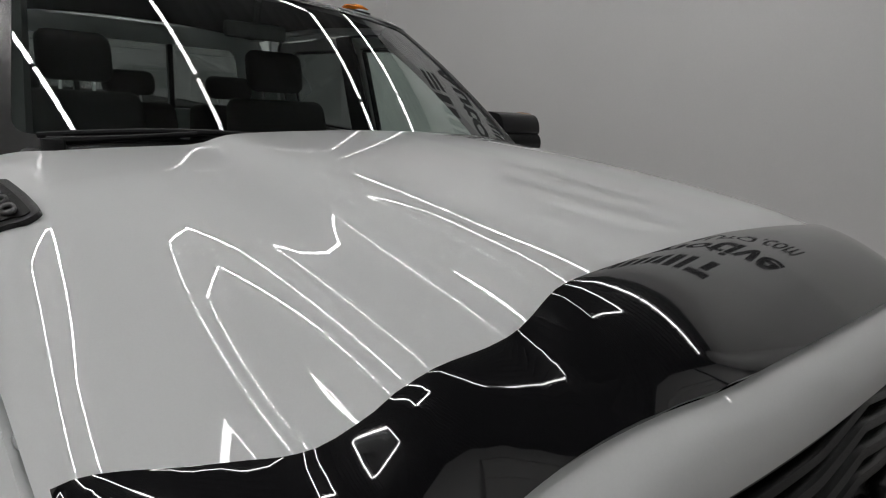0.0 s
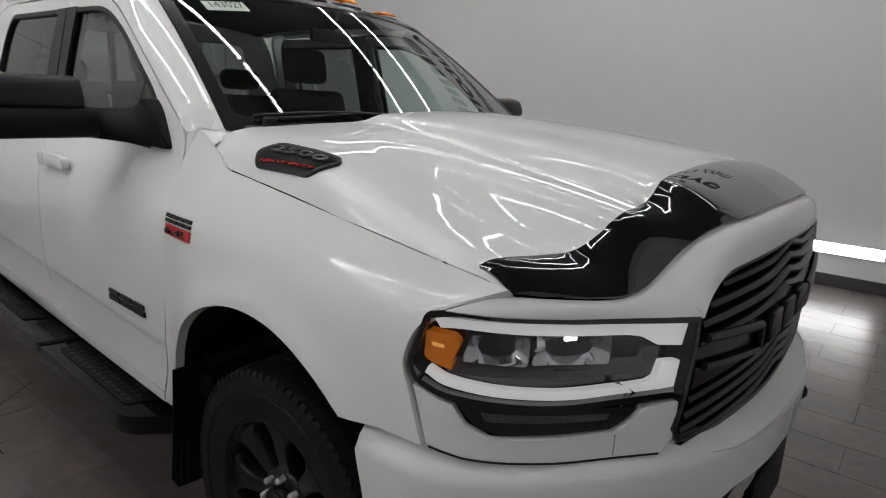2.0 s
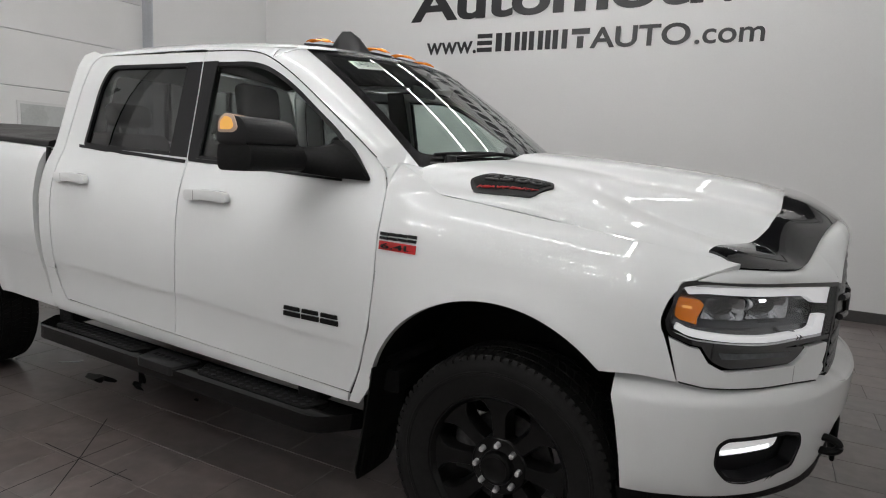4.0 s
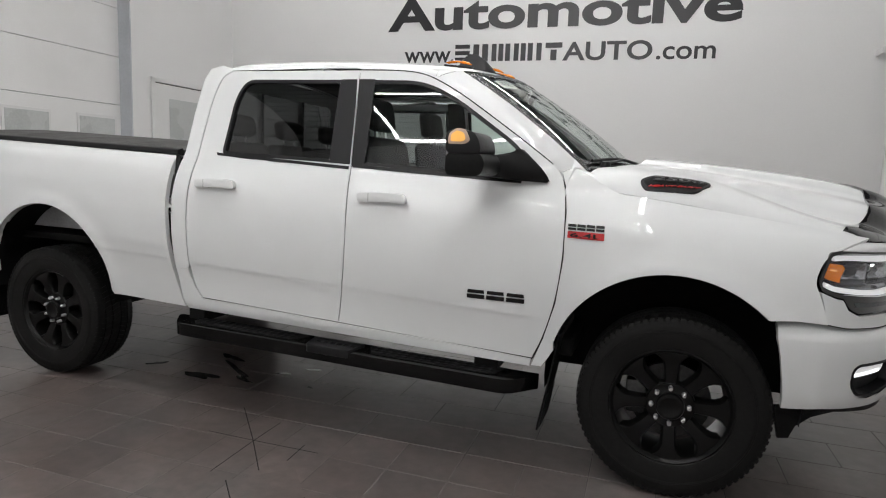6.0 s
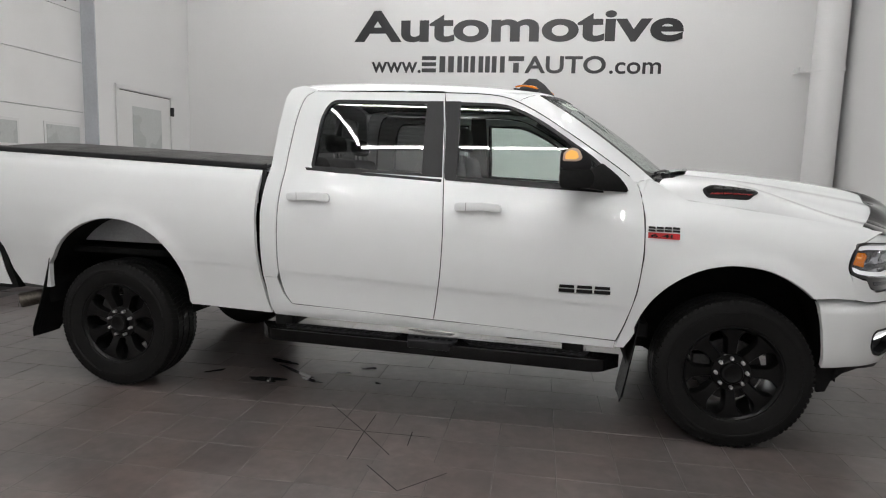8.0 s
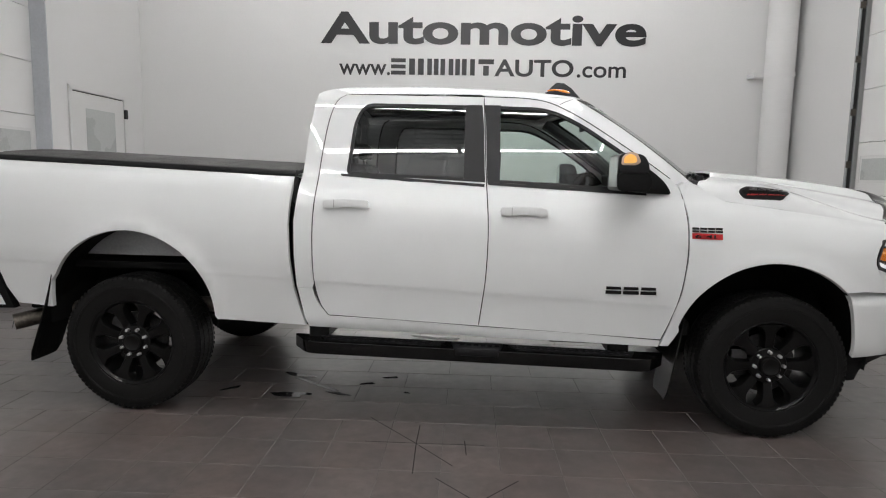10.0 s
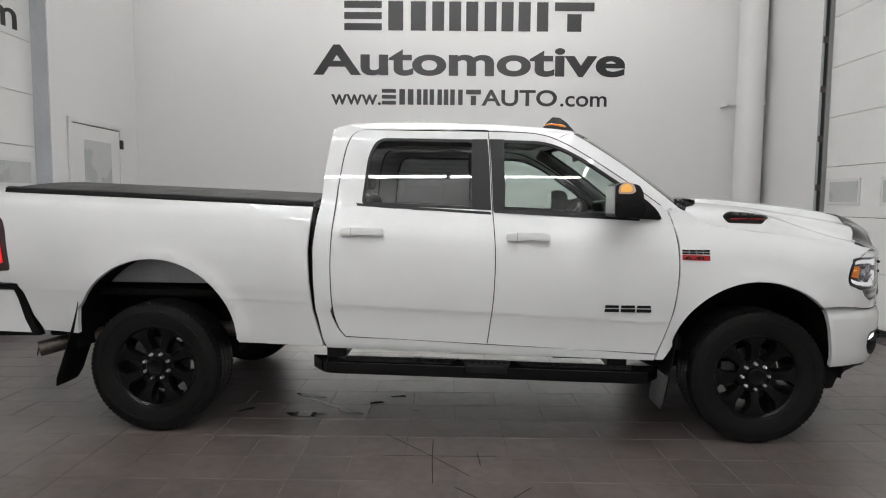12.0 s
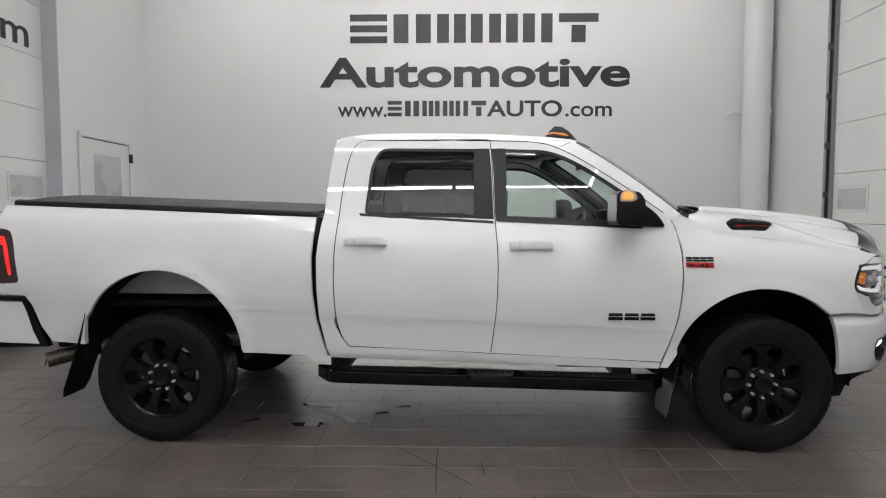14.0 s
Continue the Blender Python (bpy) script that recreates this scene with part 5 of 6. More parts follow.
TAIL = rounded([(-4.82, 1.385), (-4.715, 1.368), (-4.690, 1.30), (-4.665, 1.06), (-4.668, 1.035), (-4.82, 1.027)], [0.0, 0.03, 0.05, 0.02, 0.02, 0.0])
bed_poly2 = bed_poly[:-5] + [(-4.79, 0.965), (-4.79, 1.022)] + [(a, b) for a, b in TAIL[::-1] if a > -4.79] + [(-4.79, 1.388), (-4.785, 1.528), (-4.0, 1.499)]
side_sheet("bed_side", bed_poly2, bed_y, bed, step=0.045, rim=0.03, lines=[1.452 - 0.0372 * 2.74 - d for d in (0.624, 0.610, 0.6035, 0.597, 0.584)], rake=0.0372)
for s in (-1, 1):
    part("bed_rail", ruled([(x, s * bed_y(x, rail_z(x)), rail_z(x)) for x in np.linspace(-4.785, -2.752, 20)], [(x, s * 0.84, rail_z(x) + 0.004) for x in np.linspace(-4.785, -2.752, 20)], (0, 0, 1), 2), M_PAINT, bed)
# black instead of body white, so the gap behind the cab looks shaded
part("bed_front", box_bm(-2.81, -2.795, -0.93, 0.93, 0.62, 1.44), M_WELL, bed, smooth=False)
part("bed_floor", box_bm(-4.78, -2.79, -0.84, 0.84, 0.86, 0.90), M_WELL, bed, smooth=False)
part("tailgate", box_bm(-4.825, -4.785, -0.90, 0.90, 0.93, 1.52, 0.012, 2), M_PAINT, bed, "white tailgate, closed")
tails = [group("tail_lamp", "red tail lamp with dark border, lit") for _ in range(2)]
side_sheet("lens_border", TAIL, bed_y, tails, M_TAILDARK, step=0.04, rim=0.03, lift=0.002)
side_sheet("lens_glow", [(-4.80, 1.340), (-4.745, 1.330), (-4.722, 1.26), (-4.702, 1.085), (-4.722, 1.080), (-4.752, 1.27), (-4.80, 1.290)], bed_y, tails, M_TAIL, step=0.04, rim=0.004, lift=0.008)
# bed cover in three folds
cover = thing("bed_cover", "black vinyl folding bed cover lying on the bed rails", "bed cover")
def cover_z(x, y):
    return rail_z(x) + 0.024 + 0.062 * (1 - (abs(y) / 0.92) ** 2.2)


for k in range(4):
    a, b = -4.725 + 0.491 * k, -4.725 + 0.491 * (k + 1) - 0.008
    bm = sheet(rounded([(a, -0.918), (b, -0.918), (b, 0.918), (a, 0.918)], 0.01, 2), lambda p, q: Vector((p, q, cover_z(p, q))), (0, 0, 1), step=0.09, rim=0.02)
    part("fold", bm, M_VINYL, cover)
for s in (-1, 1):
    bm = prism(rounded([(0.905 * s, -0.012), (0.957 * s, -0.010), (0.953 * s, 0.018), (0.915 * s, 0.030)], 0.006, 2), -4.73, -2.762, "x")
    for v in bm.verts:
        v.co.z += rail_z(v.co.x) + 0.010
    part("side_rail", bm, M_SATIN, cover, sharp=60)

# rear bumper
rb = group("rear_bumper", "white rear bumper with black step pads")
side_sheet("bumper_end", [(-4.575, 0.635), (-4.615, 0.72), (-4.655, 0.85), (-4.68, 0.905), (-5.0, 0.905), (-5.0, 0.645)], lambda x, z: 0.995 - 0.5 * max(0, -4.75 - x) ** 2, rb, step=0.05, rim=0.03)
side_sheet("step_pad", [(-4.52, 0.615), (-4.57, 0.73), (-4.62, 0.87), (-4.65, 0.935), (-5.0, 0.945), (-5.0, 0.915), (-4.69, 0.908), (-4.665, 0.86), (-4.625, 0.73), (-4.585, 0.64), (-5.0, 0.640), (-5.0, 0.605)], lambda x, z: 0.99 - 0.5 * max(0, -4.75 - x) ** 2, rb, M_MATTE, step=0.04, rim=0.05)
part("bumper_bar", box_bm(-5.0, -4.93, -0.93, 0.93, 0.63, 0.93, 0.02, 2), M_PAINT, rb)

# ---- wheel wells and underside ----
under = group("underbody", "black chassis and wheel liners")
for arch, dy in ((F_ARCH, 0.0), (R_ARCH, 0.0)):
    for s in (-1, 1):
        ring_o = [(x, s * 0.99, z) for x, z in arc((arch[0], arch[1], arch[2] + 0.012), -8, 188, 30)]
        ring_i = [(x, s * 0.55, z) for x, z in arc((arch[0], arch[1], arch[2] + 0.012), -8, 188, 30)]
        part("wheel_liner", ruled(ring_o, ring_i, (0, 0, -1), 3), M_WELL, under)
        part("liner_wall", prism([(x, z) for x, z in arc((arch[0], arch[1], arch[2] + 0.02), -8, 188, 20)], s * 0.55, s * 0.53), M_WELL, under, smooth=False)
for s in (-1, 1):
    part("chassis_rail", box_bm(-4.8, 0.85, s * 0.45 - 0.05, s * 0.45 + 0.05, 0.50, 0.66, 0.01, 1), M_WELL, under)
part("axle", tube([(0, -0.75, 0.42), (0, 0.75, 0.42)], 0.055, 12), M_WELL, under)
part("axle", tube([(-3.785, -0.75, 0.42), (-3.785, 0.75, 0.42)], 0.07, 12), M_WELL, under)
part("cab_floor", box_bm(-2.70, -0.45, -0.93, 0.93, 0.57, 0.66, 0.01, 1), M_WELL, under)
part("engine_bay", box_bm(-0.45, 0.80, -0.50, 0.50, 0.55, 1.10, 0.02, 1), M_WELL, under)
part("exhaust_pipe", tube(spline([(-3.3, -0.62, 0.60), (-4.0, -0.66, 0.60), (-4.35, -0.78, 0.56), (-4.56, -0.95, 0.515)], 6), 0.050, 18), M_STEEL, under, "dull steel exhaust tailpipe")
# flat dark disc on the closed end, in place of the pipe's shaded hollow
part("exhaust_bore", join(bmesh.new(), lathe([(0.001, 0), (0.044, 0)], 18), Matrix.Translation((-4.5625, -0.9525, 0.5145)) @ Matrix.Rotation(radians(-50), 4, "Z") @ Matrix.Rotation(radians(-15), 4, "X")), M_GAP, under)
for s in (-1, 1):
    part("inner_arch_plate", prism([(x, z) for x, z in arc((R_ARCH[0], R_ARCH[1], R_ARCH[2] + 0.006), 40, 140, 16)] , s * 0.80, s * 0.79), M_GALV, under, "grey painted inner bed panel", smooth=False)

# ---- wheels ----
def tyre_bm():
    R, W = 0.420, 0.138
    prof = [(0.262, -0.118), (0.268, -0.128), (0.290, -0.134), (0.330, -0.139), (0.365, -0.140), (0.392, -0.134), (0.405, -0.124), (0.4105, -0.112), (0.4115, -0.05), (0.4115, 0.05), (0.4105, 0.112),
            (0.405, 0.124), (0.392, 0.134), (0.365, 0.140), (0.330, 0.139), (0.290, 0.134), (0.268, 0.128), (0.262, 0.118)]
    return lathe(prof, 96)


def tyre_ring_bm():
    bm = bmesh.new()
    for r, y in ((0.345, -0.1400), (0.352, -0.1400)):
        t = lathe([(r - 0.004, y), (r - 0.002, y + (0.002 if y > 0 else -0.002)), (r + 0.002, y + (0.002 if y > 0 else -0.002)), (r + 0.004, y)], 96)
        join(bm, t)
    return bm


def tread_bm():
    """Blocks of the tread: five rows, the outer ones carried onto the shoulder."""
    verts, faces = [], []
    rows = [(-0.134, -0.088, 0.5), (-0.080, -0.036, 0.0), (-0.028, 0.028, 0.25), (0.036, 0.080, 0.75), (0.088, 0.134, 0.5)]
    n = 80
    for a, b, off in rows:
        for i in range(n):
            t0 = 2 * math.pi * (i + off + 0.05) / n
            t1 = 2 * math.pi * (i + off + 0.93) / n
            skew = 0.35 * (b - a) / 0.42
            o = len(verts)
            for top in (0, 1):
                for y, t in ((a, t0), (a, t1), (b, t1 + skew * (1 if off < 0.5 else -1)), (b, t0 + skew * (1 if off < 0.5 else -1))):
                    drop = 0.014 if abs(y) > 0.13 else 0.0015 * (abs(y) / 0.1)
                    r = (0.4180 if top else 0.404) - drop
                    inset = 0.0008 if top else 0
                    verts.append((r * math.cos(t), y, r * math.sin(t)))
            faces += [(o + 4, o + 5, o + 6, o + 7)] + [(o + k, o + (k + 1) % 4, o + 4 + (k + 1) % 4, o + 4 + k) for k in range(4)]
    # shoulder lugs on the outer wall
    for s in (-1, 1):
        for i in range(n):
            t0, t1 = 2 * math.pi * (i + 0.56) / n, 2 * math.pi * (i + 1.16) / n
            o = len(verts)
            for y, r in ((0.130, 0.411), (0.1365, 0.402), (0.1385, 0.388)):
                for t in (t0, t1):
                    verts.append((r * math.cos(t), s * y, r * math.sin(t)))
            faces += [(o, o + 1, o + 3, o + 2), (o + 2, o + 3, o + 5, o + 4)]
    me = bpy.data.meshes.new("tread")
    me.from_pydata(verts, [], faces)
    bm = bmesh.new()
    bm.from_mesh(me)
    bpy.data.meshes.remove(me)
    bmesh.ops.recalc_face_normals(bm, faces=bm.faces)
    return bm


def rim_bm():
    """Barrel and lip, the outer side towards -y."""
    return lathe([(0.250, 0.11), (0.236, 0.10), (0.228, 0.02), (0.234, -0.055), (0.243, -0.098), (0.246, -0.108), (0.251, -0.114), (0.259, -0.124), (0.264, -0.123), (0.266, -0.112)], 72)


def spoke_bm():
    """One broad spoke with bevelled flanks and a shallow channel, pointing along +x."""
    bm = bmesh.new()
    stations = [(0.060, 0.036, -0.074), (0.092, 0.029, -0.086), (0.115, 0.026, -0.092), (0.150, 0.027, -0.099), (0.188, 0.031, -0.104), (0.208, 0.040, -0.106), (0.224, 0.056, -0.107), (0.236, 0.076, -0.107), (0.250, 0.098, -0.106)]
    rows = []
    for x, w, y in stations:
        prof = [(-w - 0.006, 0.060), (-w - 0.002, 0.010), (-w * 0.86, 0.0), (-w * 0.40, -0.001), (w * 0.40, -0.001), (w * 0.86, 0.0), (w + 0.002, 0.010), (w + 0.006, 0.060)]
        rows.append([bm.verts.new((x, y + d, z)) for z, d in prof])
    for p, q in zip(rows, rows[1:]):
        for j in range(7):
            bm.faces.new((p[j], p[j + 1], q[j + 1], q[j]))
    bmesh.ops.recalc_face_normals(bm, faces=bm.faces)
    return finish(bm, (0, -1, 0), 0)


def mesh_of(bm, mat, sharp=35):
    me = bpy.data.meshes.new("m")
    bm.normal_update()
    bm.to_mesh(me)
    bm.free()
    me.materials.append(mat)
    me.shade_smooth()
    me.set_sharp_from_angle(angle=radians(sharp))
    return me


nut = lathe([(0.001, -0.030), (0.007, -0.0295), (0.0095, -0.026), (0.0105, -0.018), (0.0115, 0.0)], 12)
WH = {
    "tyre": mesh_of(tyre_bm(), M_RUBBER), "sidewall_ring": mesh_of(tyre_ring_bm(), M_RUBBER), "tread": mesh_of(tread_bm(), M_RUBBER), "rim": mesh_of(rim_bm(), M_RIM), "spoke": mesh_of(spoke_bm(), M_RIM, 50),
    "hub_face": mesh_of(lathe([(0.108, -0.05), (0.106, -0.086), (0.100, -0.093), (0.068, -0.094), (0.062, -0.097), (0.061, -0.115), (0.056, -0.122), (0.046, -0.124), (0.040, -0.120), (0.001, -0.119)], 48), M_RIM),
    "wheel_nut": mesh_of(nut, M_CHROME), "brake_disc": mesh_of(lathe([(0.06, -0.02), (0.175, -0.02), (0.178, -0.005), (0.06, -0.005)], 48), M_DISC),
    "drum": mesh_of(lathe([(0.001, -0.03), (0.10, -0.03), (0.11, 0.05), (0.001, 0.05)], 40), M_WELL),
    "caliper": mesh_of(box_bm(-0.195, -0.10, -0.055, 0.03, -0.07, 0.09, 0.015, 2), M_DISC),
}


def wheel(x, side, turn):
    w = group("wheel", "black eight-spoke alloy wheel with all-terrain tyre and chrome nuts")
    w.matrix_basis = Matrix.Translation((x, side * 0.862, 0.420)) @ (Matrix.Rotation(radians(180), 4, "Z") if side > 0 else Matrix()) @ Matrix.Rotation(radians(turn), 4, "Y")
    for name in ("tyre", "sidewall_ring", "tread", "rim", "hub_face", "brake_disc", "drum", "caliper"):
        o = new(name, WH[name])
        o.parent = w
    for k in range(8):
        o = new("spoke", WH["spoke"])
        o.parent, o.matrix_basis = w, Matrix.Rotation(radians(45 * k), 4, "Y")
        o = new("wheel_nut", WH["wheel_nut"])
        o.parent, o.matrix_basis = w, Matrix.Rotation(radians(45 * k), 4, "Y") @ Matrix.Translation((0.081, -0.090, 0))
    return w


wheel(0.0, -1, -2)
wheel(-3.785, -1, 20)
wheel(0.0, 1, 12)
wheel(-3.785, 1, 33)

# ---- mud flaps ----
for x0, z0, x1, z1, name in ((-0.505, 0.690, -0.585, 0.205, "mud_flap"), (-4.240, 0.850, -4.425, 0.285, "mud_flap")):
    for s in (-1, 1):
        fl = group(name, "black ribbed rubber mud flap")
        n = 10
        A = [(x0 + (x1 - x0) * (i / n) ** 1.15, s * (1.022 - 0.006 * (i / n) - (0.05 if i == n else 0) * 0.5), z0 + (z1 - z0) * i / n) for i in range(n + 1)]
        B = [(x0 + (x1 - x0) * (i / n) ** 1.15, s * (0.745 + (0.03 if i == n else 0)), z0 + (z1 - z0) * i / n) for i in range(n + 1)]
        bm = ruled(A, B, (1, 0, 0), 4, 0.006, 0.0)
        bmesh.ops.solidify(bm, geom=bm.faces[:], thickness=0.007)
        part("rubber_sheet", bm, M_MATTE, fl)
        for k in range(9):
            y = s * (0.79 + 0.025 * k)
            part("rib", tube([(x0 + (x1 - x0) * 0.62 + 0.008, y, z0 + (z1 - z0) * 0.62), (x0 + (x1 - x0) * 0.95 + 0.008, y, z0 + (z1 - z0) * 0.95)], 0.003, 5), M_SATIN, fl)
            if x0 < -1:
                part("rib", tube([(x0 + (x1 - x0) * 0.62 - 0.010, y, z0 + (z1 - z0) * 0.62), (x0 + (x1 - x0) * 0.95 - 0.010, y, z0 + (z1 - z0) * 0.95)], 0.003, 5), M_SATIN, fl)

# ---- running boards ----
def board_z(x):
    return 0.505 - 0.018 * (x + 2.74)


for s in (-1, 1):
    rbd = group("running_board", "black running board with ridged treads")
    plan = rounded([(-2.77, 0.955), (-2.66, 1.105), (-0.72, 1.105), (-0.60, 0.955), (-0.60, 0.93), (-2.77, 0.93)], [0.03, 0.06, 0.06, 0.03, 0.02, 0.02])
    bm = prism([(x, s * y) for x, y in plan], -0.068, 0.0, "z", 0.028, 4)
    for v in bm.verts:
        v.co.z += board_z(v.co.x)
    part("board", bm, M_BOARD, rbd, sharp=40)
    for x0, x1 in ((-2.62, -1.86), (-1.50, -0.76)):
        pad = prism([(x, s * y) for x, y in rounded([(x0, 0.955), (x0 + 0.06, 1.065), (x1 - 0.04, 1.065), (x1, 0.955)], 0.02)], 0.0, 0.006, "z", 0.002, 1)
        for v in pad.verts:
            v.co.z += board_z(v.co.x) + 0.001
        part("tread_pad", pad, M_MATTE, rbd, "textured step pad")
        bm = bmesh.new()
        x = x0 + 0.06
        while x < x1 - 0.06:
            for y in (0.975, 1.01, 1.045):
                d = rounded([(x - 0.016, s * y), (x, s * (y + 0.012)), (x + 0.016, s * y), (x, s * (y - 0.012))], 0.003, 2)
                t = prism(d, 0.0075, 0.0105, "z")
                for v in t.verts:
                    v.co.z += board_z(v.co.x)
                join(bm, t)
            x += 0.044
        part("tread_studs", bm, M_SATIN, rbd, smooth=False)
    mid = prism([(x, s * y) for x, y in rounded([(-1.83, 0.965), (-1.80, 1.112), (-1.55, 1.112), (-1.52, 0.965)], 0.02)], -0.030, 0.012, "z", 0.008, 2)
    for v in mid.verts:
        v.co.z += board_z(v.co.x)
    part("centre_cap", mid, M_SATIN, rbd, "raised middle cap")
    for k in range(6):
        x = -1.775 + 0.04 * k
        part("cap_mark", box_bm(x, x + 0.026, min(s * 1.02, s * 1.045), max(s * 1.02, s * 1.045), board_z(x) + 0.0125, board_z(x) + 0.014), M_MATTE, rbd, smooth=False)
    for x in (-2.62, -0.86):
        part("bracket", box_bm(x - 0.06, x + 0.06, min(s * 0.60, s * 0.98), max(s * 0.60, s * 0.98), board_z(x) - 0.01, board_z(x) + 0.075, 0.008, 1), M_MATTE, rbd, "black mounting bracket")
    part("bracket_arm", box_bm(-1.25, -0.75, min(s * 0.70, s * 0.90), max(s * 0.70, s * 0.90), 0.50, 0.53, 0.006, 1), M_MATTE, rbd)

# ---- door mirrors ----
for s in (-1, 1):
    mr = group("door_mirror", "black towing mirror with lit amber marker")
    low = prism(rounded([(-0.985, 1.408), (-0.985, 1.505), (-0.84, 1.512), (-0.81, 1.47), (-0.825, 1.41)], 0.03, 4), s * 1.335, s * 1.06, "y", 0.022, 3)
    part("lower_shell", low, M_MATTE, mr)
    cap = prism(rounded([(-0.985, 1.500), (-0.985, 1.592), (-0.94, 1.604), (-0.86, 1.592), (-0.835, 1.55), (-0.83, 1.500)], 0.03, 4), s * 1.338, s * 1.095, "y", 0.022, 3)
    part("upper_cap", cap, M_SATIN, mr)
    A = spline([(-0.90, s * 1.10, 1.505), (-0.86, s * 1.02, 1.505), (-0.80, s * 0.965, 1.512), (-0.735, s * 0.945, 1.530)], 5)
    B = spline([(-0.87, s * 1.10, 1.412), (-0.80, s * 1.02, 1.402), (-0.70, s * 0.965, 1.392), (-0.605, s * 0.940, 1.395)], 5)
    arm = ruled(A, B, (0.6, s * 0.6, 0), 6, 0.022, dirn=(0.8, s * 0.5, 0))
    A2 = [(x - 0.07 + 0.04 * i / len(A), y, z) for i, (x, y, z) in enumerate(A)]
    B2 = [(x - 0.07 + 0.04 * i / len(A), y, z) for i, (x, y, z) in enumerate(B)]
    join(arm, ruled(A, A2, (0, 0, 1), 2))
    join(arm, ruled(B, B2, (0, 0, -1), 2))
    join(arm, ruled(A2, B2, (-1, 0, 0), 2))
    part("arm", arm, M_MATTE, mr, sharp=50)
    foot = prism(rounded([(-0.90, 1.398), (-0.88, 1.46), (-0.755, 1.548), (-0.70, 1.500), (-0.605, 1.388)], 0.02), s * 0.900, s * 0.952, "y", 0.008, 2)
    part("foot", foot, M_MATTE, mr)
    mk = prism(rounded([(-0.975, 1.540), (-0.970, 1.585), (-0.935, 1.608), (-0.895, 1.600), (-0.875, 1.555), (-0.90, 1.540)], 0.015), s * 1.341, s * 1.285, "y", 0.006, 2)
    part("marker", mk, M_MARK, mr, "pale amber marker lens")
    core = prism(rounded([(-0.963, 1.550), (-0.960, 1.580), (-0.935, 1.597), (-0.905, 1.588), (-0.895, 1.560), (-0.910, 1.550)], 0.01), s * 1.3425, s * 1.3375, "y", 0.001, 1)
    part("marker_glow", core, M_AMBER_LIT, mr, "lit amber core")
    part("mirror_glass", box_bm(-0.989, -0.986, min(s * 1.315, s * 1.115), max(s * 1.315, s * 1.115), 1.43, 1.585), M_CHROME, mr, smooth=False)

# ---- door handles ----
for key, x0, z0 in (("rear", -2.580, 1.300), ("front", -1.562, 1.277)):
    for i, s in enumerate((-1, 1)):
        cx = x0 + 0.135
        y = cab_y(cx, z0)
        grip = [(cx - 0.135, z0 - 0.024), (cx - 0.135, z0 + 0.022), (cx - 0.05, z0 + 0.028), (cx + 0.06, z0 + 0.028), (cx + 0.125, z0 + 0.022), (cx + 0.135, z0 - 0.022),
                (cx + 0.085, z0 - 0.024), (cx + 0.055, z0 - 0.018), (cx - 0.025, z0 - 0.018), (cx - 0.055, z0 - 0.024)]
        g = prism(rounded(grip, 0.018, 4), s * (y + 0.008), s * (y + 0.036), "y", 0.008, 3)
        part("door_handle", g, M_PAINT, doors[key][i], "white painted pull handle")
        # grey plate on the white skin, painted in for the shade of the finger recess
        part("handle_cup", prism(rounded([(cx - 0.06, z0 - 0.032), (cx - 0.05, z0 + 0.010), (cx + 0.05, z0 + 0.010), (cx + 0.06, z0 - 0.032)], 0.02, 4), s * (y - 0.006), s * (y + 0.004), "y", 0.003, 1), M_TRIM, doors[key][i], "grey plate painted as the shade of a finger cup")
        part("handle_split", box_bm(cx - 0.072, cx - 0.069, min(s * (y + 0.03), s * (y + 0.0365)), max(s * (y + 0.03), s * (y + 0.0365)), z0 - 0.022, z0 + 0.022), M_TRIM, doors[key][i], smooth=False)

# ---- badges ----
def side_blocks(quads, mat, parent, yf, depth=0.006, label="raised black badge block", s=-1):
    for q in quads:
        bm = sheet(q, lambda a, b: Vector((a, s * (yf(a, b) + depth), b)), (0, s, 0), step=0.03, rim=depth + 0.002)
        part("badge_block", bm, mat, parent, label)


def raised_text(name, text, place, mat, parent, label, depth=0.003):
    """A word laid on a surface: place(a, b) maps its box, 0 to 1 each way, onto the surface."""
    cu = bpy.data.curves.new(name, "FONT")
    cu.body, cu.size, cu.offset, cu.resolution_u = text, 1.0, 0.018, 3
    tmp = new(name, cu)
    bpy.context.view_layer.update()
    me = bpy.data.meshes.new_from_object(tmp.evaluated_get(bpy.context.evaluated_depsgraph_get()))
    bpy.data.objects.remove(tmp)
    bpy.data.curves.remove(cu)
    bm = bmesh.new()
    bm.from_mesh(me)
    bpy.data.meshes.remove(me)
    lo, hi = min(v.co.x for v in bm.verts), max(v.co.x for v in bm.verts)
    base, top = min(v.co.y for v in bm.verts), max(v.co.y for v in bm.verts)
    made = bmesh.ops.extrude_face_region(bm, geom=bm.faces[:])["geom"]
    back = {g for g in made if isinstance(g, bmesh.types.BMVert)}
    for v in bm.verts:
        v.co = place((v.co.x - lo) / (hi - lo), (v.co.y - base) / (top - base), 0.0 if v in back else depth)
    bmesh.ops.recalc_face_normals(bm, faces=bm.faces)
    return part(name, bm, mat, parent, label, smooth=False)


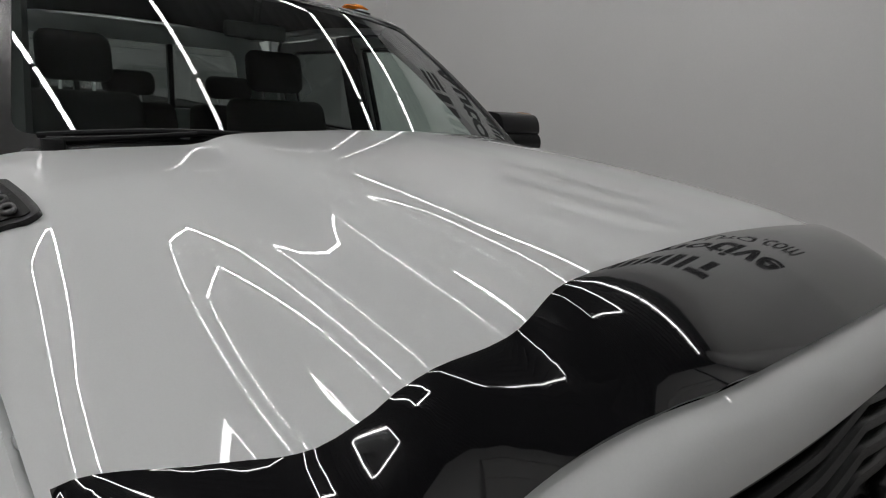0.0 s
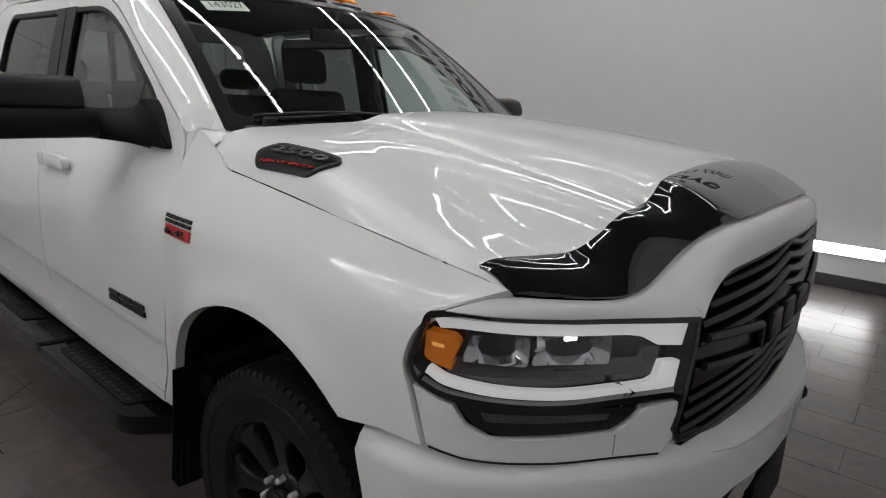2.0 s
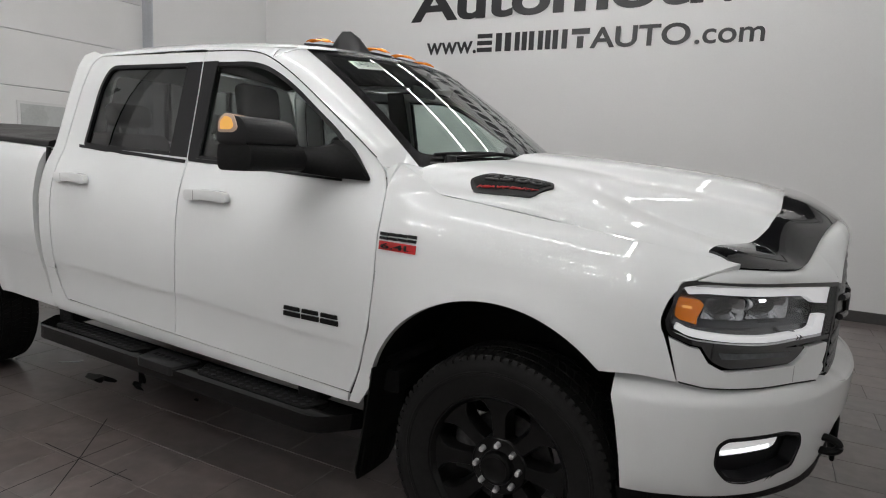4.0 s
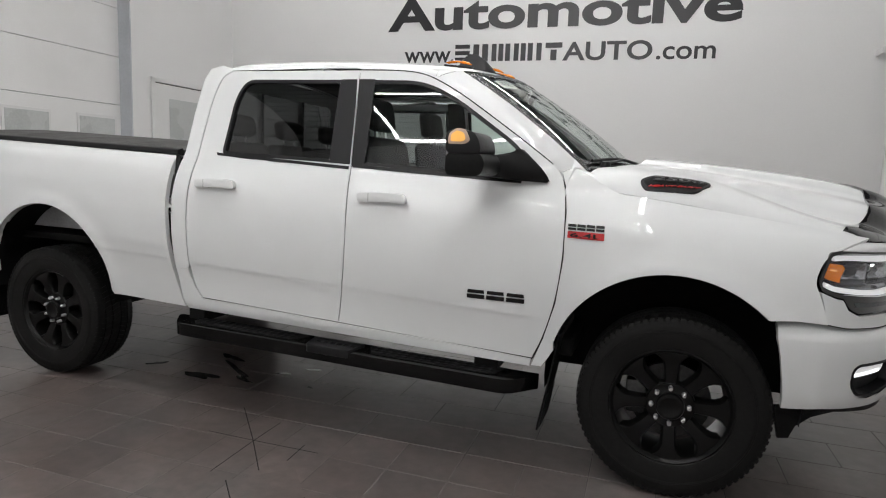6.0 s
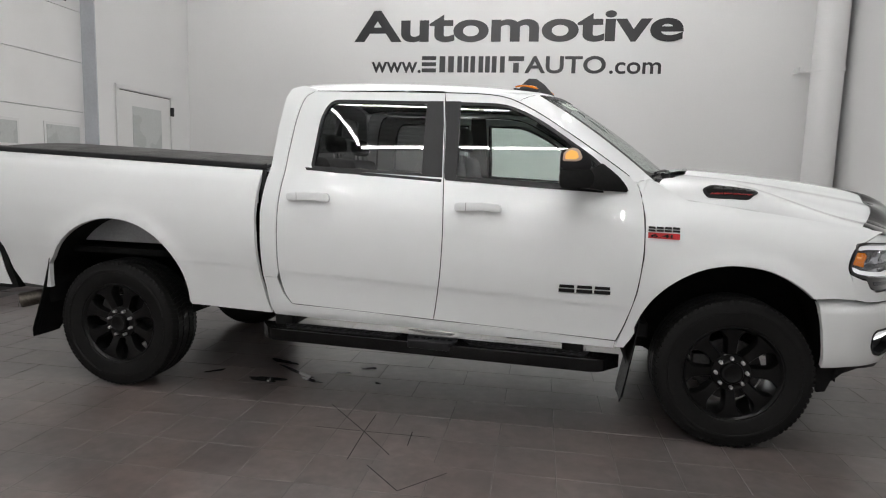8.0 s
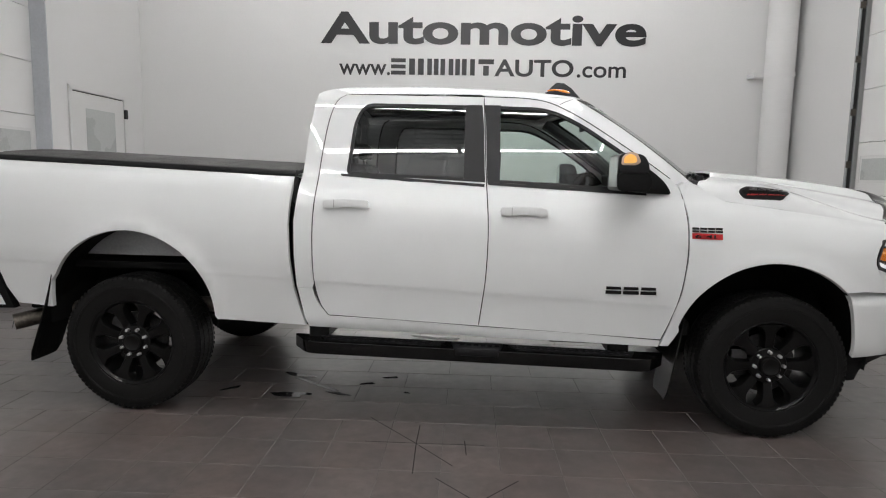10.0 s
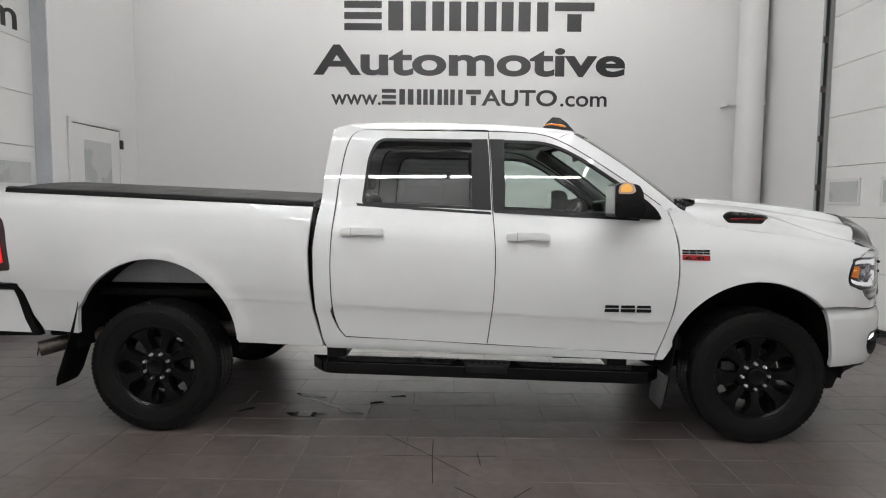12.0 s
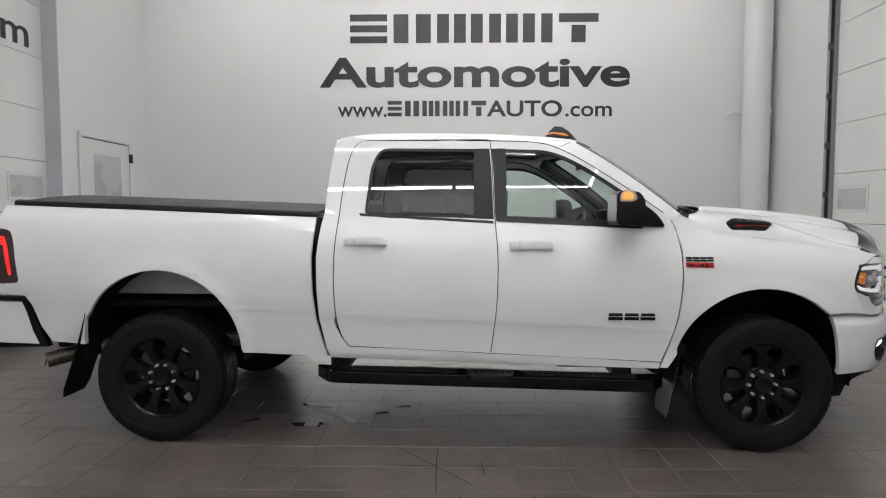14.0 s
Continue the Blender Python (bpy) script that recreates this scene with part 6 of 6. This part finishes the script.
for i, s in enumerate((-1, 1)):
    # three wide blocks low on the front door
    q = []
    x0, x1, z0, z1 = -0.957, -0.676, 0.824, 0.866
    w = (x1 - x0 - 0.02) / 3
    for k in range(3):
        a = x0 + k * (w + 0.01)
        b = a + w
        q += [[(a + 0.004, z1), (b - 0.004, z1), (b - 0.002, z0 + 0.026), (a + 0.002, z0 + 0.026)], [(a, z0 + 0.019), (b, z0 + 0.019), (b, z0), (a, z0)]]
    bg = group("door_badge", "low black block badge on the door")
    side_blocks(q, M_BADGE, bg, cab_y, 0.007, s=s)
    # two-row badge on the wing
    bg = group("wing_badge", "black and red two-row engine badge")
    x0, x1 = -0.497, -0.335
    q = []
    for k in range(4):
        a = x0 + k * 0.0415
        q += [[(a, 1.212), (a + 0.036, 1.211), (a + 0.036, 1.200), (a, 1.201)], [(a, 1.196), (a + 0.036, 1.195), (a + 0.036, 1.185), (a, 1.186)]]
    side_blocks(q, M_BADGE, bg, wing_y, 0.007, s=s)
    side_blocks([[(x0, 1.180), (x1, 1.177), (x1, 1.146), (x0, 1.149)]], M_RED, bg, wing_y, 0.005, "red badge plate", s=s)
    run = (lambda a: a) if s < 0 else (lambda a: 1 - a)
    on_wing = lambda a, b, d: Vector((x0 + 0.012 + 0.138 * run(a), s * (wing_y(x0 + 0.08, 1.16) + 0.0055 + d), 1.154 - 0.002 * run(a) + 0.020 * b))
    raised_text("number", "6.4L", on_wing, M_BADGE, bg, "raised black figures")
    # badge plate on the bonnet's flank
    bg = group("bonnet_badge", "black bonnet side badge with grey and red marks")
    plate = rounded([(-0.212, 0.880), (-0.150, 0.832), (0.080, 0.812), (0.093, 0.838), (0.035, 0.893), (-0.188, 0.905)], 0.02, 4)
    f = lambda a, b: Vector((a, s * b, bonnet_z(a, b) + 0.010))
    part("plate", sheet(plate, f, (0, s, 1), step=0.02, rim=0.014), M_SATIN, bg)
    part("plate_field", sheet(gap_in(plate, 0.012), lambda a, b: f(a, b) + Vector((0, s * 0.001, 0.002)), (0, s, 1), step=0.02, rim=0.002), M_MATTE, bg)
    def on_plate(a0, a1, b0, b1, dz):
        def at(a, b, d):
            p = a0 + (a1 - a0) * run(a)
            q = b0 + (b1 - b0) * b - 0.085 * (p - a0) + 0.012 * b
            return f(p + 0.010 * b, q) + Vector((0, s * 0.003, dz + d))
        return at
    raised_text("number", "2500", on_plate(-0.155, 0.056, 0.874, 0.842, 0.0030), M_BADGE2, bg, "raised grey figures", 0.005)
    raised_text("word", "HEAVY DUTY", on_plate(-0.172, 0.040, 0.897, 0.880, 0.0030), M_RED, bg, "small red letters", 0.003)

# ---- roof lamps and antenna fin ----
for y in (-0.54, -0.215, 0.0, 0.215, 0.54):
    x = -1.095 - 0.20 * (y / 0.72) ** 2
    rl = group("roof_lamp", "amber cab roof lamp on a black base, lit")
    base = rounded([(x - 0.085, y - 0.032), (x + 0.03, y - 0.048), (x + 0.075, y - 0.03), (x + 0.075, y + 0.03), (x + 0.03, y + 0.048), (x - 0.085, y + 0.032)], 0.02, 3)
    bm = sheet(base, lambda a, b: Vector((a, b, roof_z(a, b) + 0.010)), (0, 0, 1), step=0.02, rim=0.016)
    part("base", bm, M_SATIN, rl)
    lens = gap_in(base, 0.009)
    def dome(a, b):
        r = ((a - x) / 0.085) ** 2 + ((b - y) / 0.05) ** 2
        return Vector((a, b, roof_z(a, b) + 0.011 + 0.026 * math.sqrt(max(0.0, 1 - min(r, 1)))))
    part("lens", sheet(lens, dome, (0, 0, 1), step=0.012, rim=0.004), M_AMBER, rl, "amber lens")
    part("bulb_glow", sheet([(x + 0.02, y - 0.022), (x + 0.055, y - 0.018), (x + 0.055, y + 0.018), (x + 0.02, y + 0.022)], lambda a, b: dome(a, b) + Vector((0, 0, 0.0015)), (0, 0, 1), step=0.012, rim=0), M_AMBER_LIT, rl, "lit spot in the lens")
fin_g = group("antenna_fin", "black shark-fin roof antenna")
bm = bmesh.new()
secs = [(-1.275, 0.004, 0.012), (-1.25, 0.045, 0.020), (-1.21, 0.085, 0.020), (-1.16, 0.088, 0.024), (-1.11, 0.062, 0.028), (-1.07, 0.028, 0.026), (-1.04, 0.003, 0.012)]
rows = []
for x, h, w in secs:
    zb = roof_z(x, -0.375)
    rows.append([bm.verts.new((x, -0.375 + w * a, zb - 0.004 + (h + 0.004) * b)) for a, b in ((-1.5, 0), (-1.1, 0.35), (-0.6, 0.8), (-0.25, 1), (0.25, 1), (0.6, 0.8), (1.1, 0.35), (1.5, 0))])
for p, q in zip(rows, rows[1:]):
    for j in range(7):
        bm.faces.new((p[j], q[j], q[j + 1], p[j + 1]))
bm.faces.new(rows[0])
bm.faces.new(rows[-1])
bmesh.ops.recalc_face_normals(bm, faces=bm.faces)
part("fin_shell", bm, M_SATIN, fin_g)

# ---- cowl and wipers ----
def cowl_pt(y, v):
    """Between the windscreen's foot and the bonnet's rear edge."""
    a = ws(y, -0.03)
    xr = float(np.interp(abs(y), [0, 0.2, 0.38, 0.55, 0.72, 0.80], [-0.13, -0.14, -0.165, -0.22, -0.29, -0.35]))
    b = Vector((xr, y, bonnet_z(xr, y) - 0.040))
    return a.lerp(b, v) + Vector((0, 0, -0.012 * math.sin(v * math.pi)))


part("cowl", sheet([(-0.80, 0.0), (0.80, 0.0), (0.80, 1.0), (-0.80, 1.0)], cowl_pt, (0, 0, 1), step=0.08, rim=0), M_MATTE, truck, "black plastic cowl below the windscreen")
for y0, y1 in ((-0.74, -0.15), (0.05, 0.62)):
    wp = group("wiper", "black windscreen wiper at rest")
    pts = [ws(y0 + (y1 - y0) * t, 0.030 + 0.030 * math.sin(t * 3.1)) + Vector((0.014, 0, 0.014)) for t in np.linspace(0, 1, 10)]
    part("blade", tube(pts, 0.008, 8), M_SATIN, wp)
    pts2 = [ws(y0 + (y1 - y0) * (0.02 + 0.5 * t), 0.0 + 0.055 * t) + Vector((0.03, 0, 0.020 - 0.006 * t)) for t in np.linspace(0, 1, 8)]
    part("arm", tube(pts2, [0.013, 0.011, 0.009, 0.008, 0.007, 0.007, 0.007, 0.007], 8), M_SATIN, wp)
    part("pivot", join(bmesh.new(), lathe([(0.001, 0.03), (0.022, 0.028), (0.026, 0.0), (0.026, -0.02)], 16), Matrix.Translation(ws(y0 + 0.02, 0.0) + Vector((0.045, 0, 0.0))) @ Matrix.Rotation(radians(90), 4, "X")), M_SATIN, wp)

# ---- sticker inside the windscreen ----
st = thing("window_sticker", "pale green paper sticker with a handwritten number on the windscreen", "sticker")
sf = lambda a, b: ws(a, b) + Vector((0.001, 0, 0.0025))
part("paper", sheet([(-0.605, 0.795), (-0.455, 0.805), (-0.452, 0.895), (-0.602, 0.885)], sf, (1, 0, 1), step=0.03, rim=0), M_STICKER, st, smooth=True)
cu = bpy.data.curves.new("number", "FONT")
cu.body, cu.size = "143027", 1.0
tmp = new("number", cu)
bpy.context.view_layer.update()
me = bpy.data.meshes.new_from_object(tmp.evaluated_get(bpy.context.evaluated_depsgraph_get()))
wd = max(v.co.x for v in me.vertices)
for v in me.vertices:
    v.co = sf(-0.590 + 0.125 * v.co.x / wd, 0.822 + 0.055 * v.co.y / 0.7 + 0.008 * v.co.x / wd) + Vector((0.001, 0, 0.002))
bpy.data.objects.remove(tmp)
bpy.data.curves.remove(cu)
me.materials.clear()
me.materials.append(M_INK)
nb = new("number", me)
nb.parent = st

# ---- interior ----
cabin = group("interior", "dark cabin lining")
part("lining_floor", box_bm(-2.66, -0.5, -0.90, 0.90, 0.66, 0.70, 0.005, 1), M_CLOTH, cabin)
part("headliner", sheet([(-2.62, -0.68), (-1.25, -0.66), (-1.10, -0.3), (-1.07, 0.0), (-1.10, 0.3), (-1.25, 0.66), (-2.62, 0.68)], lambda a, b: Vector((a, b, roof_z(a, b) - 0.035)), (0, 0, -1), step=0.12, rim=0), M_CLOTH, cabin)
dash = [(-0.36, 1.30), (-0.36, 1.465), (-0.45, 1.475), (-0.62, 1.45), (-0.75, 1.40), (-0.80, 1.32), (-0.76, 1.10), (-0.60, 0.9)]
part("dashboard", prism(dash, -0.78, 0.78, "y", 0.02, 2), M_DASH, cabin)
part("binnacle", prism(rounded([(-0.70, 1.40), (-0.72, 1.50), (-0.56, 1.52), (-0.50, 1.45)], 0.02), 0.22, 0.56, "y", 0.015, 2), M_DASH, cabin)
part("screen", box_bm(-0.80, -0.78, -0.14, 0.14, 1.18, 1.40, 0.006, 1), M_GLOSS, cabin)
for i, s in enumerate((-1, 1)):
    for key, x0, x1 in (("rear", -2.60, -1.70), ("front", -1.62, -0.62)):
        part("door_lining", sheet([(x0, 0.68), (x1, 0.64), (x1, belt(x1) - 0.02), (x0, belt(x0) - 0.015)], lambda a, b: Vector((a, s * (cab_y(a, b) - 0.07), b)), (0, -s, 0), step=0.12, rim=0.03), M_DASH, doors[key][i])
    part("post_lining", sheet([(-1.77, 1.42), (-1.59, 1.42), (-1.62, 1.93), (-1.74, 1.93)], lambda a, b: Vector((a, s * (cab_y(a, b) - 0.06), b)), (0, -s, 0), step=0.12, rim=0.02), M_DASH, cabin)
    part("pillar_lining", tube([ws(s * (ws_half(v) - 0.03), v) + Vector((-0.06, 0, -0.03)) for v in np.linspace(0.0, 1.0, 10)], 0.045, 8), M_DASH, cabin)
st_pts = [(-0.93 + 0.07 * math.sin(a), 0.39 + 0.19 * math.cos(a), 1.30 + 0.175 * math.sin(a)) for a in np.linspace(0, 2 * math.pi, 33)[:-1]]
sw = group("steering_wheel", "dark steering wheel")
part("wheel_rim", tube(st_pts, 0.017, 10, closed=True), M_DASH, sw)
part("boss", box_bm(-0.92, -0.86, 0.30, 0.48, 1.24, 1.36, 0.03, 3), M_DASH, sw)
part("spoke", box_bm(-0.93, -0.90, 0.21, 0.57, 1.27, 1.31, 0.008, 1), M_DASH, sw)
part("column", tube([(-0.90, 0.39, 1.29), (-0.62, 0.39, 1.22)], 0.04, 10), M_DASH, sw)


def seat(x, y, w, back_lean=0.16, base_h=1.00, top=1.60, rest=1.83, name="seat"):
    g = group(name, "dark cloth seat with headrest")
    part("cushion", box_bm(x - 0.22, x + 0.28, y - w / 2, y + w / 2, base_h - 0.16, base_h, 0.045, 3), M_CLOTH, g)
    bm = box_bm(-0.07, 0.07, y - w / 2, y + w / 2, base_h - 0.05, top, 0.05, 3)
    for v in bm.verts:
        v.co.x += x - 0.20 - (v.co.z - base_h) * back_lean
        v.co.y = y + (v.co.y - y) * (1 - 0.15 * max(0, (v.co.z - base_h) / (top - base_h)))
    part("backrest", bm, M_CLOTH, g)
    bm = box_bm(-0.05, 0.05, y - 0.135, y + 0.135, top + 0.035, rest, 0.045, 3)
    for v in bm.verts:
        v.co.x += x - 0.20 - (v.co.z - base_h) * back_lean
    part("headrest", bm, M_CLOTH, g)
    for dy in (-0.06, 0.06):
        xx = x - 0.20 - (top + 0.02 - base_h) * back_lean
        part("headrest_post", tube([(xx, y + dy, top - 0.02), (xx - 0.01, y + dy, top + 0.06)], 0.007, 6), M_CHROME, g)


for y in (-0.42, 0.42):
    seat(-1.42, y, 0.54)
for y in (-0.55, 0.0, 0.55):
    seat(-2.38, y, 0.53, 0.12, 1.02, 1.55, 1.72, "rear_seat")
part("console", box_bm(-1.65, -0.85, -0.13, 0.13, 0.72, 1.12, 0.03, 2), M_DASH, cabin)
rm = group("rear_view_mirror", "dark interior mirror")
part("mirror_shell", box_bm(-0.98, -0.95, -0.11, 0.11, 1.805, 1.86, 0.012, 2), M_DASH, rm)
part("mirror_stem", tube([(-0.955, 0, 1.86), (-0.93, 0, 1.93)], 0.012, 8), M_DASH, rm)

# ---- seals that fill the joints between panels ----
for s in (-1, 1):
    # seals kept black and near the surface, to darken the joints as shade would
    def shadow(line, yf, r=0.006, d=0.012):
        return tube([(x, s * (yf(x, z) - d), z) for x, z in line], r, 6)
    part("joint_seal", shadow(REAR_SEAM[1:], cab_y), M_GAP, cab)
    part("joint_seal", shadow(B_SEAM, cab_y), M_GAP, cab)
    part("joint_seal", shadow([p for p in A_TOP[::2] if not (p[0] > -0.62 and p[1] > 1.39)], cab_y), M_GAP, cab)
    part("joint_seal", shadow([(-2.55, 0.634), (-2.2, 0.622), (-1.67, 0.598), (-1.1, 0.577), (-0.63, 0.556)], cab_y), M_GAP, cab)
    # no seal: a dark tube that stands in for the shade between cab and bed
    part("bed_gap", tube([(x - 0.006, s * 0.960, z) for x, z in [(-2.745, 1.45), (-2.765, 1.30), (-2.768, 1.18), (-2.760, 0.98), (-2.742, 0.80), (-2.705, 0.66), (-2.678, 0.575)]], 0.014, 6), M_GAP, cab)
    part("bonnet_seal", tube([(x, s * (0.900 - 0.012 * max(0, (x - 0.3))), seam(x) - 0.022) for x in np.linspace(-0.33, 0.64, 20)], 0.012, 6), M_GAP, cab)

# ---- the far half is stretched sideways to line up with the camera's view ----
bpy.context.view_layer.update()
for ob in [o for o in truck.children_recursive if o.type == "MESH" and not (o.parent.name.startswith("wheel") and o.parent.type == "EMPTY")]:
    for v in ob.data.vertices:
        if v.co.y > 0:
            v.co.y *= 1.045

# ---- marks on the floor ----
def floor_strip(points, w, mat, z=0.0012):
    bm = bmesh.new()
    for (x0, y0), (x1, y1) in zip(points, points[1:]):
        d = Vector((x1 - x0, y1 - y0)).normalized()
        n = Vector((-d.y, d.x)) * w / 2
        bm.faces.new([bm.verts.new((x0 + n.x, y0 + n.y, z)), bm.verts.new((x0 - n.x, y0 - n.y, z)), bm.verts.new((x1 - n.x, y1 - n.y, z)), bm.verts.new((x1 + n.x, y1 + n.y, z))])
    bmesh.ops.recalc_face_normals(bm, faces=bm.faces)
    return finish(bm, (0, 0, 1), 0)


crack = thing("floor_cracks", "dark star-shaped saw cuts and cracks in the floor tiles", "crack", (0, 0, 0))
for line in ([(-2.28, -1.285), (-2.0, -1.281), (-1.62, -1.268)], [(-2.00, -1.035), (-1.995, -1.28), (-1.975, -1.63)], [(-2.31, -0.95), (-2.0, -1.28), (-1.78, -1.53)], [(-1.73, -1.22), (-1.715, -1.40)]):
    part("saw_cut", floor_strip(line, 0.0055, M_CRACK), M_CRACK, crack, smooth=False)
plate = thing("floor_patch", "square grey patch tile set diagonally with open edges", "patch tile", (-1.65, -1.66, 0))
sq = [(-0.207, -0.007), (0.003, -0.214), (0.197, 0.008), (0.014, 0.213)]
part("patch", prism(sq, -0.003, 0.002, "z"), M_TILE, plate, smooth=False)
for a, b in ((0, 1), (1, 2)):
    part("open_edge", floor_strip([sq[a], sq[b]], 0.006, M_CRACK, 0.0026), M_CRACK, plate, smooth=False)

random.seed(4)


def blob(cx, cy, rx, ry, ang, n=26, rough=0.35):
    out = []
    ph = [random.uniform(0, 6.28) for _ in range(5)]
    for i in range(n):
        t = 2 * math.pi * i / n
        r = 1 + rough * sum(math.sin((k + 2) * t + ph[k]) / (k + 1.5) for k in range(5))
        x, y = rx * r * math.cos(t), ry * r * math.sin(t)
        out.append((cx + x * math.cos(ang) - y * math.sin(ang), cy + x * math.sin(ang) + y * math.cos(ang)))
    return out


for cx, cy, rx, ry, ang in ((-2.98, -0.22, 0.10, 0.035, -0.3), (-2.78, -0.42, 0.19, 0.022, -0.55), (-2.62, -0.56, 0.09, 0.020, -0.3), (-2.92, -0.62, 0.13, 0.045, -0.1), (-2.45, -0.35, 0.045, 0.018, 0.4), (-2.30, -0.20, 0.05, 0.02, 0.1),
                            (-2.55, 0.75, 0.22, 0.07, 0.1), (-2.05, 0.95, 0.18, 0.05, -0.1), (-2.15, -0.50, 0.02, 0.012, 0), (-3.35, -0.55, 0.06, 0.02, 0.8)):
    pd = tagged(part("puddle", prism(blob(cx, cy, rx, ry, ang), 0.0005, 0.0022, "z"), M_WATER, None, smooth=False), "small dark puddle of melt water on the tiles", "puddle", "puddles under the truck")

# ---- floor tiles: long ones in running bond, square ones beside the truck ----
TILE_U, TILE_V, JOINT = 0.610, 0.305, 0.0035
ZONE = (-4.45, 0.75, -4.2, -0.98)
floor_ob = bpy.data.objects["floor"]


def tile_mesh(length):
    bm = bmesh.new()
    a, b = length / 2 - JOINT / 2, TILE_V / 2 - JOINT / 2
    lo = [bm.verts.new((x, y, -0.0022)) for x, y in ((-a, -b), (a, -b), (a, b), (-a, b))]
    c = 0.0012
    hi = [bm.verts.new((x, y, 0.0)) for x, y in ((-a + c, -b + c), (a - c, -b + c), (a - c, b - c), (-a + c, b - c))]
    bm.faces.new(hi)
    for i in range(4):
        bm.faces.new((lo[i], lo[(i + 1) % 4], hi[(i + 1) % 4], hi[i]))
    me = bpy.data.meshes.new("tile")
    bm.to_mesh(me)
    bm.free()
    me.materials.append(M_TILE)
    return me


TILES = {"long": tile_mesh(TILE_U), "square": tile_mesh(TILE_V)}
spots = []
row = 0
v = -8.5
while v < V1:
    u = U0 - 0.3 + (TILE_U / 2 if row % 2 else 0.0)
    while u < U1 + 0.3:
        if U0 - 0.1 < u < U1 + 0.1:
            if ZONE[0] < u < ZONE[1] and ZONE[2] < v + 0.09 < ZONE[3]:
                spots += [(u - TILE_V / 2, v + 0.09, "square"), (u + TILE_V / 2, v + 0.09, "square")]
            else:
                spots.append((u, v + 0.09, "long"))
        u += TILE_U
    v += TILE_V
    row += 1
placed(part("pale_grout", box_bm(ZONE[0] - 0.1, ZONE[1] + 0.1, ZONE[2], ZONE[3] - 0.1, -0.00195, -0.0010), M_GROUT_PALE, None, smooth=False), Matrix()).parent = floor_ob
spots.sort(key=lambda p: max(abs(p[0] + 1.6) * 0.75, abs(p[1] + 1.7)))
near_n = 295
for u, v, kind in spots[:near_n]:
    ob = new("tile", TILES[kind])
    ob.parent = floor_ob
    ob.matrix_basis = Matrix.Translation((u, v, 0))
verts, faces = [], []
for u, v, kind in spots[near_n:]:
    o = len(verts)
    verts += [(p.co.x + u, p.co.y + v, p.co.z) for p in TILES[kind].vertices]
    faces += [tuple(i + o for i in f.vertices) for f in TILES[kind].polygons]
me = bpy.data.meshes.new("far_tiles")
me.from_pydata(verts, [], faces)
me.materials.append(M_TILE)
ob = tagged(new("far_tiles", me), kind="stuff")
ob.parent = floor_ob
